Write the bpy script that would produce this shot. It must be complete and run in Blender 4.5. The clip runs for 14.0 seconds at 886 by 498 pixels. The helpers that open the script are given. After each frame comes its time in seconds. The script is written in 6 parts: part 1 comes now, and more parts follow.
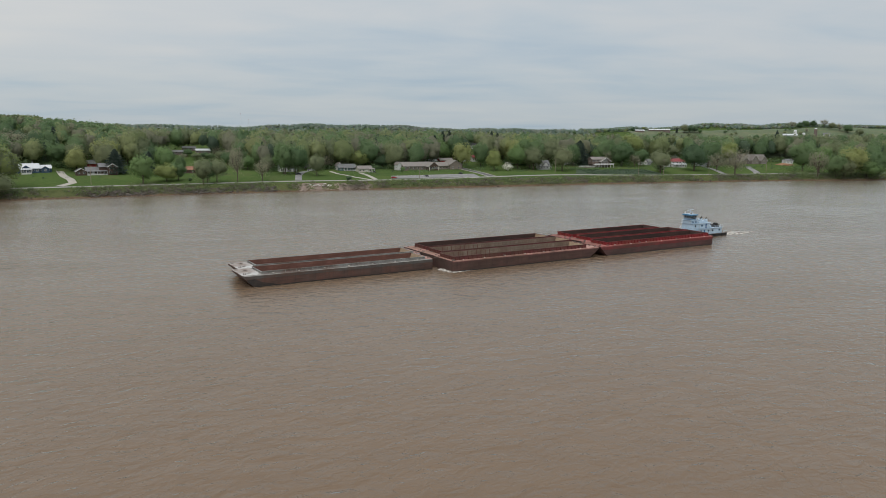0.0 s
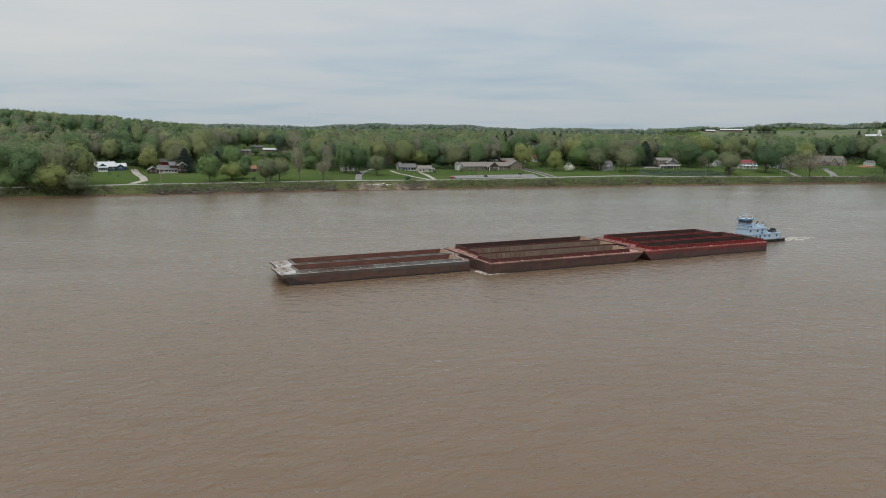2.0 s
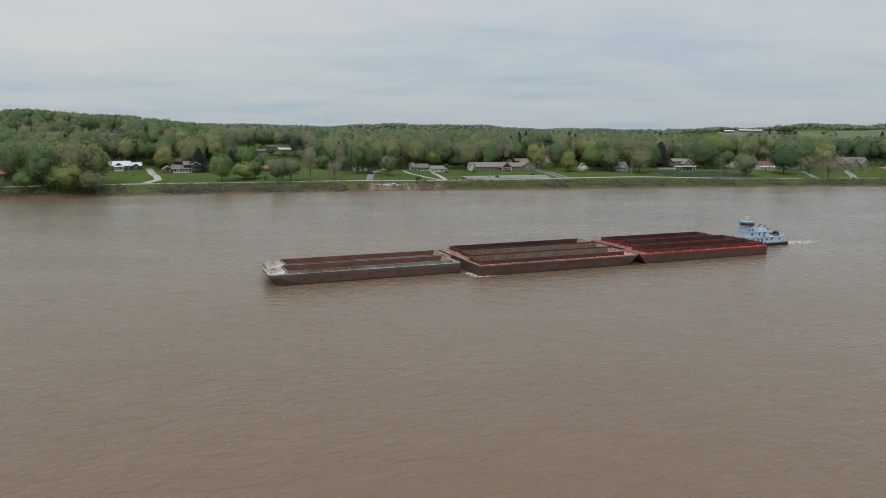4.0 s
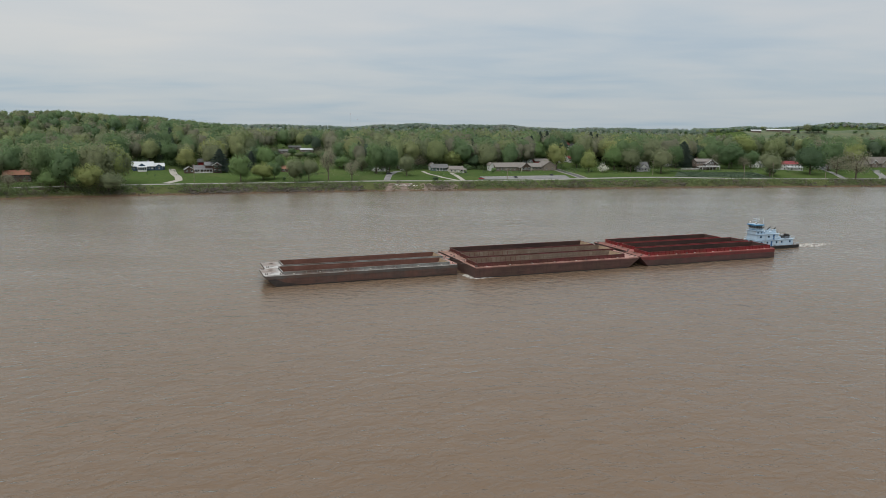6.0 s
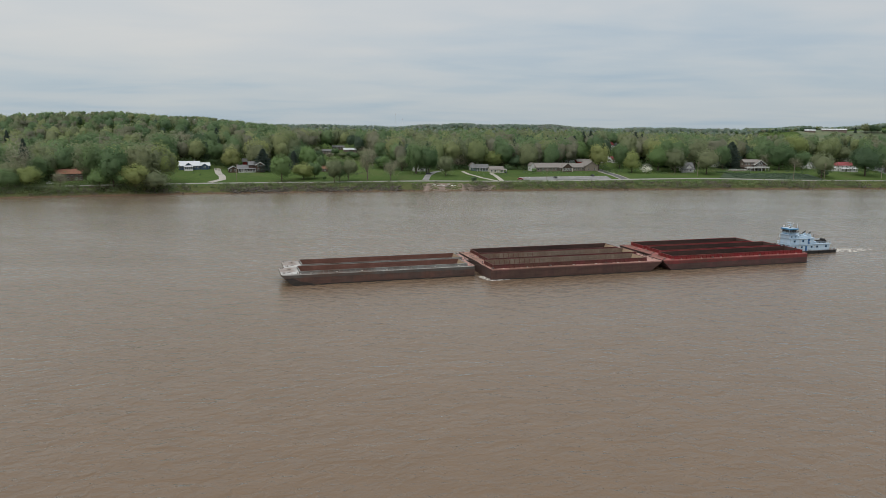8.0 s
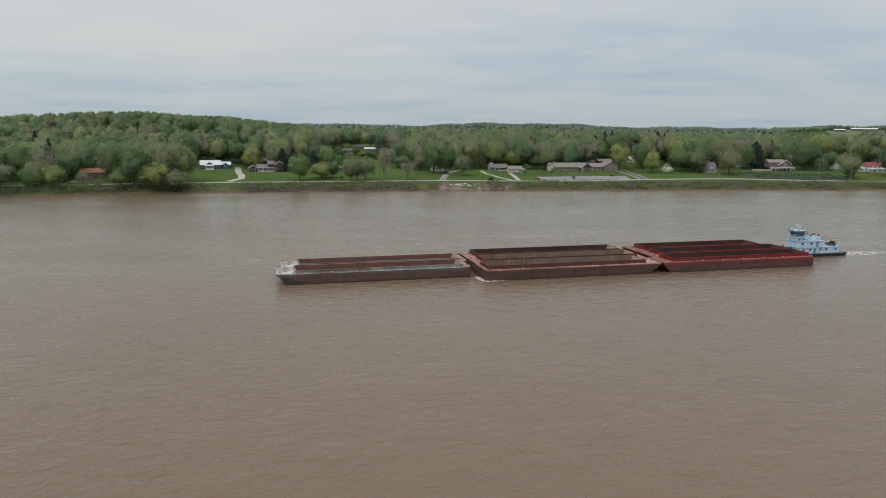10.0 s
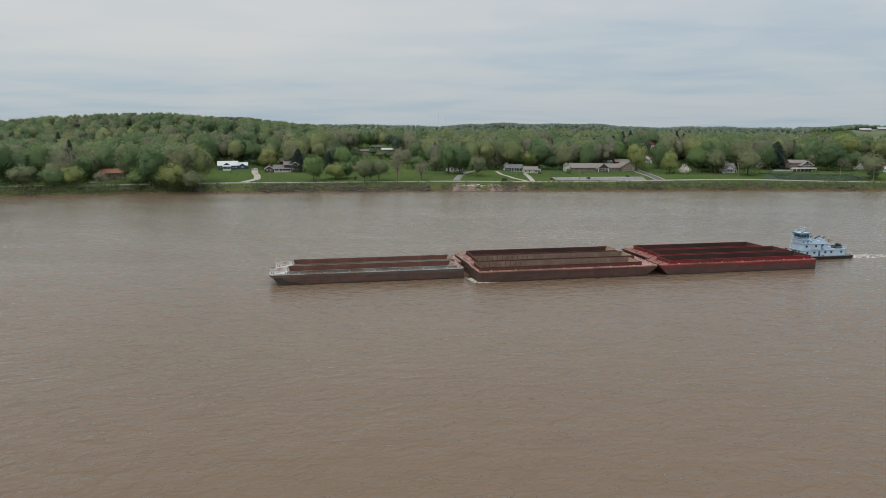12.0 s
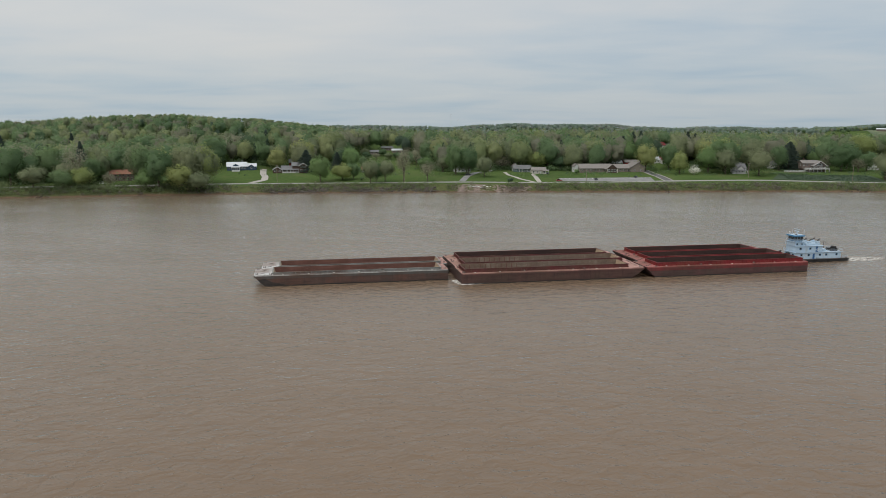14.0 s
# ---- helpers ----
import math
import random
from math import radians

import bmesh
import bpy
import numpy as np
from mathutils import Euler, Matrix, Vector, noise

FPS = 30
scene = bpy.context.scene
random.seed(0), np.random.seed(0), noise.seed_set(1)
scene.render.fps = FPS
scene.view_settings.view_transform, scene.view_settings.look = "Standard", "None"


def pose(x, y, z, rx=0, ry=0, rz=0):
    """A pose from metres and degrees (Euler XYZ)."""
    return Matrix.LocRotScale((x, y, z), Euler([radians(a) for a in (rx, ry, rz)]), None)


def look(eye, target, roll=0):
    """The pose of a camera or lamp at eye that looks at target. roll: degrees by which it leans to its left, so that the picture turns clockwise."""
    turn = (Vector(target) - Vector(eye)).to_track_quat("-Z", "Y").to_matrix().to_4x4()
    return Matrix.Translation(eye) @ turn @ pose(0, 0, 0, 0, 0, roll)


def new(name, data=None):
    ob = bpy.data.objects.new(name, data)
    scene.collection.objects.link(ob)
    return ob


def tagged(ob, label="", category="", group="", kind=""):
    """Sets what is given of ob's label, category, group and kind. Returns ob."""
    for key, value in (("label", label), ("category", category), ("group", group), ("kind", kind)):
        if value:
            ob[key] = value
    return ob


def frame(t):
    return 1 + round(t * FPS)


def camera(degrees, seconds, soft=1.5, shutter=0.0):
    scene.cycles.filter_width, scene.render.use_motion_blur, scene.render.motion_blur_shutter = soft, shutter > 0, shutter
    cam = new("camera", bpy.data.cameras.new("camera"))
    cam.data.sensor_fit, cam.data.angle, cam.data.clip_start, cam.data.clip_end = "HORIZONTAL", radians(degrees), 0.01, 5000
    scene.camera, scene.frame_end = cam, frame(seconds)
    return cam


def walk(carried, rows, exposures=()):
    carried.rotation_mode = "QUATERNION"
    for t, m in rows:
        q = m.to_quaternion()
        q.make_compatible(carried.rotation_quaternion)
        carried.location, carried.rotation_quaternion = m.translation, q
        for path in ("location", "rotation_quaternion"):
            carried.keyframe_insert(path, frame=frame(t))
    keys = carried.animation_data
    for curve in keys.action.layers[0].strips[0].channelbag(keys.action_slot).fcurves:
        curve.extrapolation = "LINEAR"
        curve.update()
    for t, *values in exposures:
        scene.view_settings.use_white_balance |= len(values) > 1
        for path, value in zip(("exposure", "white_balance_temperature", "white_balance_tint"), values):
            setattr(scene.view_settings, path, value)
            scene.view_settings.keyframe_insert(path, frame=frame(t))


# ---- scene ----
cam = camera(62.48, 14.0, soft=0.7)
ROWS = [
    (0, -35.61, 5.60, 42.52, 80.861, -0.523, -12.842),
    (0.5, -33.24, 5.04, 42.78, 80.824, -0.530, -11.674),
    (1, -30.86, 4.52, 43.04, 80.796, -0.569, -10.259),
    (1.5, -28.34, 3.87, 43.29, 80.766, -0.583, -8.549),
    (2, -25.57, 3.28, 43.57, 80.729, -0.596, -7.238),
    (2.5, -23.04, 2.81, 43.83, 80.704, -0.607, -6.685),
    (3, -20.57, 2.39, 44.08, 80.681, -0.650, -6.177),
    (5.5, -7.56, 0.64, 45.27, 80.605, -0.601, -3.795),
    (6, -4.90, 0.39, 45.49, 80.580, -0.560, -2.906),
    (6.5, -2.29, 0.17, 45.70, 80.556, -0.595, -1.822),
    (7, 0.34, -0.02, 45.91, 80.544, -0.586, -0.756),
    (7.5, 3.05, -0.16, 46.11, 80.514, -0.566, 0.375),
    (8, 5.79, -0.27, 46.31, 80.489, -0.524, 1.189),
    (10.5, 19.29, -0.33, 47.20, 80.360, -0.453, 4.116),
    (11, 21.96, -0.25, 47.36, 80.359, -0.382, 4.573),
    (11.5, 24.62, -0.13, 47.51, 80.359, -0.403, 5.020),
    (12, 27.34, 0.01, 47.65, 80.359, -0.370, 5.763),
    (12.5, 30.12, 0.20, 47.79, 80.352, -0.316, 6.155),
    (13, 32.93, 0.42, 47.93, 80.377, -0.293, 6.543),
    (13.5, 35.68, 0.68, 48.05, 80.374, -0.279, 6.929),
    (14, 38.69, 1.04, 48.19, 80.368, -0.240, 7.399),
]
walk(cam, [(t, pose(x, y, z, a, b, c)) for t, x, y, z, a, b, c in ROWS])

# ---- sky, thin high overcast with a veiled sun ----
SUN_EL, SUN_AZ = radians(52), radians(215)
world = bpy.data.worlds.new("sky")
scene.world = world
world.use_nodes = True
wn, wl = world.node_tree.nodes, world.node_tree.links
wn.clear()
w_out, w_bg = wn.new("ShaderNodeOutputWorld"), wn.new("ShaderNodeBackground")
sky = wn.new("ShaderNodeTexSky")
sky.sky_type, sky.sun_disc, sky.sun_elevation, sky.sun_rotation = "NISHITA", False, SUN_EL, SUN_AZ
sky.air_density, sky.dust_density, sky.ozone_density = 1.0, 3.0, 1.2
w_tc, w_sep = wn.new("ShaderNodeTexCoord"), wn.new("ShaderNodeSeparateXYZ")
wl.new(w_tc.outputs["Generated"], w_sep.inputs[0])


def wmath(op, a, b):
    n = wn.new("ShaderNodeMath")
    n.operation = op
    n.inputs[2].default_value = 0.5
    for i, v in enumerate((a, b)):
        if isinstance(v, (int, float)):
            n.inputs[i].default_value = v
        else:
            wl.new(v, n.inputs[i])
    return n.outputs[0]


# the cloud layer lies on a flat sheet high above, so that it draws together towards the horizon
w_h = wmath("ADD", wmath("MAXIMUM", w_sep.outputs[2], 0.0), 0.09)
w_u, w_v = wmath("DIVIDE", w_sep.outputs[0], w_h), wmath("DIVIDE", w_sep.outputs[1], w_h)
w_com = wn.new("ShaderNodeCombineXYZ")
wl.new(w_u, w_com.inputs[0])
wl.new(w_v, w_com.inputs[1])


def cloud_noise(scale_x, scale_y, turn, detail, rough, warp, offset):
    m = wn.new("ShaderNodeMapping")
    m.inputs["Scale"].default_value, m.inputs["Rotation"].default_value = (scale_x, scale_y, 1), (0, 0, radians(turn))
    m.inputs["Location"].default_value = (offset, offset * 0.7, 0)
    n = wn.new("ShaderNodeTexNoise")
    n.inputs["Scale"].default_value, n.inputs["Detail"].default_value = 1.0, detail
    n.inputs["Roughness"].default_value, n.inputs["Distortion"].default_value = rough, warp
    wl.new(w_com.outputs[0], m.inputs[0])
    wl.new(m.outputs[0], n.inputs["Vector"])
    return n.outputs["Fac"]


def w_ramp(fac, *stops):
    n = wn.new("ShaderNodeValToRGB")
    e = n.color_ramp.elements
    e[0].position, e[0].color = stops[0][0], (*stops[0][1], 1)
    e[1].position, e[1].color = stops[-1][0], (*stops[-1][1], 1)
    for p, c in stops[1:-1]:
        e.new(p).color = (*c, 1)
    wl.new(fac, n.inputs[0])
    return n.outputs[0]


broad = cloud_noise(0.32, 0.36, 8, 3, 0.5, 0.3, 2.3)
streak = cloud_noise(0.85, 1.15, -6, 6, 0.52, 0.3, 5.1)
both = wmath("ADD", wmath("MULTIPLY", broad, 0.6), wmath("MULTIPLY", streak, 0.4))
cloud = w_ramp(both, (0.35, (0.460, 0.54, 0.610)), (0.43, (0.530, 0.585, 0.627)), (0.50, (0.582, 0.613, 0.636)), (0.64, (0.640, 0.648, 0.646)))
w_mix = wn.new("ShaderNodeMix")
w_mix.data_type = "RGBA"
w_mix.inputs["Factor"].default_value = 0.86
w_scale = wn.new("ShaderNodeVectorMath")
w_scale.operation = "SCALE"
w_scale.inputs["Scale"].default_value = 0.07
wl.new(sky.outputs[0], w_scale.inputs[0])
wl.new(w_scale.outputs[0], w_mix.inputs["A"])
wl.new(cloud, w_mix.inputs["B"])
# the far air is a little dimmer and bluer just over the horizon
# and the cloud is brightest overhead
low = w_ramp(w_sep.outputs[2], (0.0, (0.80, 0.865, 0.90)), (0.05, (0.86, 0.91, 0.94)), (0.10, (0.97, 0.975, 0.98)), (0.16, (1.0, 1.0, 1.0)), (0.26, (1.03, 1.02, 1.0)), (1.0, (1.74, 1.75, 1.74)))
w_mul = wn.new("ShaderNodeMix")
w_mul.data_type, w_mul.blend_type = "RGBA", "MULTIPLY"
w_mul.inputs["Factor"].default_value = 1.0
wl.new(w_mix.outputs["Result"], w_mul.inputs["A"])
side = w_ramp(wmath("MULTIPLY_ADD", w_sep.outputs[0], 0.5), (0.0, (1.08, 1.07, 1.05)), (0.5, (1.0, 1.0, 1.0)), (1.0, (0.92, 0.935, 0.95)))
w_both = wn.new("ShaderNodeMix")
w_both.data_type, w_both.blend_type = "RGBA", "MULTIPLY"
w_both.inputs["Factor"].default_value = 1.0
wl.new(low, w_both.inputs["A"])
wl.new(side, w_both.inputs["B"])
wl.new(w_both.outputs["Result"], w_mul.inputs["B"])
wl.new(w_mul.outputs["Result"], w_bg.inputs[0])
w_bg.inputs[1].default_value = 1.06
wl.new(w_bg.outputs[0], w_out.inputs[0])

sun = new("sun", bpy.data.lights.new("sun", "SUN"))
sun.data.energy, sun.data.angle, sun.data.color = 0.95, radians(30), (1.0, 0.96, 0.91)
sun.matrix_world = look((math.sin(SUN_AZ) * 100, math.cos(SUN_AZ) * 100, math.tan(SUN_EL) * 100), (0, 0, 0))
scene.view_settings.exposure = 0.0

# ---- materials ----
def shade(name, rough=0.7, metal=0.0, spec=0.5):
    m = bpy.data.materials.new(name)
    m.use_nodes = True
    b = m.node_tree.nodes["Principled BSDF"]
    b.inputs["Roughness"].default_value, b.inputs["Metallic"].default_value = rough, metal
    b.inputs["Specular IOR Level"].default_value = spec
    return m, m.node_tree.nodes, m.node_tree.links, b


def noise_fac(m, scale, stretch=(1, 1, 1), detail=4, rough=0.55, warp=0.0, coords="Object", turn=0):
    nodes, links = m.node_tree.nodes, m.node_tree.links
    tc, mp, nz = nodes.new("ShaderNodeTexCoord"), nodes.new("ShaderNodeMapping"), nodes.new("ShaderNodeTexNoise")
    mp.inputs["Scale"].default_value = [s * scale for s in stretch]
    mp.inputs["Rotation"].default_value = (0, 0, radians(turn))
    nz.inputs["Scale"].default_value, nz.inputs["Detail"].default_value = 1.0, detail
    nz.inputs["Roughness"].default_value, nz.inputs["Distortion"].default_value = rough, warp
    links.new(tc.outputs[coords], mp.inputs[0])
    links.new(mp.outputs[0], nz.inputs["Vector"])
    return nz.outputs["Fac"]


def crest_fac(m, scale, stretch, turn, detail, rough, warp=0.0):
    """Waves whose crests run at an angle: long along the crest, short across it."""
    nodes, links = m.node_tree.nodes, m.node_tree.links
    tc, mp, nz = nodes.new("ShaderNodeTexCoord"), nodes.new("ShaderNodeMapping"), nodes.new("ShaderNodeTexNoise")
    mp.vector_type = "TEXTURE"
    mp.inputs["Scale"].default_value = [1 / (s * scale) for s in stretch]
    mp.inputs["Rotation"].default_value = (0, 0, radians(turn))
    nz.inputs["Scale"].default_value, nz.inputs["Detail"].default_value = 1.0, detail
    nz.inputs["Roughness"].default_value, nz.inputs["Distortion"].default_value = rough, warp
    links.new(tc.outputs["Object"], mp.inputs[0])
    links.new(mp.outputs[0], nz.inputs["Vector"])
    return nz.outputs["Fac"]


def ramp(m, fac, *stops):
    n = m.node_tree.nodes.new("ShaderNodeValToRGB")
    e = n.color_ramp.elements
    e[0].position, e[0].color = stops[0][0], (*stops[0][1], 1)
    e[1].position, e[1].color = stops[-1][0], (*stops[-1][1], 1)
    for p, c in stops[1:-1]:
        e.new(p).color = (*c, 1)
    m.node_tree.links.new(fac, n.inputs[0])
    return n.outputs[0]


def mix(m, fac, a, b, blend="MIX"):
    n = m.node_tree.nodes.new("ShaderNodeMix")
    n.data_type, n.blend_type = "RGBA", blend
    for key, v in (("Factor", fac), ("A", a), ("B", b)):
        if isinstance(v, (int, float)):
            n.inputs[key].default_value = v
        elif isinstance(v, tuple):
            n.inputs[key].default_value = (*v, 1)
        else:
            m.node_tree.links.new(v, n.inputs[key])
    return n.outputs["Result"]


def bump(m, fac, strength, distance):
    n = m.node_tree.nodes.new("ShaderNodeBump")
    n.inputs["Strength"].default_value, n.inputs["Distance"].default_value = strength, distance
    m.node_tree.links.new(fac, n.inputs["Height"])
    m.node_tree.links.new(n.outputs[0], m.node_tree.nodes["Principled BSDF"].inputs["Normal"])
    return n


def plain(name, color, rough=0.7, metal=0.0, vary=0.18, scale=0.6, fine=6.0, relief=0.0, stain=None, stretch=(1, 1, 1)):
    """A painted or raw surface: broad and fine variation, fine relief, and stains of another colour."""
    m, nodes, links, b = shade(name, rough, metal)
    dark, light = tuple(c * (1 - vary) for c in color), tuple(min(1, c * (1 + vary)) for c in color)
    c = ramp(m, noise_fac(m, scale, stretch), (0.3, dark), (0.7, light))
    c = mix(m, 0.35, c, ramp(m, noise_fac(m, fine), (0.3, dark), (0.7, light)))
    if stain:
        f = ramp(m, noise_fac(m, scale * 1.7, stretch, 6, 0.65), (0.52, (0, 0, 0)), (0.66, (1, 1, 1)))
        c = mix(m, f, c, stain)
    links.new(c, b.inputs["Base Color"])
    if relief:
        bump(m, noise_fac(m, fine), 0.4, relief)
    return m


def rusty(name, paint, rust, dark, amount=0.5, streaks=0.5):
    """Old ship's paint: worn through to rust in patches, with runs down the plates and dull seams."""
    m, nodes, links, b = shade(name, 0.72, 0.0, 0.35)
    c = ramp(m, noise_fac(m, 0.13, detail=6, rough=0.65), (0.5 - amount * 0.22, paint), (0.56 + (0.5 - amount) * 0.3, rust))
    runs = noise_fac(m, 1.0, (0.9, 0.9, 0.07), 6, 0.7)
    c = mix(m, ramp(m, runs, (0.5, (0, 0, 0)), (0.74, (streaks, streaks, streaks))), c, dark)
    spots = noise_fac(m, 1.1, (1, 1, 1), 5, 0.7)
    c = mix(m, ramp(m, spots, (0.56, (0, 0, 0)), (0.66, (0.7, 0.7, 0.7))), c, rust)
    tc, br = nodes.new("ShaderNodeTexCoord"), nodes.new("ShaderNodeTexWave")
    br.wave_type, br.bands_direction = "BANDS", "X"
    br.inputs["Scale"].default_value, br.inputs["Distortion"].default_value = 0.105, 0.0
    links.new(tc.outputs["Object"], br.inputs["Vector"])
    seam = ramp(m, br.outputs["Fac"], (0.0, (0.3, 0.3, 0.3)), (0.01, (0, 0, 0)))
    c = mix(m, seam, c, dark)
    grime = noise_fac(m, 0.35, (0.6, 1, 1.6), 7, 0.72)
    c = mix(m, ramp(m, grime, (0.46, (0, 0, 0)), (0.72, (0.75, 0.75, 0.75))), c, dark)
    rubbed = noise_fac(m, 0.5, (0.12, 0.5, 2.2), 5, 0.65)
    c = mix(m, ramp(m, rubbed, (0.48, (0, 0, 0)), (0.66, (0.65, 0.65, 0.65))), c, tuple(q * 0.55 for q in paint))
    scuff = noise_fac(m, 2.4, (0.25, 0.5, 1.5), 5, 0.7)
    c = mix(m, ramp(m, scuff, (0.58, (0, 0, 0)), (0.75, (0.4, 0.4, 0.4))), c, tuple(min(1, q * 1.6 + 0.03) for q in paint))
    links.new(c, b.inputs["Base Color"])
    bump(m, noise_fac(m, 0.5, (1, 1, 0.6), 4), 0.6, 0.09)
    return m


def leaves(name, a, b_col, c_col, per_tree=True):
    """Foliage: hue shifts from tree to tree and clump to clump; a little light comes through."""
    m, nodes, links, b = shade(name, 0.6, 0.0, 0.45)
    if per_tree:
        own = nodes.new("ShaderNodeObjectInfo").outputs["Random"]
    else:
        tint = nodes.new("ShaderNodeAttribute")
        tint.attribute_name = "tint"
        own = tint.outputs["Fac"]
    # every leaf colour greyed and lightened, in part standing in for air haze
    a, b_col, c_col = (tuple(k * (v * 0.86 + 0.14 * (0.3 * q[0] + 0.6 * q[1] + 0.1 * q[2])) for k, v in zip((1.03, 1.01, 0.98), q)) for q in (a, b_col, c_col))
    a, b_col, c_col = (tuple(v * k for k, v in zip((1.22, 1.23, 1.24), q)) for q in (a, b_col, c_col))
    c = ramp(m, own, (0.0, a), (0.5, b_col), (1.0, c_col))
    c = mix(m, 0.25, c, ramp(m, noise_fac(m, 0.45), (0.35, a), (0.65, c_col)))
    geo = nodes.new("ShaderNodeNewGeometry")
    isl = ramp(m, geo.outputs["Random Per Island"], (0.0, (0.92, 0.92, 0.92)), (1.0, (1.11, 1.10, 1.07)))
    c = mix(m, 1.0, c, isl, "MULTIPLY")
    links.new(c, b.inputs["Base Color"])
    tr = nodes.new("ShaderNodeBsdfTranslucent")
    links.new(c, tr.inputs["Color"])
    mx = nodes.new("ShaderNodeMixShader")
    mx.inputs[0].default_value = 0.55
    links.new(b.outputs[0], mx.inputs[1])
    links.new(tr.outputs[0], mx.inputs[2])
    links.new(mx.outputs[0], nodes["Material Output"].inputs[0])
    return m


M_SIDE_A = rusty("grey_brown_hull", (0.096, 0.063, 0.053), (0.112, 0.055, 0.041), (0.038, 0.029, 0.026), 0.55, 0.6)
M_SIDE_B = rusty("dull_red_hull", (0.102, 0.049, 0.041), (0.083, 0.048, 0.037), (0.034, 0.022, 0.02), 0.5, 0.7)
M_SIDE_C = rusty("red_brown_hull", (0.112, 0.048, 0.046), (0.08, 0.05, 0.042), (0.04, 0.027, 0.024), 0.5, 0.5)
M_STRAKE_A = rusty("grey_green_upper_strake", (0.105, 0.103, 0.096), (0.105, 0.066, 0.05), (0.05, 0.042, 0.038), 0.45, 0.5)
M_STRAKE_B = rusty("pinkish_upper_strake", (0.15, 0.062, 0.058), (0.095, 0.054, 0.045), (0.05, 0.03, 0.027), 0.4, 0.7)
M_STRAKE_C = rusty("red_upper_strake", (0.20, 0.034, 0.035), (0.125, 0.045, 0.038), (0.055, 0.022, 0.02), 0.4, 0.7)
M_BOWWEAR = rusty("scuffed_bow_plate", (0.034, 0.031, 0.029), (0.066, 0.046, 0.038), (0.016, 0.016, 0.015), 0.5, 0.6)
M_WET = plain("wet_slimy_steel", (0.014, 0.012, 0.011), 0.5, 0, 0.3)
M_WALK_A = rusty("worn_grey_walkway", (0.20, 0.195, 0.185), (0.16, 0.11, 0.09), (0.09, 0.075, 0.07), 0.3, 0.3)
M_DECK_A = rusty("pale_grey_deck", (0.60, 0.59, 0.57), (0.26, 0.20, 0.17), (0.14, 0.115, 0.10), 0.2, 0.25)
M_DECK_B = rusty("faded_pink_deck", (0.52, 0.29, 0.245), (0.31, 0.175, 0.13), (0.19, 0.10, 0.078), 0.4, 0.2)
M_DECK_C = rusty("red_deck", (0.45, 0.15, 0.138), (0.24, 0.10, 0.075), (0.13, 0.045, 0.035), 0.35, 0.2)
M_RIM_A = rusty("grey_green_coaming", (0.30, 0.305, 0.29), (0.17, 0.12, 0.095), (0.09, 0.08, 0.075), 0.3, 0.5)
M_RIM_B = rusty("maroon_coaming", (0.14, 0.036, 0.036), (0.12, 0.055, 0.04), (0.06, 0.028, 0.025), 0.4, 0.4)
M_RIM_C = rusty("bright_red_coaming", (0.22, 0.022, 0.026), (0.2, 0.045, 0.035), (0.10, 0.02, 0.02), 0.3, 0.4)
M_HOLD_A = rusty("rust_hold", (0.21, 0.10, 0.076), (0.16, 0.075, 0.055), (0.10, 0.055, 0.044), 0.5, 0.6)
M_HOLD_B = rusty("tan_hold", (0.25, 0.20, 0.155), (0.19, 0.125, 0.09), (0.115, 0.082, 0.065), 0.4, 0.6)
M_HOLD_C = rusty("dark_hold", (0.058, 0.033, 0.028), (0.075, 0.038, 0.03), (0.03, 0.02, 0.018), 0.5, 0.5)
M_HOLD_END = rusty("sandy_hold_end", (0.45, 0.34, 0.23), (0.3, 0.2, 0.13), (0.2, 0.13, 0.09), 0.3, 0.3)
M_BLACK = plain("black_steel", (0.018, 0.017, 0.017), 0.6)
M_STEEL = plain("worn_steel", (0.16, 0.13, 0.115), 0.55, 0.4, 0.3)
M_BOATWHITE = plain("pale_blue_white_paint", (0.43, 0.55, 0.66), 0.45, 0, 0.08, 0.5, 5, 0, (0.40, 0.47, 0.53), (1, 1, 0.3))
M_BOATBLUE = plain("blue_trim_paint", (0.035, 0.20, 0.40), 0.4, 0, 0.12)
M_DARKBLUE = plain("deep_blue_paint", (0.025, 0.11, 0.27), 0.45, 0, 0.12)
M_GLASS, _n, _l, _b = shade("dark_window_glass", 0.06, 0.0, 0.8)
_b.inputs["Base Color"].default_value = (0.012, 0.016, 0.02, 1)
M_BARK = plain("bark", (0.11, 0.085, 0.065), 0.9, 0, 0.3, 1.5, 9, 0.04)
M_POLE = plain("weathered_pole_wood", (0.27, 0.22, 0.17), 0.85, 0, 0.2, 0.5, 8)
M_ROCK = plain("grey_brown_rock", (0.105, 0.09, 0.076), 0.9, 0, 0.35, 0.35, 4, 0.05)
M_PALEROCK = plain("brown_grey_rubble", (0.27, 0.215, 0.175), 0.85, 0, 0.2, 0.5, 5, 0.03)
M_ROAD = plain("pale_worn_asphalt", (0.31, 0.295, 0.275), 0.9, 0, 0.12, 0.12, 3)
M_LOT = plain("grey_asphalt_lot", (0.22, 0.215, 0.215), 0.9, 0, 0.2, 0.1, 2.5, 0, (0.31, 0.3, 0.29))
M_ASPHALT = plain("dark_asphalt", (0.11, 0.108, 0.108), 0.9, 0, 0.15, 0.15, 3)
M_DRIVE = plain("pale_gravel_drive", (0.40, 0.37, 0.33), 0.95, 0, 0.12, 0.3, 4)
M_LINE = plain("white_lot_paint", (0.7, 0.7, 0.68), 0.8)
M_WHITE = plain("white_siding", (0.64, 0.64, 0.63), 0.6, 0, 0.06)
M_CREAM = plain("cream_siding", (0.58, 0.54, 0.47), 0.7, 0, 0.08)
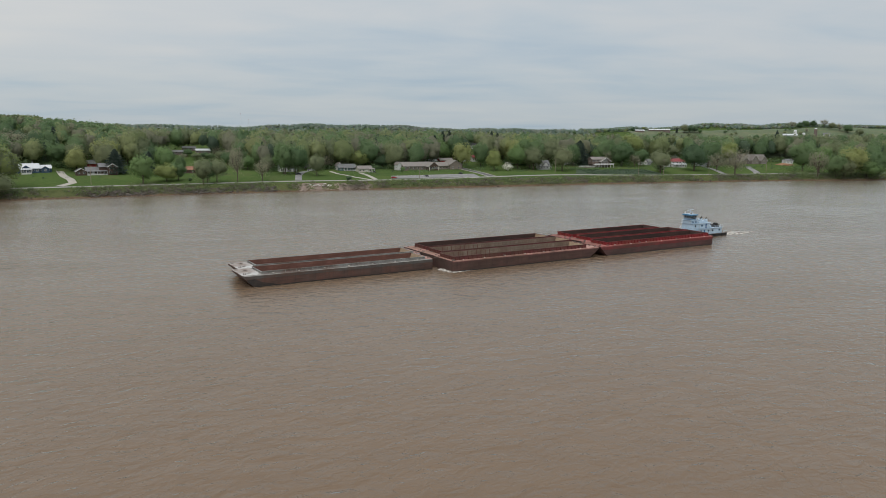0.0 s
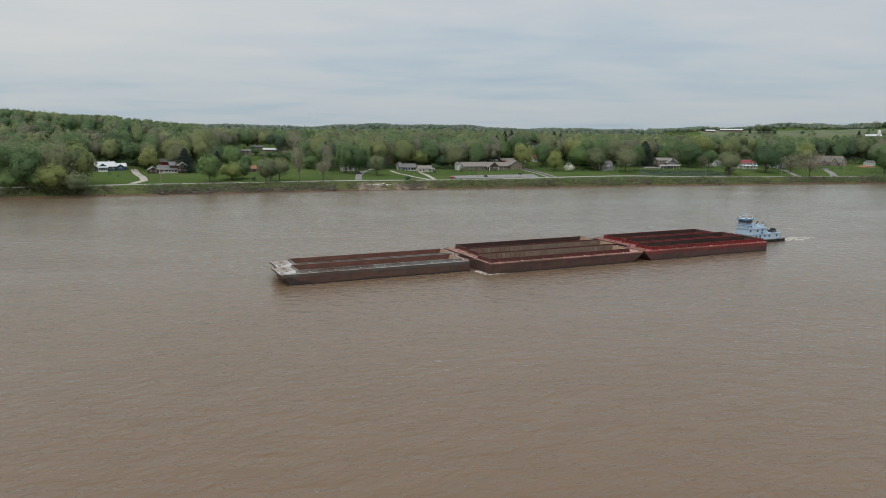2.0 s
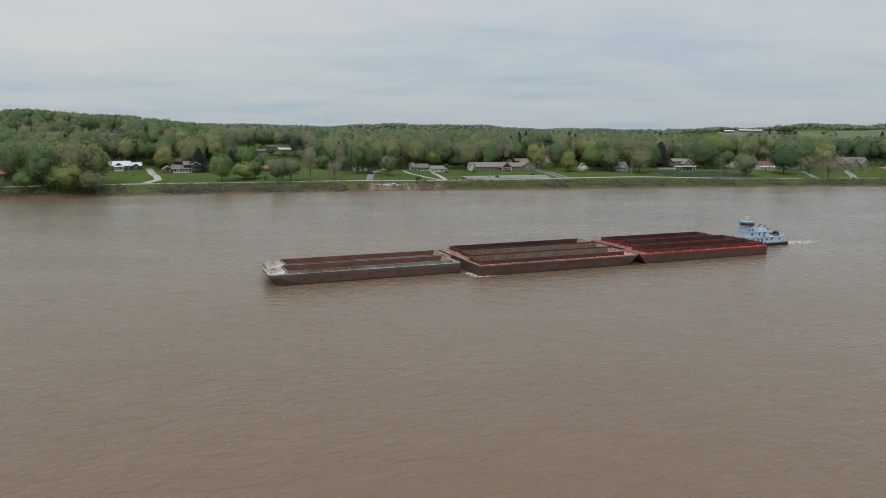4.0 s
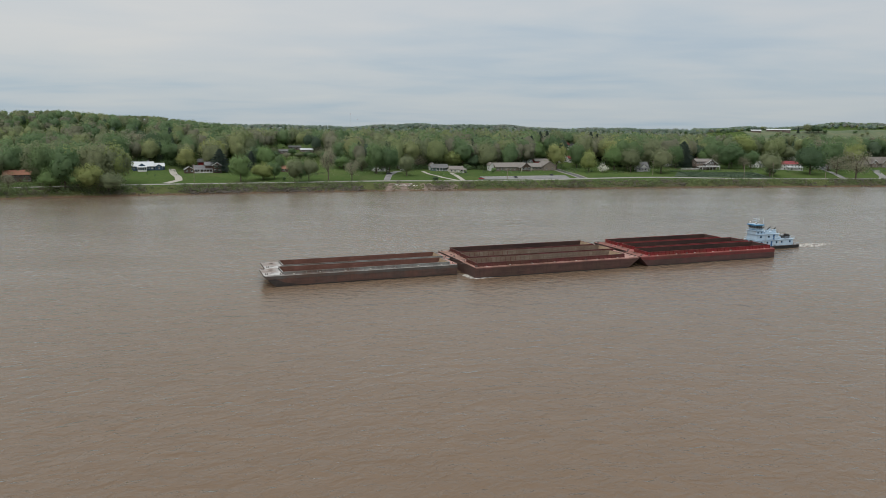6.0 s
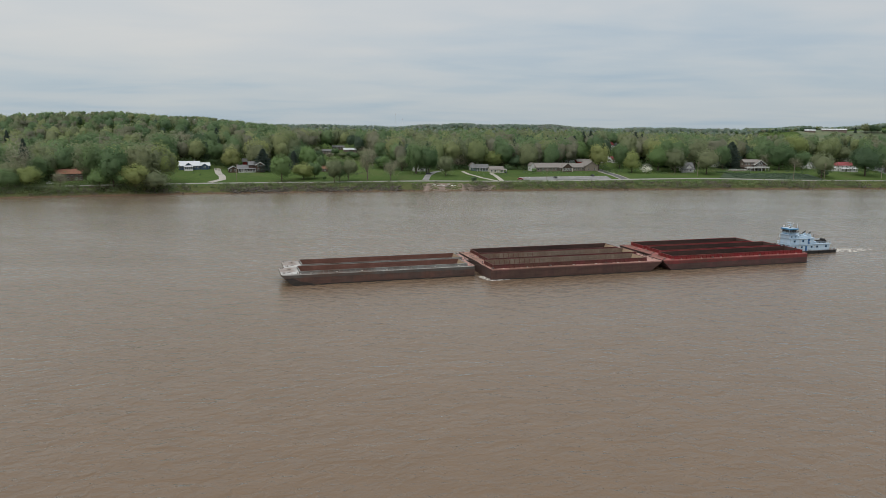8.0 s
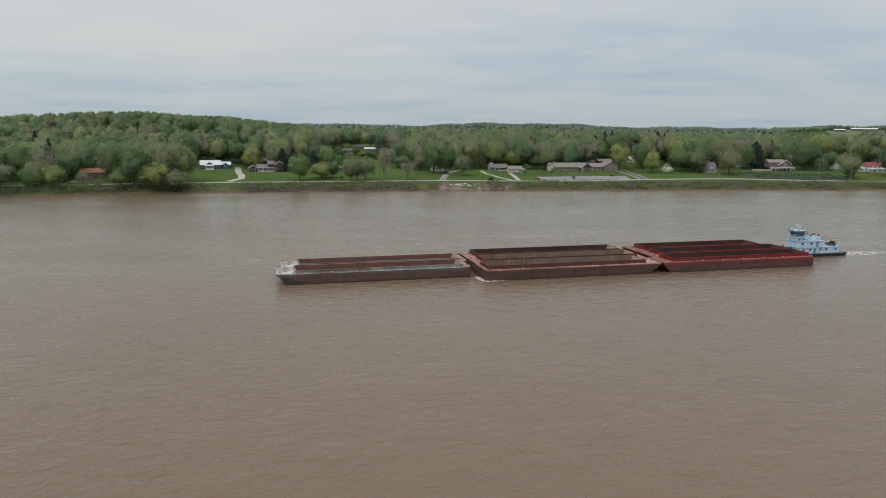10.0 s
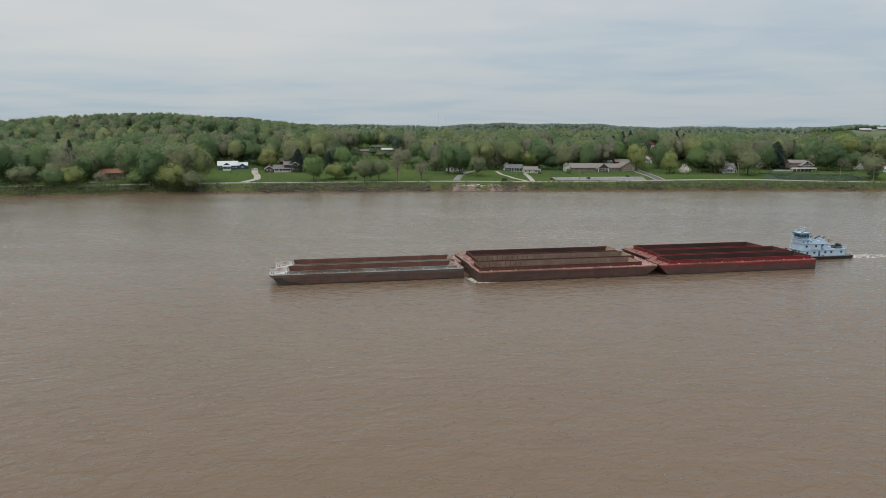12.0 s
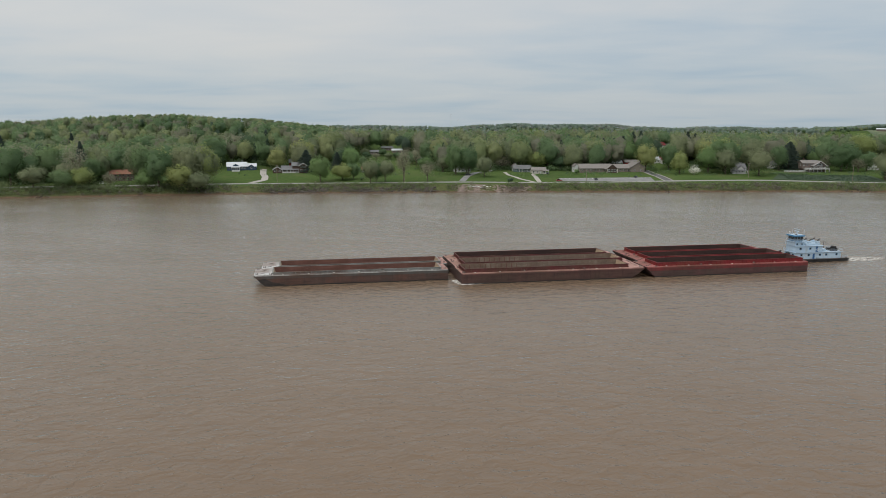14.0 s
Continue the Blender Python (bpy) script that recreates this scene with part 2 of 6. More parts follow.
M_TAN = plain("tan_brick_wall", (0.215, 0.18, 0.15), 0.85, 0, 0.15, 1.0, 9)
M_BROWNWALL = plain("brown_brick_wall", (0.105, 0.066, 0.054), 0.85, 0, 0.2, 1.0, 9)
M_NAVY = plain("navy_siding", (0.04, 0.075, 0.12), 0.7, 0, 0.12)
M_GREYWALL = plain("grey_siding", (0.32, 0.33, 0.34), 0.7, 0, 0.08)
M_TEAL = plain("grey_teal_siding", (0.105, 0.165, 0.165), 0.7, 0, 0.1)
M_TIMBER = plain("dark_timber_wall", (0.085, 0.055, 0.04), 0.8, 0, 0.25)
M_TAUPE = plain("taupe_brick_wall", (0.175, 0.135, 0.115), 0.85, 0, 0.18, 1.0, 9)
M_STONE = plain("mottled_stone_wall", (0.21, 0.18, 0.155), 0.9, 0, 0.4, 2.2, 7)
M_REDWALL = plain("barn_red_wall", (0.30, 0.035, 0.035), 0.75, 0, 0.15)
M_ROOFWHITE = plain("white_metal_roof", (0.62, 0.64, 0.66), 0.4, 0, 0.04)
M_ROOFGREY = plain("grey_shingle_roof", (0.175, 0.175, 0.178), 0.9, 0, 0.14, 0.8, 6)
M_ROOFTAN = plain("tan_shingle_roof", (0.235, 0.212, 0.195), 0.9, 0, 0.12, 0.6, 6)
M_ROOFBROWN = plain("rust_brown_roof", (0.30, 0.145, 0.095), 0.85, 0, 0.16, 0.6, 6)
M_ROOFRED = plain("red_roof", (0.25, 0.045, 0.05), 0.7, 0, 0.12, 0.6, 6)
M_ROOFSTONE = plain("brown_grey_shingle_roof", (0.19, 0.17, 0.155), 0.9, 0, 0.15, 0.6, 6)
M_ROOFDARK = plain("dark_shingle_roof", (0.10, 0.09, 0.085), 0.9, 0, 0.18, 0.8, 6)
M_CARWHITE, M_CARRED, M_CARDARK, M_CARSILVER = (plain(n, c, 0.3, 0, 0.04) for n, c in (
    ("white_car_paint", (0.75, 0.75, 0.75)), ("red_car_paint", (0.35, 0.03, 0.03)), ("dark_car_paint", (0.03, 0.033, 0.04)), ("silver_car_paint", (0.45, 0.46, 0.48))))

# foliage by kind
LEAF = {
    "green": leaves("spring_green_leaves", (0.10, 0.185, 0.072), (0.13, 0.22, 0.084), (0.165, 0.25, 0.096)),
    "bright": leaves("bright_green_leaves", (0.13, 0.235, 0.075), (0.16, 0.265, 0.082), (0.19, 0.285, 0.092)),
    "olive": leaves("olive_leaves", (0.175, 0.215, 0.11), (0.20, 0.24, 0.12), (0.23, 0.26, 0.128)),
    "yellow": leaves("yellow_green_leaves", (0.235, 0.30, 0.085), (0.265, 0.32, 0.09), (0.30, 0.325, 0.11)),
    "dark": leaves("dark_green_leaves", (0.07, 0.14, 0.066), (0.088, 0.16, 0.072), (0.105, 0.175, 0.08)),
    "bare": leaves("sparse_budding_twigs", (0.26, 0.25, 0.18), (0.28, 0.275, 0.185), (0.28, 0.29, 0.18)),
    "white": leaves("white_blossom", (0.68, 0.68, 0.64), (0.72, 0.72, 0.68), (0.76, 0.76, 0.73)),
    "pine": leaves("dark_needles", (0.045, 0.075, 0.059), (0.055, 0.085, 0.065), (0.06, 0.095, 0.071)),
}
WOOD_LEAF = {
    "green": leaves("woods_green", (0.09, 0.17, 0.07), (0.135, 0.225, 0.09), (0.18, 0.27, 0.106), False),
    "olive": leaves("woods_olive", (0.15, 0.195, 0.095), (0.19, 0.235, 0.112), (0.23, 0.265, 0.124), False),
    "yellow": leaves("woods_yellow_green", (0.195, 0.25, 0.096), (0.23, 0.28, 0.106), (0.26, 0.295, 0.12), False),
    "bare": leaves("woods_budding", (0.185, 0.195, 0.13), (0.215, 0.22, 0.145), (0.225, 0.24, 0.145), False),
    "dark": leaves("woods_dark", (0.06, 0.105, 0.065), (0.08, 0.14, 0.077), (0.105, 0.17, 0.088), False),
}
# far crest: leaf colours paled and blued, distance haze put into the colour
HAZED_RIDGE_LEAF = {
    "green": leaves("hazed_ridge_green", (0.174, 0.250, 0.203), (0.198, 0.274, 0.221), (0.221, 0.296, 0.233), False),
    "olive": leaves("hazed_ridge_olive", (0.219, 0.266, 0.221), (0.238, 0.283, 0.234), (0.261, 0.305, 0.243), False),
    "yellow": leaves("hazed_ridge_yellow_green", (0.235, 0.292, 0.215), (0.256, 0.311, 0.223), (0.277, 0.330, 0.234), False),
    "bare": leaves("hazed_ridge_budding", (0.229, 0.252, 0.250), (0.249, 0.269, 0.256), (0.263, 0.288, 0.261), False),
    "dark": leaves("hazed_ridge_dark", (0.139, 0.204, 0.181), (0.155, 0.224, 0.193), (0.174, 0.240, 0.203), False),
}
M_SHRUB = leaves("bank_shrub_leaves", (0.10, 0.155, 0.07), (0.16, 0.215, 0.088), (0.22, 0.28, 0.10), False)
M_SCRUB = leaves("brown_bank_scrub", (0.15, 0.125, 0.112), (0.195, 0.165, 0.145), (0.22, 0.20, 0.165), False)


def ground_material():
    m, nodes, links, b = shade("grass_and_soil", 0.95, 0.0, 0.0)
    lawn = ramp(m, noise_fac(m, 0.02, detail=3), (0.3, (0.052, 0.094, 0.030)), (0.7, (0.098, 0.146, 0.044)))
    lawn = mix(m, 0.4, lawn, ramp(m, noise_fac(m, 0.35, detail=6), (0.3, (0.046, 0.08, 0.029)), (0.7, (0.118, 0.145, 0.054))))
    lawn = mix(m, ramp(m, noise_fac(m, 0.055, (1, 0.6, 1), 5, 0.65, 0.5), (0.52, (0, 0, 0)), (0.72, (0.55, 0.55, 0.55))), lawn, (0.125, 0.125, 0.062))
    tc, sep = nodes.new("ShaderNodeTexCoord"), nodes.new("ShaderNodeSeparateXYZ")
    links.new(tc.outputs["Object"], sep.inputs[0])
    soil = ramp(m, noise_fac(m, 0.4, detail=5), (0.3, (0.10, 0.066, 0.042)), (0.7, (0.17, 0.12, 0.08)))
    rough_grass = ramp(m, noise_fac(m, 0.25, detail=5), (0.3, (0.066, 0.08, 0.033)), (0.7, (0.115, 0.125, 0.055)))
    # bare wet soil along the water, rough grass on the bank's face, mown lawn above it
    edge = nodes.new("ShaderNodeMath")
    edge.operation = "MULTIPLY_ADD"
    links.new(noise_fac(m, 0.12, detail=4), edge.inputs[0])
    edge.inputs[1].default_value = 2.4
    links.new(sep.outputs[2], edge.inputs[2])
    k = nodes.new("ShaderNodeMath")
    k.operation = "MULTIPLY"
    k.inputs[1].default_value = 0.1
    links.new(edge.outputs[0], k.inputs[0])
    c = mix(m, ramp(m, k.outputs[0], (0.17, (0, 0, 0)), (0.25, (1, 1, 1))), soil, rough_grass)
    c = mix(m, ramp(m, k.outputs[0], (0.58, (0, 0, 0)), (0.64, (1, 1, 1))), c, lawn)
    links.new(c, b.inputs["Base Color"])
    bump(m, noise_fac(m, 0.8, detail=6), 0.6, 0.15)
    return m


def water_material():
    """Opaque silty water: a brown body under a rippled gloss that grows towards grazing angles."""
    m, nodes, links, b = shade("muddy_river_water", 0.9, 0.0, 0.0)
    c = ramp(m, noise_fac(m, 0.006, (1, 2.2, 1), 3, 0.5, 0.6, turn=12), (0.35, (0.168, 0.112, 0.071)), (0.65, (0.184, 0.124, 0.080)))
    c = mix(m, 0.35, c, ramp(m, noise_fac(m, 0.10, (1, 1.8, 1), 4, turn=12), (0.35, (0.160, 0.107, 0.068)), (0.65, (0.193, 0.131, 0.085))))
    links.new(c, b.inputs["Base Color"])
    swell = crest_fac(m, 0.24, (0.7, 1.15, 1), 12, 1.6, 0.5, 0.7)
    ripple = crest_fac(m, 0.62, (0.85, 1.15, 1), 20, 2.0, 0.5, 0.8)
    add = nodes.new("ShaderNodeMath")
    add.operation = "MULTIPLY_ADD"
    links.new(swell, add.inputs[0])
    add.inputs[1].default_value = 1.7
    fine = nodes.new("ShaderNodeMath")
    fine.operation = "MULTIPLY_ADD"
    links.new(crest_fac(m, 2.0, (0.6, 1.1, 1), 15, 2, 0.5, 0.0), fine.inputs[0])
    fine.inputs[1].default_value = 0.07
    links.new(ripple, fine.inputs[2])
    links.new(fine.outputs[0], add.inputs[2])
    bp = bump(m, add.outputs[0], 1.0, 0.30)
    gl = nodes.new("ShaderNodeBsdfGlossy")
    gl.inputs["Color"].default_value = (0.93, 0.99, 1.0, 1)
    r = ramp(m, noise_fac(m, 0.012, (1, 2.5, 1), 4, 0.55, 0.8, turn=12), (0.4, (0.22, 0.22, 0.22)), (0.65, (0.28, 0.28, 0.28)))
    # calm in the lee of the bank and in slicks, rippled elsewhere
    lee = nodes.new("ShaderNodeAttribute")
    lee.attribute_name = "calm"
    slick = ramp(m, noise_fac(m, 0.009, (1, 2.0, 1), 5, 0.6, 0.8, turn=15), (0.5, (0, 0, 0)), (0.7, (0.22, 0.22, 0.22)))
    still = mix(m, lee.outputs["Fac"], slick, (1.0, 1.0, 1.0))
    gain = ramp(m, still, (0.0, (1, 1, 1)), (1.0, (0.22, 0.22, 0.22)))
    links.new(gain, bp.inputs["Strength"])
    r = mix(m, still, r, (0.17, 0.17, 0.17))
    links.new(r, gl.inputs["Roughness"])
    links.new(bp.outputs[0], gl.inputs["Normal"])
    fr = nodes.new("ShaderNodeFresnel")
    fr.inputs["IOR"].default_value = 1.33
    soft = nodes.new("ShaderNodeBump")
    soft.inputs["Strength"].default_value, soft.inputs["Distance"].default_value = 1.0, 0.30
    links.new(add.outputs[0], soft.inputs["Height"])
    links.new(gain, soft.inputs["Strength"])
    links.new(soft.outputs[0], fr.inputs["Normal"])
    k = nodes.new("ShaderNodeMath")
    k.operation = "MULTIPLY"
    k.inputs[1].default_value = 0.92
    links.new(fr.outputs[0], k.inputs[0])
    mx = nodes.new("ShaderNodeMixShader")
    links.new(k.outputs[0], mx.inputs[0])
    links.new(b.outputs[0], mx.inputs[1])
    links.new(gl.outputs[0], mx.inputs[2])
    links.new(mx.outputs[0], nodes["Material Output"].inputs[0])
    return m


def foam_material():
    m, nodes, links, b = shade("river_foam", 0.8, 0.0, 0.3)
    b.inputs["Base Color"].default_value = (0.72, 0.68, 0.62, 1)
    f = ramp(m, noise_fac(m, 0.8, (0.7, 1.5, 1), 6, 0.65), (0.40, (0, 0, 0)), (0.60, (0.95, 0.95, 0.95)))
    wash = nodes.new("ShaderNodeAttribute")
    wash.attribute_name = "wash"
    links.new(mix(m, 1.0, f, wash.outputs["Fac"], "MULTIPLY"), b.inputs["Alpha"])
    return m


M_IVY = plain("dark_ivy_cover", (0.036, 0.062, 0.028), 0.9, 0, 0.25, 0.4, 3, 0.06, (0.05, 0.075, 0.03))
M_FIELD = plain("pale_hay_field", (0.105, 0.138, 0.072), 0.95, 0, 0.2, 0.02, 0.3, 0, (0.16, 0.165, 0.09), (1, 2.5, 1))
M_GROUND, M_WATER, M_FOAM = ground_material(), water_material(), foam_material()

# ---- ground: river channel, banks, lawns, valley floor and ridge ----
BANK_X = (-4000, -1200, -500, -310, -270, -181, -121, -23, 97, 230, 374, 464, 532, 700, 1200, 4000)
BANK_Y = (-1200, 60, 352, 433, 448, 483, 505, 529, 551, 577, 597, 602, 600, 592, 560, 300)
PROF_D = (-2000, -900, -640, -560, -30, -5, 0, 3, 12, 16, 26, 60, 110, 170, 230, 300)
PROF_Z = (30, 22, 8, -3, -4, -1.2, 0.0, 1.3, 4.4, 5.0, 5.3, 7.6, 9.6, 13.0, 16.5, 19.5)
# the crest behind: its height by bearing (x over y), how far back it lies and where its slope begins
CREST_T = (-0.90, -0.73, -0.65, -0.55, -0.466, -0.40, -0.36, -0.27, -0.18, -0.09, 0, 0.09, 0.176, 0.268, 0.36, 0.43, 0.50, 0.57, 0.62, 0.70, 0.84, 1.0)
CREST_Z = (43, 45, 47.5, 52, 53.2, 50, 48.5, 46.2, 44.3, 43.7, 45, 45.6, 44.5, 42.5, 41.6, 41.9, 43.2, 45.0, 46.5, 49.5, 51, 51)
KNOLLS = ((160, 742, 36, 11.5), (-112, 738, 34, 6.0), (-196, 668, 30, 5.0))


def bank_y(x):
    return np.interp(x, BANK_X, BANK_Y)


def bearing(x, y):
    return np.asarray(x) / np.maximum(np.asarray(y), 250)


def crest_d(x, y):
    """How far behind the bank the crest lies: close on the wooded hill and the farm hill, farther behind the plain."""
    return np.interp(bearing(x, y), (-0.32, -0.15, 0.33, 0.43, 0.57, 0.62), (345, 400, 400, 208, 208, 228))


def ground_z(x, y):
    """Height of the ground; works on numbers and arrays."""
    x, y = np.asarray(x, float), np.asarray(y, float)
    d, b = y - bank_y(x), bearing(x, y)
    low = np.interp(d, PROF_D, PROF_Z)
    for kx, ky, r, h in KNOLLS:
        low = low + h * np.exp(-(((x - kx) ** 2 + (y - ky) ** 2) / r ** 2))
    crest = np.interp(b, CREST_T, CREST_Z) + 1.5 * np.sin(x * 0.019 + 0.6) + 0.8 * np.sin(x * 0.047 + 2) + 0.5 * np.sin(x * 0.11)
    foot = np.interp(b, (-0.32, -0.17, 0.33, 0.43, 0.60), (85, 290, 290, 118, 142))
    t = np.clip((d - foot) / (crest_d(x, y) - foot), 0, 1)
    t = np.where(b > 0.38, t, t * t * (3 - 2 * t))
    roll = 1.2 * np.sin(x * 0.013 + 1) * np.sin(y * 0.017) + 0.5 * np.sin(x * 0.05) * np.cos(d * 0.043)
    far = np.clip((d - crest_d(x, y) - 40) / 1800, 0, 1) * 40
    # another wooded rise behind the farm
    v = np.clip((d - crest_d(x, y) - 15) / 70, 0, 1)
    behind = np.interp(b, (0.37, 0.43, 0.50, 0.56, 0.61, 0.65, 0.69, 0.74, 0.82), (0, 1.6, 3.2, 6.0, 8.5, 8.0, 3.5, 3.5, 2.0)) * v * v * (3 - 2 * v)
    return low * (1 - t) + crest * t + behind + roll * np.clip((d - 30) / 60, 0, 1) - far


# ---- mesh helpers ----
def np_mesh(name, verts, faces, smooth=False):
    """A mesh from arrays of places and of faces that all have the same number of corners."""
    verts, faces = np.asarray(verts, np.float32), np.asarray(faces, np.int32)
    me = bpy.data.meshes.new(name)
    n, k = faces.shape
    me.vertices.add(len(verts))
    me.vertices.foreach_set("co", verts.ravel())
    me.loops.add(n * k)
    me.loops.foreach_set("vertex_index", faces.ravel())
    me.polygons.add(n)
    me.polygons.foreach_set("loop_start", np.arange(0, n * k, k, dtype=np.int32))
    me.polygons.foreach_set("loop_total", np.full(n, k, np.int32))
    me.polygons.foreach_set("use_smooth", np.full(n, smooth, bool))
    me.update(calc_edges=True)
    return me


def box(bm, x0, y0, z0, x1, y1, z1, bevel=0.0):
    v = [bm.verts.new(p) for p in ((x0, y0, z0), (x1, y0, z0), (x1, y1, z0), (x0, y1, z0), (x0, y0, z1), (x1, y0, z1), (x1, y1, z1), (x0, y1, z1))]
    fs = [bm.faces.new([v[i] for i in q]) for q in ((0, 3, 2, 1), (4, 5, 6, 7), (0, 1, 5, 4), (1, 2, 6, 5), (2, 3, 7, 6), (3, 0, 4, 7))]
    if bevel:
        bmesh.ops.bevel(bm, geom=list({e for f in fs for e in f.edges}), offset=bevel, segments=1, affect="EDGES")
    return bm


def rod(bm, a, b, r0, r1=None, sides=8):
    """A round bar from a to b, tapering from r0 to r1."""
    a, b = Vector(a), Vector(b)
    r1 = r0 if r1 is None else r1
    q = (b - a).to_track_quat("Z", "Y").to_matrix()
    rings = []
    for p, r in ((a, r0), (b, r1)):
        rings.append([bm.verts.new(p + q @ Vector((r * math.cos(i * math.tau / sides), r * math.sin(i * math.tau / sides), 0))) for i in range(sides)])
    for i in range(sides):
        j = (i + 1) % sides
        bm.faces.new((rings[0][i], rings[0][j], rings[1][j], rings[1][i]))
    bm.faces.new(rings[0][::-1])
    bm.faces.new(rings[1])
    return bm


def slab(bm, outline, y0, y1):
    """An outline of (x, z), drawn out from y0 to y1."""
    a = [bm.verts.new((x, y0, z)) for x, z in outline]
    b = [bm.verts.new((x, y1, z)) for x, z in outline]
    n = len(a)
    for i in range(n):
        j = (i + 1) % n
        bm.faces.new((a[i], a[j], b[j], b[i]))
    bm.faces.new(a[::-1])
    bm.faces.new(b)
    bmesh.ops.recalc_face_normals(bm, faces=bm.faces)
    return bm


def plate(bm, outline, z0, z1):
    """An outline of (x, y), drawn up from z0 to z1."""
    a = [bm.verts.new((x, y, z0)) for x, y in outline]
    b = [bm.verts.new((x, y, z1)) for x, y in outline]
    n = len(a)
    for i in range(n):
        j = (i + 1) % n
        bm.faces.new((a[i], a[j], b[j], b[i]))
    bm.faces.new(a[::-1])
    bm.faces.new(b)
    bmesh.ops.recalc_face_normals(bm, faces=bm.faces)
    return bm


def B():
    return bmesh.new()


def part(name, bm, material, parent=None, label="", m=None):
    """A bmesh as ONE mesh object under a thing or a part."""
    me = bpy.data.meshes.new(name)
    bm.to_mesh(me)
    bm.free()
    me.materials.append(material)
    return piece(name, me, parent, label, m)


def piece(name, me, parent=None, label="", m=None):
    ob = new(name, me)
    ob.parent = parent
    if m is not None:
        ob.matrix_basis = m
    if label:
        tagged(ob, label)
    return ob


def mesh_of(name, bm, material):
    me = bpy.data.meshes.new(name)
    bm.to_mesh(me)
    bm.free()
    me.materials.append(material)
    return me


def thing(name, m, label, category, group="", kind=""):
    ob = new(name)
    ob.empty_display_size = 0.5
    ob.matrix_basis = m
    return tagged(ob, label, category, group, kind)


# ---- ground sheet and river ----
gx = np.unique(np.concatenate([np.arange(-4000, -900, 130), np.arange(-900, -380, 20), np.arange(-380, 620, 5), np.arange(620, 1300, 20), np.arange(1300, 4001, 130)])).astype(float)
gd = np.concatenate([[-2600, -2000, -1500, -1100, -900, -760, -640, -590, -560, -450, -300, -120, -30, -10, -5], np.arange(-2, 30, 1.5), np.arange(30, 130, 4), np.arange(130, 470, 8), np.arange(470, 900, 45), np.arange(900, 3700, 300)]).astype(float)
GX, GD = np.meshgrid(gx, gd)
wob = 0.9 * np.sin(GX * 0.31) * np.sin(GX * 0.083 + 1.3) + 0.7 * np.sin(GX * 0.12 + 2)
GY = bank_y(GX) + GD
GZ = ground_z(GX, GY) + wob * 0.5 * np.exp(-((GD - 5) / 6) ** 2)
nr, nc = GX.shape
idx = np.arange(nr * nc).reshape(nr, nc)
quads = np.stack([idx[:-1, :-1], idx[:-1, 1:], idx[1:, 1:], idx[1:, :-1]], -1).reshape(-1, 4)
me = np_mesh("ground", np.stack([GX, GY, GZ], -1).reshape(-1, 3), quads, True)
me.materials.append(M_GROUND)
tagged(new("ground", me), "grassy river valley floor with a low soil bank", "ground", kind="structure")

# the water lies calmer towards the far bank
wx = np.concatenate([np.linspace(-3900, -700, 9)[:-1], np.arange(-700, 901, 25), np.linspace(900, 3900, 9)[1:]])
wd = np.array((-2600, -1500, -700, -450, -420, -395, -370, -345, -310, -290, -240, -110, -85, -65, -50, -38, -28, -18, -8, 0, 30))
WX, WD = np.meshgrid(wx, wd)
wi = np.arange(WX.size).reshape(WX.shape)
me = np_mesh("water", np.stack([WX, bank_y(WX) + WD, np.zeros_like(WX)], -1).reshape(-1, 3), np.stack([wi[:-1, :-1], wi[:-1, 1:], wi[1:, 1:], wi[1:, :-1]], -1).reshape(-1, 4))
at = me.attributes.new("calm", "FLOAT", "POINT")
at.data.foreach_set("value", np.maximum(0.85 * np.exp(np.minimum(WD, 0) / 20.0), np.interp(WD, (-450, -370, -345, -290, -240, -110), (0, 0.2, 0.28, 0.28, 0.28, 0.28))).ravel().astype(np.float32))
me.materials.append(M_WATER)
tagged(new("water", me), "wide muddy brown river with small wind ripples", "river", kind="structure")

# pale hay field on the farm hill
fx, fd = np.arange(372, 800, 7.0), np.arange(150, 250, 5.0)
FX, FD = np.meshgrid(fx, fd)
FX = FX + 9 * np.sin(FD * 0.05) * np.cos(FX * 0.03)
fi = np.arange(FX.size).reshape(FX.shape)
me = np_mesh("hay_field", np.stack([FX, bank_y(FX) + FD, ground_z(FX, bank_y(FX) + FD) + 0.3], -1).reshape(-1, 3), np.stack([fi[:-1, :-1], fi[:-1, 1:], fi[1:, 1:], fi[1:, :-1]], -1).reshape(-1, 4), True)
me.materials.append(M_FIELD)
tagged(new("hay_field", me), "pale green hay field on the hillside", "field", kind="structure")

# ---- the tow: eight open hopper barges and a pushing towboat ----
TURN = 18.447
TOW = Matrix.Translation((16.355, 218.942, 0)) @ pose(0, 0, 0, 0, 0, TURN)
BL, BW, FB, CO = 60.2, 10.55, 3.4, 1.15


def bitt_mesh(mat):
    bm = B()
    box(bm, -0.45, -0.18, 0, 0.45, 0.18, 0.05)
    for s in (-0.26, 0.26):
        rod(bm, (s, 0, 0.05), (s, 0, 0.40), 0.10, 0.10, 8)
        rod(bm, (s, 0, 0.40), (s, 0, 0.46), 0.15, 0.15, 8)
    return mesh_of("bitt", bm, mat)


def hatch_mesh(mat):
    bm = B()
    rod(bm, (0, 0, 0), (0, 0, 0.12), 0.27, 0.27, 10)
    rod(bm, (0, 0, 0.12), (0, 0, 0.16), 0.22, 0.16, 10)
    return mesh_of("hatch_cover", bm, mat)


def bracket_mesh(mat, h):
    bm = B()
    slab(bm, ((0, 0.0), (0.42, 0.0), (0.10, h), (0, h)), -0.04, 0.04)
    return mesh_of("bracket", bm, mat)


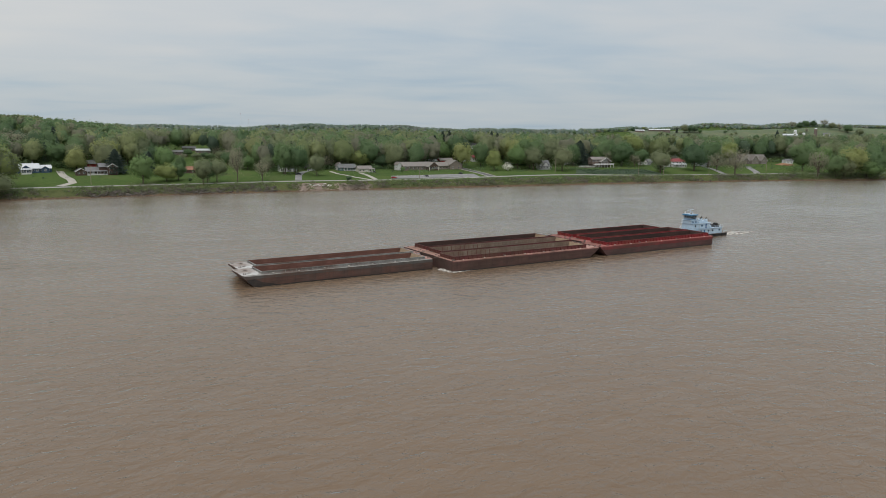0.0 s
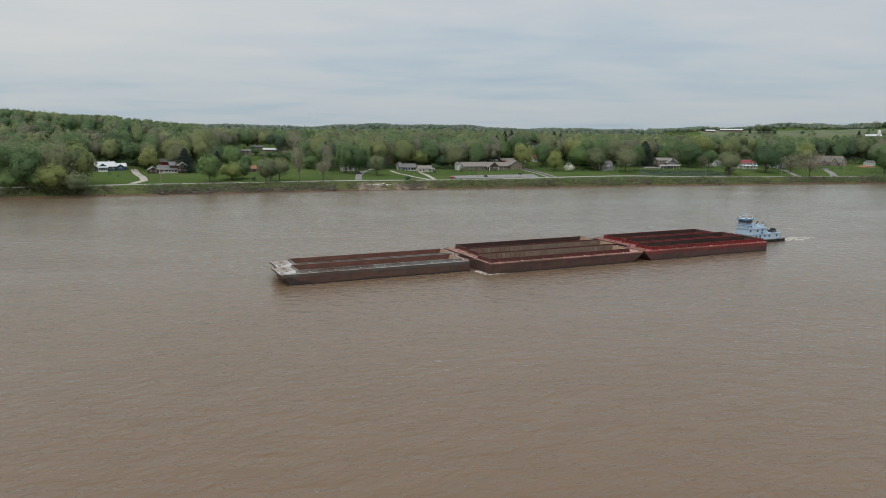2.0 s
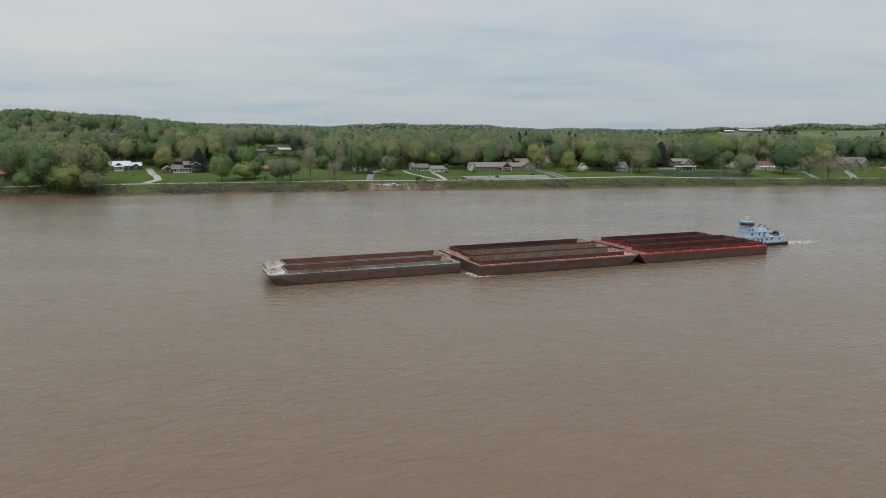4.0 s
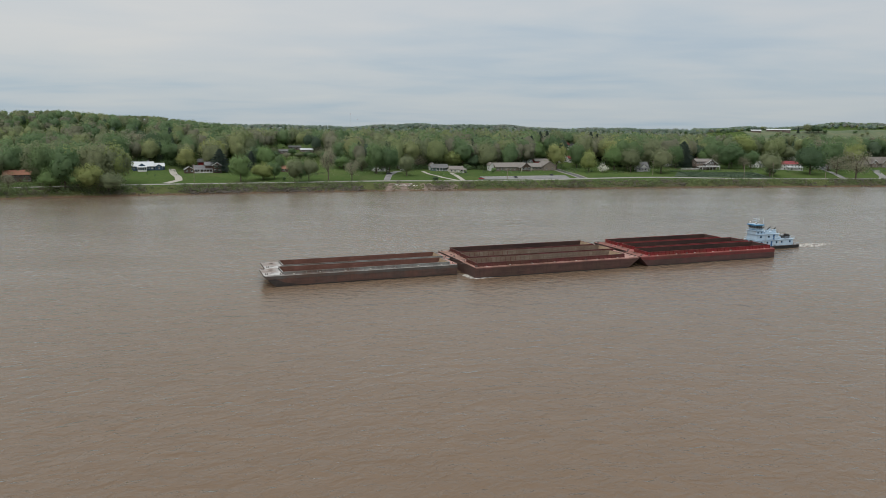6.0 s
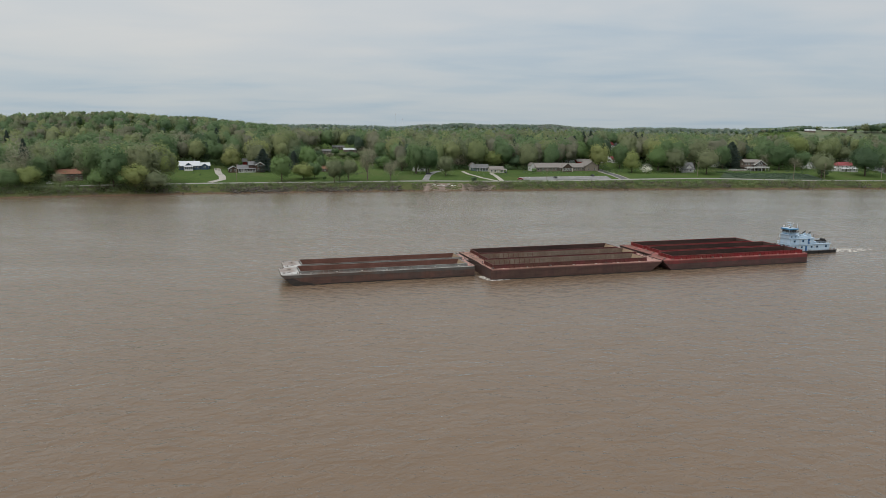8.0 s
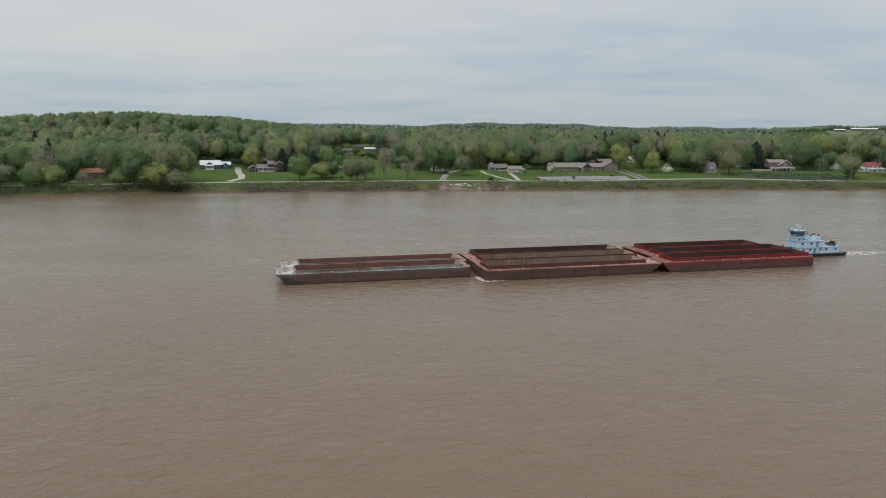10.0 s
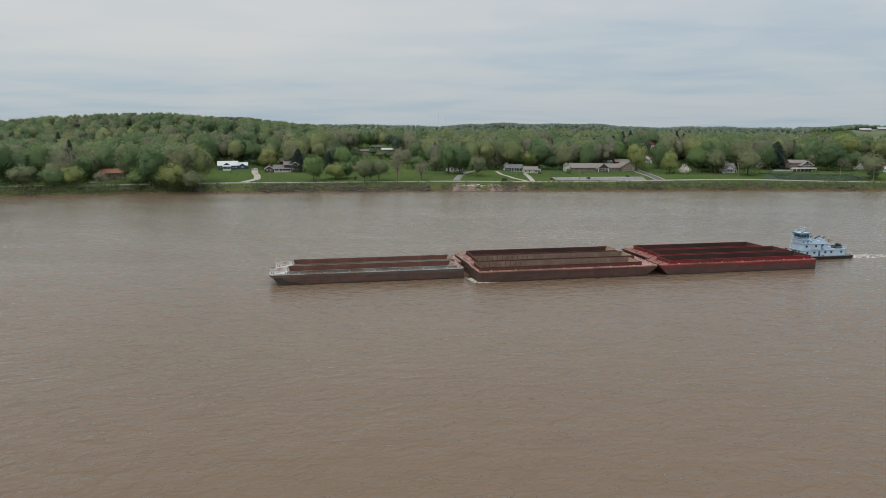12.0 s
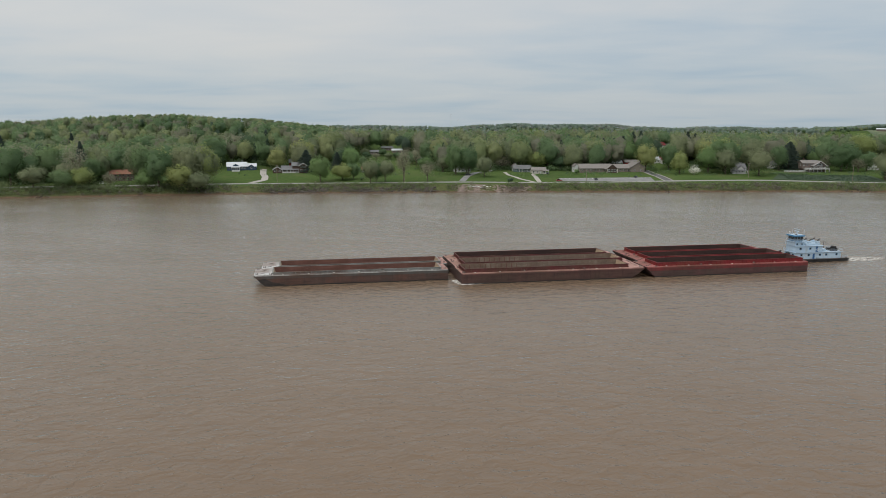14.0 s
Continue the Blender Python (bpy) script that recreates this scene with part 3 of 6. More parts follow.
def rib_mesh(mat, h):
    bm = B()
    box(bm, -0.09, 0, 0, 0.09, 0.16, h)
    return mesh_of("rib", bm, mat)


M_HATCH = plain("pale_hatch_paint", (0.5, 0.46, 0.41), 0.7)
BITT, HATCH = bitt_mesh(M_STEEL), hatch_mesh(M_HATCH)


def ratchet_mesh(mat):
    bm = B()
    rod(bm, (-0.9, 0, 0.12), (0.9, 0, 0.12), 0.07, 0.07, 6)
    box(bm, -0.25, -0.12, 0, 0.25, 0.12, 0.28, 0.03)
    rod(bm, (0, 0, 0.2), (0.5, 0.55, 0.3), 0.04, 0.04, 5)
    return mesh_of("ratchet", bm, mat)


RATCHET = ratchet_mesh(M_STEEL)


def hopper_barge(u, v, rake_front, mats, label, hold, ribs=False, brackets=True, length=BL, rim_h=CO, aft=None, walk_mat=None, rib_mat=None):
    """An open hopper barge. u, v: the near fore corner in the tow; hold: where the hopper begins and ends along it.
    One end is raked (cut away below), the other is a plain box."""
    side, deck, rim, inner, end_mat, upper, strake = mats
    L, W, F, C = length, BW, FB, rim_h
    g = thing("hopper_barge", TOW @ Matrix.Translation((u, v, 0)), label, "barge", "barges of the tow")
    h0, h1 = hold
    # hull: raked end with a blunt headlog, box end square
    if rake_front:
        out = ((0, F - 0.02), (0.05, F - 0.5), (1.0, F - 1.25), (2.1, 1.0), (3.0, 0.2), (4.6, -0.7), (L, -0.7), (L, F - 0.02))
    else:
        out = ((0, F - 0.02), (0, -0.7), (L - 5.4, -0.7), (L - 3.5, 0.5), (L - 1.5, F - 1.5), (L - 0.05, F - 0.55), (L, F - 0.02))
    bm = B()
    a = [bm.verts.new((x, 0, z)) for x, z in out]
    b = [bm.verts.new((x, W, z)) for x, z in out]
    for i in range(len(a) - 1):
        bm.faces.new((a[i], a[i + 1], b[i + 1], b[i]))
    e = bm.faces.new((a[-1], a[0], b[0], b[-1]))
    bm.faces.remove(e)
    bm.faces.new(a)
    bm.faces.new(b)
    bmesh.ops.recalc_face_normals(bm, faces=bm.faces)
    part("hull", bm, side, g)
    # upper plating, a little proud of the side, cut to the rake
    cut = 0.06 + max(0.0, strake - 0.55) / 0.95 * 1.45
    a0, a1, lip, drop = (0.05, L, cut, 0.0) if rake_front else (0.0, L - 0.05, 0.0, cut)
    for y0, y1 in ((-0.02, 0.0), (W, W + 0.02)):
        part("upper_strake", slab(B(), ((a0, F - 0.03), (a1, F - 0.03), (a1 - drop * 0.05, F - 0.5), (a1 - drop, F - strake), (a0 + lip, F - strake), (a0 + lip * 0.05, F - 0.5)), y0, y1), upper, g)
    wk = 0.95
    part("fore_deck", box(B(), 0, 0, F - 0.02, h0, W, F + 0.03), deck, g)
    part("aft_deck", box(B(), h1, 0, F - 0.02, L, W, F + 0.03), aft or deck, g)
    part("side_deck", box(B(), h0, 0, F - 0.02, h1, wk, F + 0.025), walk_mat or deck, g)
    part("side_deck", box(B(), h0, W - wk, F - 0.02, h1, W, F + 0.025), walk_mat or deck, g)
    # wet dark band along the waterline
    w0, w1 = (3.2, L) if rake_front else (0.0, L - 4.4)
    for y0, y1 in ((-0.03, 0.0), (W, W + 0.03)):
        part("waterline_band", box(B(), w0, y0, -0.3, w1, y1, 0.28), M_WET, g)
    if rake_front and side is M_SIDE_A:
        for y0, y1 in ((-0.035, 0.0), (W, W + 0.035)):
            part("worn_bow_plate", slab(B(), ((1.05, F - 1.3), (3.4, F - 1.15), (5.6, 1.2), (9.0, 0.5), (9.4, 0.29), (2.95, 0.29), (2.15, 1.0)), y0, y1), M_BOWWEAR, g, "blackened scuffed plating at the bow")
    for y in (-0.07, W):
        part("rub_rail", box(B(), 0.3, y, F - 0.28, L - 0.3, y + 0.07, F - 0.06), deck, g)
    # coaming above the deck, each plate with a folded top edge
    for y, s in ((wk, 1), (W - wk, -1)):
        bm = B()
        box(bm, h0, y, F + 0.03, h1, y + s * 0.1, F + C)
        box(bm, h0 - 0.05, y - s * 0.16, F + C, h1 + 0.05, y + s * 0.12, F + C + 0.07)
        part("coaming", bm, rim, g)
    for x, s in ((h0, 1), (h1, -1)):
        bm = B()
        box(bm, x, wk + 0.1, F + 0.03, x + s * 0.1, W - wk - 0.1, F + C - 0.1)
        box(bm, x - s * 0.16, wk - 0.1, F + C - 0.1, x + s * 0.12, W - wk + 0.1, F + C - 0.03)
        part("end_coaming", bm, rim, g)
    # the hold: side walls, end walls leaning inwards, floor
    for y, s in ((wk + 0.1, 1), (W - wk - 0.1, -1)):
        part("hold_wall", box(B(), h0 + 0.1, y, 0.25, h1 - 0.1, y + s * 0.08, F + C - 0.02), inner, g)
    for x, s in ((h0 + 0.1, 1), (h1 - 0.1, -1)):
        bm = B()
        slab(bm, ((x, F + C - 0.12), (x + s * 0.06, F + C - 0.12), (x + s * 1.3, 0.25), (x + s * 1.2, 0.25)), wk + 0.1, W - wk - 0.1)
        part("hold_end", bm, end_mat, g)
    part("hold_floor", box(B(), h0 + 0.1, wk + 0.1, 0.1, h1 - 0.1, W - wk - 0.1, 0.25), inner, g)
    if brackets:
        bk = bracket_mesh(rim, C)
        n = int((h1 - h0) / 1.6)
        for i in range(n + 1):
            x = h0 + 0.3 + i * (h1 - h0 - 0.6) / n
            piece("bracket", bk, g, m=Matrix.Translation((x, wk, F + 0.02)) @ pose(0, 0, 0, 0, 0, -90))
    bk = bracket_mesh(rim, C - 0.12)
    for i in range(6):
        for x, r in ((h0, 180), (h1, 0)):
            piece("bracket", bk, g, m=Matrix.Translation((x, wk + 0.5 + i * (W - 2 * wk - 1) / 5, F + 0.02)) @ pose(0, 0, 0, 0, 0, r))
    if ribs:
        rb, rb2 = rib_mesh(rib_mat or inner, F + C - 0.5), rib_mesh(inner, F + C - 0.5)
        for i in range(30):
            piece("rib", rb if i < 11 else rb2, g, m=Matrix.Translation((h0 + 1.6 + i * (h1 - h0 - 3.2) / 29, W - wk - 0.26, 0.25)))
    for x, y in ((0.9, 1.2), (0.9, W - 1.2), (h0 - 0.6, 0.45), (L - 0.9, 1.2), (L - 0.9, W - 1.2), (L * 0.33, 0.42), (L * 0.66, 0.42), (L * 0.33, W - 0.42), (L * 0.66, W - 0.42)):
        piece("bitt", BITT, g, m=pose(x, y, F + 0.03))
    for x, y, r in ((2.6, 3.0, 10), (2.9, W - 3.0, -15), (L - 1.4, 3.4, 80), (L - 1.3, W - 3.2, 95)):
        piece("ratchet", RATCHET, g, m=pose(x, y, F + 0.03, 0, 0, r) @ Matrix.Scale(0.7, 4))
    for i in range(7):
        for y in (0.5, W - 0.5):
            piece("hatch_cover", HATCH, g, m=pose(h0 + 3 + i * (h1 - h0 - 6) / 6, y, F + 0.03))
    return g


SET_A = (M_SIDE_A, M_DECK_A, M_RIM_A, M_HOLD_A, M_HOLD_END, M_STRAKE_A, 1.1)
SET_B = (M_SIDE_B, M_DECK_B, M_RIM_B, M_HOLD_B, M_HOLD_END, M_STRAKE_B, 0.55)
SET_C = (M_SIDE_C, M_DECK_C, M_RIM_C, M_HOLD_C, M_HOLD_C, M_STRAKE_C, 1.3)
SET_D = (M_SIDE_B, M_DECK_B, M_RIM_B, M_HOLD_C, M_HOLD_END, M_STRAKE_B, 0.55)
LAB_D = "empty open hopper barge, dull red hull and dark maroon hold"
LAB_A = "empty open hopper barge, grey-brown rusty hull, pale grey bow deck"
LAB_B = "empty open hopper barge, dull red hull and tan rusty hold"
LAB_C = "empty open hopper barge, bright red coaming and dark hold"
hopper_barge(-62.2, 7.6, True, SET_A, LAB_A, (5.6, 57.4), length=59.6, rim_h=0.6, aft=M_DECK_B, walk_mat=M_WALK_A)
hopper_barge(-60.4, 18.3, True, SET_A, LAB_A, (5.6, 57.4), length=59.6, rim_h=0.6, aft=M_DECK_B, walk_mat=M_WALK_A)
for k, u in enumerate((0.0, 0.4, 0.4)):
    hopper_barge(u, k * 10.75, False, SET_B if k < 2 else SET_D, LAB_B if k < 2 else LAB_D, ((1.3, 55.0), (3.2, 57.4), (3.8, 56.4))[k], ribs=k != 2, rib_mat=M_HOLD_A)
for k, u in enumerate((60.9, 63.4, 63.4)):
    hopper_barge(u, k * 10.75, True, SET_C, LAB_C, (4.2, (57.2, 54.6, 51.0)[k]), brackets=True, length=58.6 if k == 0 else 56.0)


def wire(name, pts, r, mat, label, category):
    bm = B()
    for a, b in zip(pts, pts[1:]):
        rod(bm, a, b, r, r, 5)
    ob = part(name, bm, mat)
    ob.matrix_basis = TOW
    return tagged(ob, label, category, "lashings of the tow")


for u0, u1, v0, v1 in ((-3.2, 1.0, 9.0, 3.5), (-3.4, 3.6, 15, 12), (-3.0, 3.4, 20, 17), (-1.8, 3.8, 27, 28), (59.3, 62.0, 1.2, 1.4), (59.3, 62.2, 9.3, 8.9), (61.8, 64.4, 12, 12), (61.8, 64.6, 20, 20.4), (62.2, 64.6, 22.8, 23)):
    wire("lashing_wire", ((u0, v0, FB + 0.35), ((u0 + u1) / 2, (v0 + v1) / 2, FB + 0.2), (u1, v1, FB + 0.35)), 0.035, M_STEEL, "taut steel lashing wire between two barge decks", "wire")


def towboat():
    """A small two-deck river pusher; x runs aft along the tow, y across it."""
    g = thing("towboat", TOW @ Matrix.Translation((123.9, 18.3, 0)) @ Matrix.Diagonal((0.92, 1, 1, 1)), "pale blue and white river towboat with a blue-roofed pilothouse", "towboat")
    L, H = 26.6, 3.75
    bm = B()
    out = ((0, -H), (20, -H), (L - 1.5, -H + 0.25), (L, -H + 1.0), (L, H - 1.0), (L - 1.5, H - 0.25), (20, H), (0, H))
    lo = [bm.verts.new((x + (1.2 if x == 0 else 0), y * 0.94, -0.8)) for x, y in out]
    hi = [bm.verts.new((x, y, 1.05)) for x, y in out]
    for i in range(8):
        j = (i + 1) % 8
        bm.faces.new((lo[i], lo[j], hi[j], hi[i]))
    bm.faces.new(hi)
    bmesh.ops.recalc_face_normals(bm, faces=bm.faces)
    hull = part("hull", bm, M_BLACK, g, "black steel hull")
    part("bulwark_strake", plate(B(), [(x * 1.002 - 0.02, y * 1.008) for x, y in out], 0.86, 1.0), M_BLACK, g)
    part("main_deck", plate(B(), [(x * 0.995 + 0.05, y * 0.985) for x, y in out], 1.05, 1.12), M_STEEL, g)
    for y in (-2.3, 2.3):
        bm = B()
        slab(bm, ((-0.55, 0.2), (0, 0.2), (0, 3.7), (-0.35, 3.7), (-0.55, 3.4)), y - 0.35, y + 0.35)
        for z in (0.8, 1.6, 2.4, 3.2):
            box(bm, -0.68, y - 0.42, z - 0.12, -0.5, y + 0.42, z + 0.12)
        part("push_knee", bm, M_BLACK, g)

    def house(name, x0, x1, hw, z0, z1, mat=M_BOATWHITE):
        bm = B()
        box(bm, x0, -hw, z0, x1, hw, z1, 0.08)
        h = part(name, bm, mat, g)
        part("deck_edge", box(B(), x0 - 0.35, -hw - 0.35, z1, x1 + 0.35, hw + 0.35, z1 + 0.12), M_BOATWHITE, h)
        return h

    def window(parent, x, y, z, w, h, along=True):
        """A framed pane on a wall: along the boat's side, or across its front."""
        s = 1 if y > 0 else -1
        bm = B()
        if along:
            for a, b2, c, d in ((-w / 2 - .07, -h / 2 - .07, w / 2 + .07, -h / 2), (-w / 2 - .07, h / 2, w / 2 + .07, h / 2 + .07), (-w / 2 - .07, -h / 2, -w / 2, h / 2), (w / 2, -h / 2, w / 2 + .07, h / 2)):
                box(bm, x + a, min(y, y + s * .05), z + b2, x + c, max(y, y + s * .05), z + d)
            pane = box(B(), x - w / 2, min(y, y + s * .025), z - h / 2, x + w / 2, max(y, y + s * .025), z + h / 2)
        else:
            s = -1 if x < 12 else 1
            for a, b2, c, d in ((-w / 2 - .07, -h / 2 - .07, w / 2 + .07, -h / 2), (-w / 2 - .07, h / 2, w / 2 + .07, h / 2 + .07), (-w / 2 - .07, -h / 2, -w / 2, h / 2), (w / 2, -h / 2, w / 2 + .07, h / 2)):
                box(bm, min(x, x + s * .05), y + a, z + b2, max(x, x + s * .05), y + c, z + d)
            pane = box(B(), min(x, x + s * .025), y - w / 2, z - h / 2, max(x, x + s * .025), y + w / 2, z + h / 2)
        part("window_frame", bm, M_BOATBLUE, parent)
        part("pane", pane, M_GLASS, parent)

    def door(parent, x, y, z0, h=1.9, w=0.85, mat=M_DARKBLUE):
        s = 1 if y > 0 else -1
        part("door", box(B(), x - w / 2, min(y, y + s * .06), z0, x + w / 2, max(y, y + s * .06), z0 + h), mat, parent)

    def rail(x0, y0, x1, y1, z, n):
        bm = B()
        for zz in (0.5, 0.95):
            rod(bm, (x0, y0, z + zz), (x1, y1, z + zz), 0.03, 0.03, 5)
        for i in range(n + 1):
            t = i / n
            rod(bm, (x0 + (x1 - x0) * t, y0 + (y1 - y0) * t, z), (x0 + (x1 - x0) * t, y0 + (y1 - y0) * t, z + 0.95), 0.03, 0.03, 5)
        part("railing", bm, M_BOATWHITE, g)

    lower = house("lower_deckhouse", 2.2, 22.6, 3.0, 1.12, 3.45)
    for x in (5.0, 8.2, 13.2, 16.0, 20.6):
        for y in (-3.0, 3.0):
            window(lower, x, y, 2.55, 0.75, 0.6)
    for y in (-1.8, 0, 1.8):
        window(lower, 2.2, y, 2.6, 0.8, 0.6, False)
    for x in (10.4, 18.2):
        for y in (-3.0, 3.0):
            door(lower, x, y, 1.14, mat=M_BOATWHITE if x > 15 else M_DARKBLUE)
    upper = house("upper_deckhouse", 2.6, 14.4, 2.75, 3.57, 5.75)
    for x in (4.6, 8.9):
        for y in (-2.75, 2.75):
            window(upper, x, y, 4.85, 0.8, 0.65)
    for y in (-2.75, 2.75):
        door(upper, 11.8, y, 3.6, 1.95, 1.0)
    base = house("pilothouse_base", 2.3, 6.6, 2.2, 5.87, 7.2)
    for x in (3.4, 5.4):
        for y in (-2.2, 2.2):
            window(base, x, y, 6.5, 0.7, 0.6)
    # pilothouse: walls leaning outwards, windows all round under a blue overhanging roof
    bm = B()
    lo = [bm.verts.new(p) for p in ((2.7, -1.65, 7.32), (6.0, -1.65, 7.32), (6.0, 1.65, 7.32), (2.7, 1.65, 7.32))]
    hi = [bm.verts.new(p) for p in ((2.4, -1.85, 9.25), (6.1, -1.85, 9.25), (6.1, 1.85, 9.25), (2.4, 1.85, 9.25))]
    for i in range(4):
        j = (i + 1) % 4
        bm.faces.new((lo[i], lo[j], hi[j], hi[i]))
    bm.faces.new(hi)
    bmesh.ops.recalc_face_normals(bm, faces=bm.faces)
    ph = part("pilothouse", bm, M_BOATWHITE, g)
    for i in range(3):
        for y in (-1.82, 1.82):
            s = 1 if y > 0 else -1
            x = 3.0 + i * 1.22
            part("pane", box(B(), x - 0.52, min(y, y + s * .08), 7.86, x + 0.52, max(y, y + s * .08), 9.14), M_GLASS, ph)
    for i in range(3):
        y = -1.12 + i * 1.12
        part("pane", box(B(), 2.36, y - 0.46, 8.05, 2.58, y + 0.46, 9.1), M_GLASS, ph)
        part("pane", box(B(), 6.04, y - 0.46, 8.05, 6.13, y + 0.46, 9.1), M_GLASS, ph)
    part("blue_band", plate(B(), ((2.55, -1.82), (6.1, -1.82), (6.1, 1.82), (2.55, 1.82)), 7.5, 7.7), M_BOATBLUE, ph)
    part("roof", plate(B(), ((1.9, -2.25), (6.6, -2.25), (6.6, 2.25), (1.9, 2.25)), 9.25, 9.66), M_BOATBLUE, g, "blue overhanging pilothouse roof")
    part("roof_top", box(B(), 2.05, -2.1, 9.66, 6.45, 2.1, 9.7), M_BOATWHITE, g)
    # roof gear
    bm = B()
    rod(bm, (4.9, 0.5, 9.68), (4.9, 0.5, 11.5), 0.08, 0.05, 6)
    rod(bm, (5.4, 0.5, 9.68), (4.9, 0.5, 10.9), 0.05, 0.05, 5)
    box(bm, 4.75, -0.7, 10.7, 5.05, 1.7, 10.9)
    box(bm, 4.8, -1.3, 11.5, 5.0, 2.1, 11.64)
    part("radar_mast", bm, M_BOATWHITE, g)
    for y in (-1.4, 1.4):
        bm = B()
        rod(bm, (2.6, y, 9.68), (2.6, y, 10.2), 0.07, 0.07, 6)
        rod(bm, (2.4, y, 10.35), (2.9, y, 10.35), 0.24, 0.2, 8)
        part("searchlight", bm, M_WHITE, g)
    for x, y, h in ((3.5, -1.7, 1.5), (6.1, 1.7, 2.0), (6.3, -1.8, 2.2), (3.4, 1.0, 1.6)):
        part("antenna", rod(B(), (x, y, 9.68), (x, y, 9.68 + h), 0.05, 0.03, 5), M_BOATWHITE, g)
    bm = B()
    box(bm, 3.7, -0.9, 9.68, 4.3, -0.2, 10.05, 0.08)
    part("horn_box", bm, M_STEEL, g)
    for y in (-1, 1):
        rail(2.1, y * 2.55, 6.9, y * 2.55, 7.32, 4)
    rail(2.1, -2.55, 2.1, 2.55, 7.32, 4)
    # exhaust stacks: a white casing with a dark pipe raked aft
    for x in (9.6, 13.2):
        for y in (-1.3, 1.3):
            bm = B()
            box(bm, x - 1.0, y - 0.5, 6.5, x + 0.5, y + 0.5, 7.35, 0.1)
            stack = part("exhaust_stack", bm, M_BOATWHITE, g)
            bm = B()
            rod(bm, (x - 0.3, y, 7.3), (x + 0.1, y, 7.7), 0.24, 0.22, 8)
            rod(bm, (x + 0.1, y, 7.7), (x + 0.75, y, 8.1), 0.22, 0.2, 8)
            part("pipe", bm, M_BLACK, stack, "dark raked exhaust pipe")
    part("engine_casing", box(B(), 7.6, -1.9, 5.87, 13.9, 1.9, 6.55, 0.06), M_BOATWHITE, g)
    bm = B()
    box(bm, 15.4, -1.6, 3.57, 17.0, 0.2, 4.35, 0.05)
    part("deck_box", bm, M_BOATWHITE, g)
    bm = B()
    box(bm, 18.8, -2.0, 3.57, 21.8, 1.4, 4.1, 0.08)
    box(bm, 19.2, -1.7, 4.1, 20.0, 1.0, 4.45)
    box(bm, 20.6, -1.5, 4.1, 21.6, 0.7, 4.55)
    box(bm, 22.0, -1.2, 3.57, 22.5, 1.2, 4.6, 0.05)
    rod(bm, (21.2, -1.4, 4.75), (21.2, 0.4, 4.75), 0.5, 0.5, 10)
    part("deck_machinery", bm, M_BLACK, g, "dark deck machinery on the after roof")
    bm = B()
    rod(bm, (17.7, 0.8, 3.57), (17.7, 0.8, 6.9), 0.09, 0.07, 6)
    rod(bm, (17.7, 0.8, 6.7), (19.6, 0.8, 5.9), 0.06, 0.05, 6)
    part("davit", bm, M_BLACK, g)
    for y in (-1, 1):
        rail(2.4, y * 3.3, 14.6, y * 3.3, 3.57, 9)
        rail(14.6, y * 3.3, 22.6, y * 3.3, 3.57, 6)
        rail(2.2, y * 3.0, 7.0, y * 3.0, 5.87, 4)
        rail(23.0, y * 3.4, 25.4, y * 3.2, 1.12, 3)
    rail(2.3, -3.0, 2.3, 3.0, 5.87, 5)
    rail(1.85, -3.2, 1.85, 3.2, 3.57, 5)
    rail(22.8, -3.3, 22.8, 3.3, 3.57, 5)
    for x, y in ((7.2, -3.07), (15.0, -3.07), (12.2, -2.82)):
        bm = B()
        tor = [((x + 0.36 * math.cos(i * math.tau / 12)), (4.4 if y > -3 else 2.6) + 0.36 * math.sin(i * math.tau / 12)) for i in range(12)]
        for i in range(12):
            p, q = tor[i], tor[(i + 1) % 12]
            rod(bm, (p[0], y, p[1]), (q[0], y, q[1]), 0.07, 0.07, 5)
        part("life_ring", bm, M_WHITE, g)
    for x in (1.0, 12.0, 24.8):
        for y in (-3.3, 3.3):
            piece("bitt", BITT, g, m=pose(x, y, 1.12))
    # tyre fenders along the side
    for x in (6.0, 11.0, 16.5, 21.5):
        bm = B()
        for i in range(10):
            a, b2 = i * math.tau / 10, (i + 1) * math.tau / 10
            rod(bm, (x + 0.4 * math.cos(a), -3.9, 0.7 + 0.4 * math.sin(a)), (x + 0.4 * math.cos(b2), -3.9, 0.7 + 0.4 * math.sin(b2)), 0.12, 0.12, 5)
        part("tyre_fender", bm, M_BLACK, g)
    return g


towboat()


def foam_patch(name, outline, label, fade=None, rise=0.1, m=TOW):
    """A lumpy raft of foam on the water, its outline in the tow's plan; fade: where along x it thins out."""
    bm = B()
    cx, cy = sum(p[0] for p in outline) / len(outline), sum(p[1] for p in outline) / len(outline)
    c = bm.verts.new((cx, cy, 0.03 + rise))
    ring = [bm.verts.new((x, y, 0.03)) for x, y in outline]
    for i in range(len(ring)):
        bm.faces.new((ring[i], ring[(i + 1) % len(ring)], c))
    bmesh.ops.subdivide_edges(bm, edges=bm.edges, cuts=5, use_grid_fill=True)
    for v in bm.verts:
        k = min(1.0, max(0.0, (v.co.z - 0.03) / rise * 2))
        v.co.z = max(0.03, v.co.z + (0.4 * rise + 0.05) * k * noise.noise(v.co * 0.9))
    ob = part(name, bm, M_FOAM)
    ob.matrix_basis = m
    at = ob.data.attributes.new("wash", "FLOAT", "POINT")
    at.data.foreach_set("value", [min(1.0, 0.25 + 4 * (v.co.z - 0.03) / rise) * (float(np.interp(v.co.x, fade, (1, 0.0))) if fade else 1.0) for v in ob.data.vertices])
    return tagged(ob, label, "foam", kind="stuff")


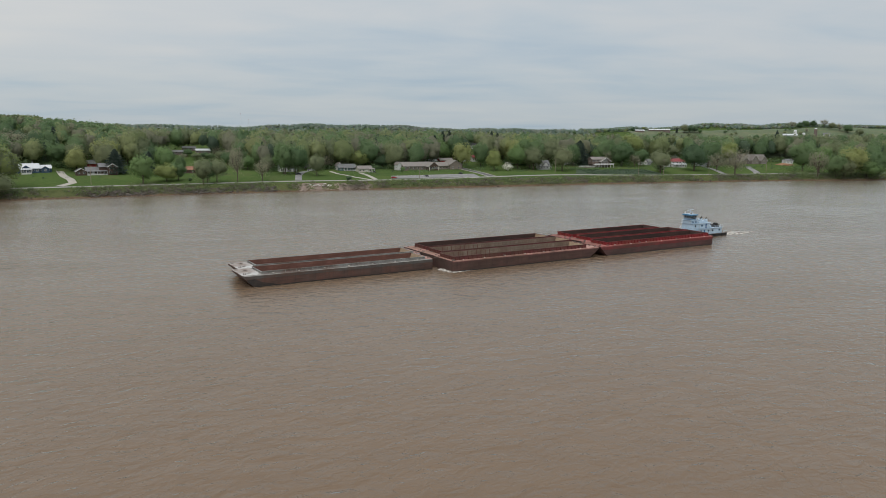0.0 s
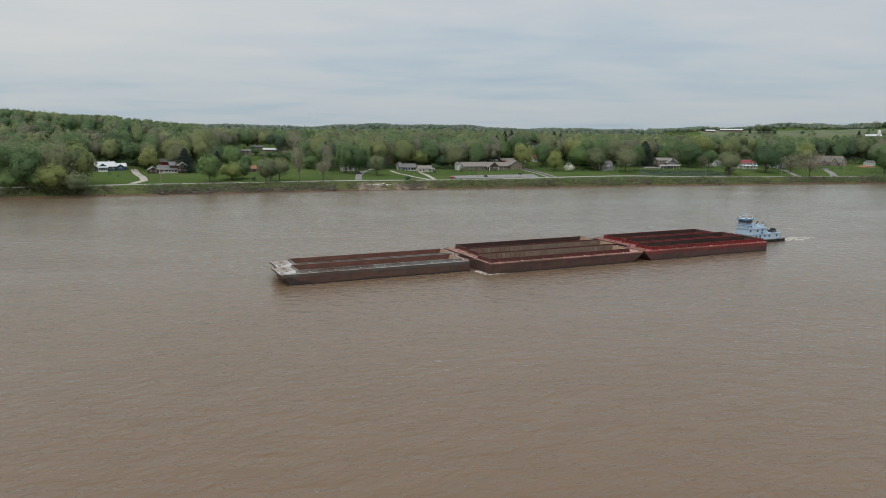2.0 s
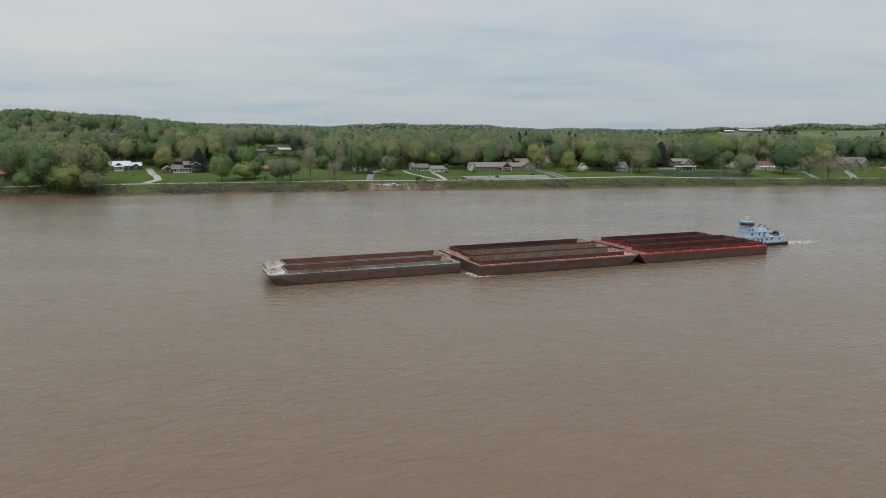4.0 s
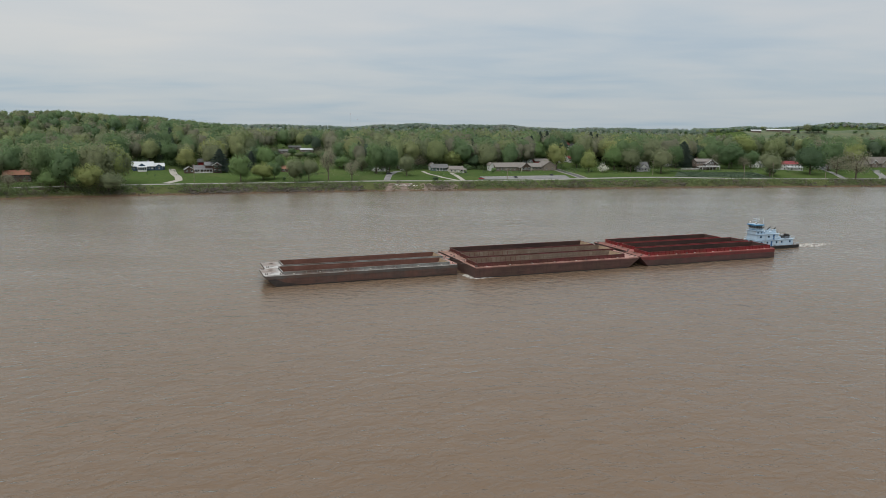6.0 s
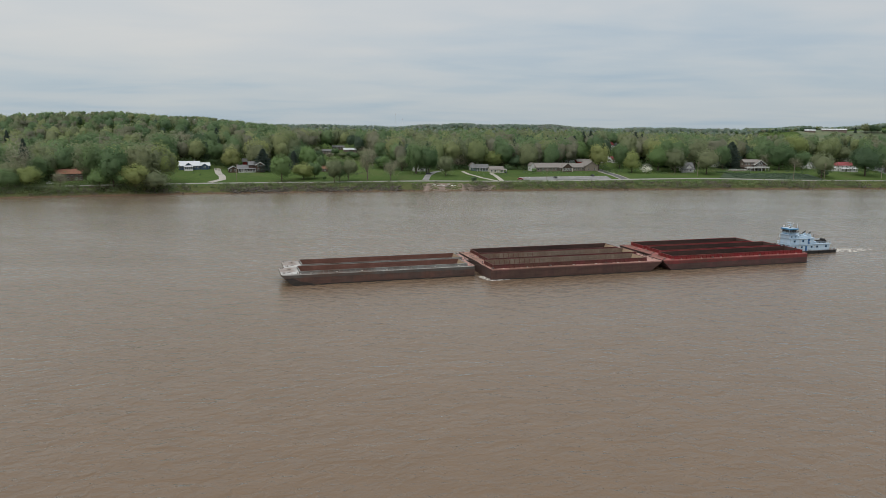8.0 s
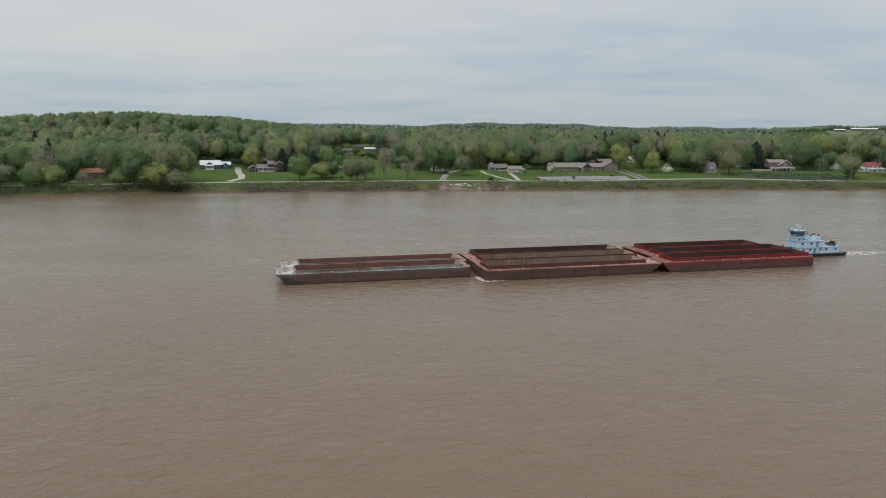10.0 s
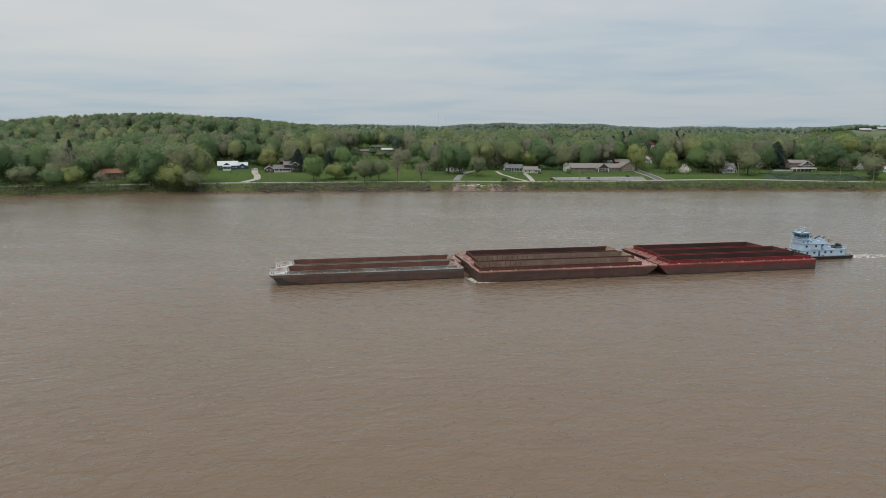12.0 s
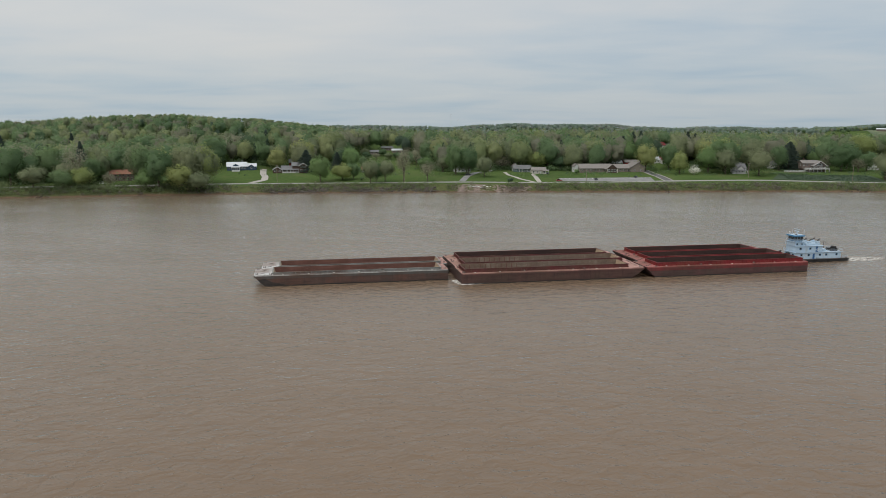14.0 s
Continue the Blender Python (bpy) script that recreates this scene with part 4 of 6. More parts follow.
foam_patch("wake_foam", ((146.8, 14.6), (150, 13.4), (156, 13.2), (165, 14.2), (178, 15.2), (178, 17.8), (165, 20.0), (155, 22.4), (150, 22.8), (146.8, 21.8)), "white churned wake behind the towboat", (150, 177), 0.35)
foam_patch("bow_foam", ((-1.1, -0.5), (0.2, -1.3), (3.0, -1.1), (7.5, -0.5), (3, -0.05), (-0.06, -0.05), (-0.06, 7.4), (-2.0, 7.4), (-2.2, 4.5), (-1.8, 2)), "white foam pushed up by the barge's square bow", (3.0, 9.0), 0.3)
foam_patch("bow_splash", ((-0.06, 0.1), (-0.06, 7.3), (-1.0, 7.2), (-1.5, 5), (-1.3, 2.5), (-0.7, 0.3)), "white water heaped against the barge's square bow", None, 0.6)

# ---- far shore: road, drives and lot, laid on the ground ----
def strip(name, pts, width, mat, label, category, lift=0.10, kind="structure"):
    """A paved strip along a line of (x, y), following the ground, with real thickness at its edges."""
    fine = []
    for (xa, ya), (xb, yb) in zip(pts, pts[1:]):
        n = max(2, int(math.hypot(xb - xa, yb - ya) / 4))
        fine += [(xa + (xb - xa) * i / n, ya + (yb - ya) * i / n) for i in range(n)]
    fine.append(pts[-1])
    bm, rings = B(), []
    for i, (x, y) in enumerate(fine):
        a, b = fine[max(0, i - 1)], fine[min(len(fine) - 1, i + 1)]
        t = Vector((b[0] - a[0], b[1] - a[1])).normalized()
        nx, ny = -t.y * width / 2, t.x * width / 2
        ps = [(x + nx * k, y + ny * k) for k in (1, 0.35, -0.35, -1)]
        zs = [float(ground_z(*p)) for p in ps]
        top = max(zs) * 0.5 + sum(zs) / 8 + lift
        rings.append([bm.verts.new((ps[0][0], ps[0][1], zs[0] - 0.3))] + [bm.verts.new((p[0], p[1], max(z + lift, top - 0.25))) for p, z in zip(ps, zs)] + [bm.verts.new((ps[3][0], ps[3][1], zs[3] - 0.3))])
    for r, s in zip(rings, rings[1:]):
        for i in range(5):
            bm.faces.new((r[i], s[i], s[i + 1], r[i + 1]))
    bmesh.ops.recalc_face_normals(bm, faces=bm.faces)
    return tagged(part(name, bm, mat), label, category, kind=kind)


ROAD_X = (-420, -330, -253, -176, -116, -61, -19, 41, 96, 140, 190, 222, 262, 366, 482, 580, 700)
ROAD_D = (24, 24, 24, 26, 22, 25, 27, 22.5, 26, 32, 36, 36, 27, 20, 26, 26, 24)
rxs = np.arange(-420, 700, 12.0)
rys = bank_y(rxs) + np.convolve(np.pad(np.interp(rxs, ROAD_X, ROAD_D), 2, "edge"), np.ones(5) / 5, "valid")
strip("road", list(zip(rxs.tolist(), rys.tolist())), 5.2, M_ROAD, "narrow pale worn river road along the bank", "road", 0.12)
for pts, w, mt in (
    (((-189, 590), (-181, 568), (-172, 549), (-167, 534), (-171, 517)), 5.0, M_DRIVE),
    (((34.5, 629), (37, 598), (40.5, 562)), 3.6, M_DRIVE),
    (((10, 638), (15, 612), (25, 583), (36, 566)), 3.0, M_DRIVE),
    (((-10, 632), (-14, 620), (-18, 590), (-19, 560)), 5.0, M_LOT),
    (((131.5, 668), (133.6, 656), (137, 627), (141, 592)), 6.6, M_ASPHALT),
    (((455, 696), (440, 670), (425, 640), (411, 618)), 6.0, M_LOT),
    (((405, 704), (395, 672), (378, 622)), 5.0, M_LOT),
):
    strip("driveway", pts, w, mt, "pale driveway running up from the river road" if mt is M_DRIVE else "grey paved driveway up from the river road", "driveway")

for off in (-3.7, 3.7):
    strip("kerb", ((131.5 + off, 668), (133.6 + off, 656), (137 + off, 627), (141 + off, 592)), 0.9, M_DRIVE, "pale concrete kerb beside the paved drive", "kerb", 0.22)


def draped(name, corners, mat, lift, label, category, n=14):
    """A paved sheet between four corners, following the ground."""
    (a, b, c, d), bm, grid = corners, B(), []
    for i in range(n + 1):
        row = []
        for j in range(5):
            s, t = i / n, j / 4
            x = (a[0] * (1 - s) + b[0] * s) * (1 - t) + (d[0] * (1 - s) + c[0] * s) * t
            y = (a[1] * (1 - s) + b[1] * s) * (1 - t) + (d[1] * (1 - s) + c[1] * s) * t
            row.append(bm.verts.new((x, y, float(ground_z(x, y)) + lift)))
        grid.append(row)
    for i in range(n):
        for j in range(4):
            bm.faces.new((grid[i][j], grid[i + 1][j], grid[i + 1][j + 1], grid[i][j + 1]))
    r = bmesh.ops.extrude_face_region(bm, geom=bm.faces[:])
    for v in r["geom"]:
        if isinstance(v, bmesh.types.BMVert):
            v.co.z -= 0.4
    bmesh.ops.recalc_face_normals(bm, faces=bm.faces)
    return tagged(part(name, bm, mat), label, category, kind="structure")


lot = draped("parking_lot", ((52.5, 573), (129.5, 590), (129.5, 611), (55.8, 592.5)), M_LOT, 0.16, "large empty patched asphalt parking lot", "parking lot")
for i in range(24):
    s = (i + 0.5) / 24
    x, y = 55.9 + (129.4 - 55.9) * s, 592.2 + (610.8 - 592.2) * s
    bm = B()
    z0, z1 = float(ground_z(x, y - 0.3)) + 0.17, float(ground_z(x, y - 5)) + 0.17
    v = [bm.verts.new(p) for p in ((x - 0.09, y - 0.3, z0), (x + 0.09, y - 0.3, z0), (x + 0.09, y - 5, z1), (x - 0.09, y - 5, z1))]
    w = [bm.verts.new(u.co + Vector((0, 0, 0.012))) for u in v]
    bm.faces.new(w)
    for k in range(4):
        bm.faces.new((v[k], v[(k + 1) % 4], w[(k + 1) % 4], w[k]))
    part("bay_line", bm, M_LINE, lot)


# ---- houses ----
def pane_mesh():
    return mesh_of("pane", box(B(), -0.5, -0.03, -0.5, 0.5, 0.0, 0.5), M_GLASS)


def frame_mesh(mat):
    bm = B()
    for a, b, c, d in ((-0.6, -0.6, 0.6, -0.5), (-0.6, 0.5, 0.6, 0.6), (-0.6, -0.5, -0.5, 0.5), (0.5, -0.5, 0.6, 0.5), (-0.03, -0.5, 0.03, 0.5)):
        box(bm, a, -0.06, b, c, 0.0, d)
    return mesh_of("window", bm, mat)


def door_mesh(mat):
    bm = B()
    box(bm, -0.5, -0.05, 0, 0.5, 0.0, 2.05)
    box(bm, -0.62, -0.07, 0, -0.5, 0.0, 2.17)
    box(bm, 0.5, -0.07, 0, 0.62, 0.0, 2.17)
    box(bm, -0.5, -0.07, 2.05, 0.5, 0.0, 2.17)
    return mesh_of("door", bm, mat)


PANE, FRAME = pane_mesh(), frame_mesh(M_WHITE)
DOOR_W, DOOR_D = door_mesh(M_WHITE), door_mesh(M_TIMBER)


def window_at(parent, m, w=1.1, h=1.3):
    f = piece("window", FRAME, parent, m=m @ Matrix.Diagonal((w, 1, h, 1)))
    piece("pane", PANE, f)
    return f


def gable_block(g, x0, x1, y0, y1, z0, h, rise, wall, roof, ridge_along_x=True, over=0.5, front=True, windows=0, storeys=1, door=None, hip=False):
    """One volume of a house: walls up into the gables, a thick two-sided (or hipped) roof, windows on the front."""
    bm = B()
    if hip:
        box(bm, x0, y0, z0 - 1.5, x1, y1, z0 + h)
    elif ridge_along_x:
        out = [(y0, z0 - 1.5), (y1, z0 - 1.5), (y1, z0 + h), ((y0 + y1) / 2, z0 + h + rise), (y0, z0 + h)]
        slab(bm, out, x0, x1)
        bm.transform(Matrix(((0, 1, 0, 0), (1, 0, 0, 0), (0, 0, 1, 0), (0, 0, 0, 1))))
        bmesh.ops.recalc_face_normals(bm, faces=bm.faces)
    else:
        out = [(x0, z0 - 1.5), (x1, z0 - 1.5), (x1, z0 + h), ((x0 + x1) / 2, z0 + h + rise), (x0, z0 + h)]
        slab(bm, out, y0, y1)
    part("wall", bm, wall, g)
    o, th = over, 0.22
    if hip:
        bm = B()
        lo = [bm.verts.new(p) for p in ((x0 - o, y0 - o, z0 + h), (x1 + o, y0 - o, z0 + h), (x1 + o, y1 + o, z0 + h), (x0 - o, y1 + o, z0 + h))]
        cut = (y1 - y0) * 0.42
        r = [bm.verts.new(p) for p in ((x0 + cut, (y0 + y1) / 2, z0 + h + rise), (x1 - cut, (y0 + y1) / 2, z0 + h + rise))]
        for f in ((lo[0], lo[1], r[1], r[0]), (lo[1], lo[2], r[1]), (lo[2], lo[3], r[0], r[1]), (lo[3], lo[0], r[0]), lo[::-1]):
            bm.faces.new(f)
        bmesh.ops.recalc_face_normals(bm, faces=bm.faces)
        part("roof", bm, roof, g)
    else:
        for s in (0, 1):
            bm = B()
            a, b = (y0, y1) if ridge_along_x else (x0, x1)
            mid, half = (a + b) / 2, (b - a) / 2
            sl = rise / half
            e = a - o if s == 0 else b + o
            out = [(e, z0 + h - sl * o + 0.02), (mid, z0 + h + rise + 0.02), (mid, z0 + h + rise + 0.02 + th), (e, z0 + h - sl * o + 0.02 + th)]
            if ridge_along_x:
                slab(bm, out, x0 - o, x1 + o)
                bm.transform(Matrix(((0, 1, 0, 0), (1, 0, 0, 0), (0, 0, 1, 0), (0, 0, 0, 1))))
                bmesh.ops.recalc_face_normals(bm, faces=bm.faces)
            else:
                slab(bm, out, y0 - o, y1 + o)
            part("roof", bm, roof, g)
    n = windows
    for st in range(storeys):
        for i in range(n):
            x = x0 + (x1 - x0) * (i + 0.5) / n
            if door is not None and st == 0 and i == n // 2:
                piece("door", door, g, m=pose(x, y0, z0 + 0.1))
            else:
                window_at(g, pose(x, y0, z0 + 1.55 + st * 2.8))
    for x, r in ((x0, -90), (x1, 90)):
        for k in range(max(1, int((y1 - y0) / 4.5))):
            y = y0 + (y1 - y0) * (k + 0.5) / max(1, int((y1 - y0) / 4.5))
            window_at(g, pose(x, y, z0 + 1.55, 0, 0, r))


def chimney(g, x, y, z0, z1, mat=M_BROWNWALL):
    bm = B()
    box(bm, x - 0.45, y - 0.35, z0, x + 0.45, y + 0.35, z1)
    box(bm, x - 0.55, y - 0.45, z1, x + 0.55, y + 0.45, z1 + 0.18)
    part("chimney", bm, mat, g)


def porch(g, x0, x1, y, depth, z0, h, roof, posts=5, mat=M_WHITE):
    bm = B()
    slab(bm, ((y - depth - 0.3, z0 + h - 0.1), (y + 0.02, z0 + h + 0.7), (y + 0.02, z0 + h + 0.9), (y - depth - 0.3, z0 + h + 0.1)), x0 - 0.3, x1 + 0.3)
    bm.transform(Matrix(((0, 1, 0, 0), (1, 0, 0, 0), (0, 0, 1, 0), (0, 0, 0, 1))))
    bmesh.ops.recalc_face_normals(bm, faces=bm.faces)
    part("porch_roof", bm, roof, g)
    part("porch_floor", box(B(), x0, y - depth, z0 - 1.2, x1, y - 0.01, z0 + 0.05), mat, g)
    for i in range(posts):
        x = x0 + 0.15 + (x1 - x0 - 0.3) * i / (posts - 1)
        part("porch_post", box(B(), x - 0.14, y - depth + 0.05, z0 + 0.05, x + 0.14, y - depth + 0.33, z0 + h), mat, g)


def gable_trim(g, x0, x1, y, z, rise, over):
    """White boards along the two slopes of a front gable."""
    mid, sl = (x0 + x1) / 2, 2 * rise / (x1 - x0)
    for e in (x0 - over, x1 + over):
        low = z - sl * over
        part("gable_board", slab(B(), ((e, low - 0.12), (mid, z + rise - 0.12), (mid, z + rise + 0.28), (e, low + 0.28)), y - over - 0.12, y - over - 0.01), M_WHITE, g)


def rail_of(x0, x1, y, z, h, close=False):
    """A balustrade: posts, two rails and balusters."""
    bm = B()
    n = max(2, round((x1 - x0) / 2.4))
    for i in range(n + 1):
        x = x0 + (x1 - x0) * i / n
        box(bm, x - 0.09, y - 0.09, z, x + 0.09, y + 0.09, z + h + 0.1)
    for a in (0.12, h - 0.1):
        box(bm, x0, y - 0.05, z + a, x1, y + 0.05, z + a + 0.1)
    if close:
        for i in range(int((x1 - x0) / 0.4)):
            x = x0 + 0.2 + i * 0.4
            box(bm, x - 0.08, y - 0.03, z + 0.22, x + 0.08, y + 0.03, z + h - 0.1)
    return bm


def site(name, x, y, rot, label, category="house", group="houses on the shore", size=1.0):
    z = float(ground_z(x, y))
    return thing(name, Matrix.Translation((x, y, z)) @ pose(0, 0, 0, 0, 0, rot) @ Matrix.Diagonal((size, size, size, 1)), label, category, group)


# navy house with a white metal roof and two front gables
g = site("house", -204, 580, 22, "navy blue house with white metal roof and white porch")
gable_block(g, -11.5, 4.2, 0, 9, 0.5, 2.9, 3.1, M_NAVY, M_ROOFWHITE, True, 0.5, windows=6, door=DOOR_W)
gable_block(g, 4.3, 12, 1.3, 8.4, 0.5, 2.7, 2.1, M_NAVY, M_ROOFWHITE, True, 0.4, windows=2)
gable_block(g, -7.8, -1.2, -2.2, 0.6, 0.5, 2.7, 2.3, M_NAVY, M_ROOFWHITE, False, 0.45, windows=3)
gable_block(g, 5.2, 10.4, -0.3, 1.8, 0.5, 2.5, 1.7, M_NAVY, M_ROOFWHITE, False, 0.35, windows=1)
porch(g, -7.7, -1.3, -2.25, 1.9, 0.5, 2.2, M_ROOFWHITE, 5)
chimney(g, 0.5, 6.0, 4, 7.6, M_GREYWALL)

# two-storey dark house with a low wing
g = site("house", -158, 576, 20, "two-storey dark brown house with grey roofs and white trim")
gable_block(g, -1, 10, 1.5, 9, 0.5, 5.4, 2.2, M_BROWNWALL, M_ROOFGREY, True, 0.7, windows=0)
gable_block(g, 4.2, 10.6, -1.2, 3, 0.5, 5.3, 2.1, M_BROWNWALL, M_ROOFGREY, False, 0.6, windows=2)
gable_trim(g, 4.2, 10.6, -1.2, 5.8, 2.1, 0.6)
for x in (6.2, 8.6):
    window_at(g, pose(x, -1.2, 4.9), 1.3, 1.5)
gable_block(g, -9.5, -1.1, 2, 8, 0.4, 2.7, 2.4, M_TIMBER, M_ROOFGREY, True, 0.7, windows=3, door=DOOR_W)
gable_block(g, -16.5, -9.6, 0, 7.5, 0.2, 2.6, 2.0, M_TIMBER, M_ROOFGREY, False, 0.6, windows=2)
gable_trim(g, -16.5, -9.6, 0, 2.8, 2.0, 0.6)
porch(g, -9.2, 4.0, 2, 2.6, 0.4, 2.2, M_ROOFGREY, 7)
part("porch_rail", rail_of(-9.0, 3.8, -0.5, 0.45, 0.9), M_WHITE, g)
chimney(g, 0.6, 6.4, 5.6, 9.0)
g = site("barn", -173, 622, 18, "barn-red shed with grey metal roof behind the houses", "barn")
gable_block(g, -4.5, 4.5, 0, 8, 0, 3.4, 2.4, M_REDWALL, M_ROOFGREY, True, 0.5, windows=0)

# brown two-level house among the trees
g = site("house", -263, 502, 26, "brown brick two-level house with rust-coloured roof among trees")
gable_block(g, -8, 8, 0, 10, 0, 5.2, 2.6, M_TAUPE, M_ROOFBROWN, True, 0.8, windows=6, storeys=2, door=DOOR_D)
chimney(g, 3.5, 5.5, 6.6, 9.2)
g = site("house", -238, 524, 20, "small grey house half hidden by trees")
gable_block(g, -4.5, 4.5, 0, 8, 0, 4.6, 2.6, M_GREYWALL, M_ROOFGREY, False, 0.5, windows=2, storeys=1)

g = site("house", -102, 602, 12, "low brown house with rust-brown roof on a lawn")
gable_block(g, -5.8, 5.8, 0, 8, 0, 2.7, 2.2, M_BROWNWALL, M_ROOFBROWN, True, 0.6, windows=4, door=DOOR_D)

g = site("house", -27, 622, 12, "white gabled cottage with grey roof behind trees")
gable_block(g, -5, 1, 0, 9, 0, 4.4, 3.2, M_WHITE, M_ROOFGREY, False, 0.5, windows=2, storeys=1)
gable_block(g, 1.1, 9, 1, 8, 0, 3.2, 2.4, M_GREYWALL, M_ROOFDARK, True, 0.5, windows=3, door=DOOR_W)

g = site("house", -9, 648, 8, "brown-roofed house with shaded front beside a drive")
gable_block(g, -6, 6, 0, 8, 0, 2.9, 2.2, M_BROWNWALL, M_ROOFTAN, True, 0.7, windows=4, door=DOOR_W)

g = site("house", 25, 645, 10, "grey-roofed teal house with a white rear gable")
gable_block(g, -7.5, 7.5, -1, 7, 0, 2.9, 2.6, M_TEAL, M_ROOFGREY, True, 0.6, windows=5, door=DOOR_W)
gable_block(g, -8, -2.5, 4, 11, 0, 4.4, 2.6, M_WHITE, M_ROOFTAN, False, 0.5)
porch(g, -3, 7, -1, 1.8, 0.1, 2.4, M_ROOFGREY, 5)

g = site("house", 40, 634, 10, "cream house with tan-grey roof and dark carport")
gable_block(g, -6.5, 5.5, 0, 8, 0, 2.9, 2.3, M_CREAM, M_ROOFTAN, True, 0.6, windows=4, door=DOOR_W)
porch(g, 2.5, 7.5, 0, 2.2, 0.1, 2.4, M_ROOFTAN, 3)

# long low tan hall with a dark front gable
g = site("church_hall", 100, 650, 14, "long tan brick hall with tan roof and dark front gable", "hall")
gable_block(g, -26, 2, 0, 13, 0.3, 3.3, 3.2, M_TAN, M_ROOFTAN, True, 0.9, windows=7)
gable_block(g, -4.5, 4.8, -6.5, 1.5, 0.2, 3.2, 3.6, M_TIMBER, M_ROOFTAN, False, 0.8)
for x in (-4.6, 4.4):
    part("column", box(B(), x, -6.9, -1.3, x + 0.6, -6.56, 3.3), M_CREAM, g)
part("gable_infill", slab(B(), ((-3.9, 3.55), (4.2, 3.55), (0.15, 6.6)), -6.62, -6.52), M_TIMBER, g, "dark timber gable front")
for x in (-2.6, 0.15, 2.9):
    window_at(g, pose(x, -6.52, 2.0), 1.6, 1.7)
gable_block(g, 4.9, 19, 1, 12, 0.3, 3.3, 2.8, M_TAN, M_ROOFTAN, True, 0.9, windows=4)
gable_block(g, 19.1, 31, -1.5, 14, 0.3, 4.3, 3.6, M_TAN, M_ROOFTAN, False, 0.7, windows=2)
gable_block(g, -29.5, -26.1, 5, 13, 0.3, 4.6, 2.0, M_WHITE, M_ROOFTAN, False, 0.5, windows=0)
g = site("shed", 112, 690, 14, "low pale metal shed behind the hall", "shed")
gable_block(g, -6, 4, 0, 8, 0, 4.2, 1.6, M_WHITE, M_ROOFWHITE, True, 0.4)
g = site("shed", 124, 688, 14, "red shed with tan roof behind the hall", "shed")
gable_block(g, -7, 7, 0, 8, 0, 4.6, 2.0, M_REDWALL, M_ROOFTAN, True, 0.4)
for x, y, w, rf, tall, lab in (
    (157, 741, 7, M_ROOFRED, 4.6, "white house with red roof on a knoll among trees"),
    (166, 748, 7, M_ROOFGREY, 4.4, "pale house with grey roof on a knoll among trees"),
    (155, 698, 6, M_ROOFRED, 3.2, "white house with red roof among trees"),
    (146, 700, 7, M_ROOFWHITE, 3.2, "white house with white roof among trees"),
    (216, 684, 7, M_ROOFWHITE, 3.4, "white house half hidden behind tall trees"),
    (261, 700, 5, M_ROOFWHITE, 3.2, "small white house behind the evergreen tree"),
    (250, 698, 5, M_ROOFGREY, 3.4, "small pale house among garden trees"),
):
    g = site("house", x, y, 14, lab)
    gable_block(g, -w * 0.6, w * 0.6, 0, 8, 0.3, tall, 2.6, M_WHITE, rf, True, 0.5, windows=3, storeys=1)

for x, y, w, rf, lab in ((-115, 741, 6, M_ROOFGREY, "low grey-roofed house in a clearing"), (-101, 728, 6.5, M_ROOFWHITE, "low white-roofed house in a clearing"), (-122, 716, 5, M_ROOFGREY, "small brown house at the edge of the woods"), (-192, 668, 6, M_ROOFGREY, "low grey house in a gap of the woods")):
    g = site("house", x, y, 10, lab)
    gable_block(g, -w, w, 0, 7, 0.2, 2.4, 1.4, M_TAUPE, rf, True, 0.4, windows=4)

g = site("house", 207, 649, 10, "white farmhouse with grey gabled roof")
gable_block(g, -3.5, 6.5, 0, 8, 0, 4.2, 3.6, M_WHITE, M_ROOFGREY, True, 0.5, windows=3, door=DOOR_W)
gable_block(g, -2, 4, -2.2, 1, 0, 3.4, 2.8, M_WHITE, M_ROOFGREY, False, 0.4, windows=2)
porch(g, -6.5, 6.0, -2.2, 2.0, 0, 2.3, M_ROOFGREY, 6)

# house over a walk-out basement, with a long white deck
g = site("house", 276, 672, 10, "brown house with tan gabled roofs and long white deck")
part("basement", box(B(), -8.5, 0.5, -1.5, 9.5, 10, 2.9), M_TIMBER, g)
gable_block(g, -9.5, 5, 2.5, 10, 4.4, 3.3, 2.0, M_TAUPE, M_ROOFTAN, True, 0.9, windows=5)
gable_block(g, -1.5, 9.6, -0.8, 6, 2.95, 2.7, 3.5, M_TIMBER, M_ROOFTAN, False, 1.1, windows=5)
gable_trim(g, -1.5, 9.6, -0.8, 5.65, 3.5, 1.1)
for x, z in ((2.2, 6.2), (4.05, 6.6), (5.9, 6.2)):
    window_at(g, pose(x, -0.8, z), 1.5, 1.5)
part("deck", box(B(), -11, -4.6, 2.55, 11, -0.85, 2.85), M_WHITE, g, "white deck on posts")
part("deck_rail", rail_of(-10.9, 10.9, -4.5, 2.85, 1.05, True), M_WHITE, g)
for k in range(7):
    part("deck_post", box(B(), -10.8 + k * 3.55, -4.5, -1.2, -10.55 + k * 3.55, -4.25, 2.55), M_WHITE, g)
for k in range(5):
    window_at(g, pose(-6.5 + k * 3.4, 0.5, 1.2), 1.5, 1.6)
part("terrace", box(B(), -29, -5.2, -1.6, -11.1, 1.5, 0.55), M_STONE, g, "low stone terrace beside the house")
part("terrace_rail", rail_of(-28.9, -11.2, -5.1, 0.55, 1.3, True), M_WHITE, g)
chimney(g, -6.5, 7.0, 8.2, 11.2)

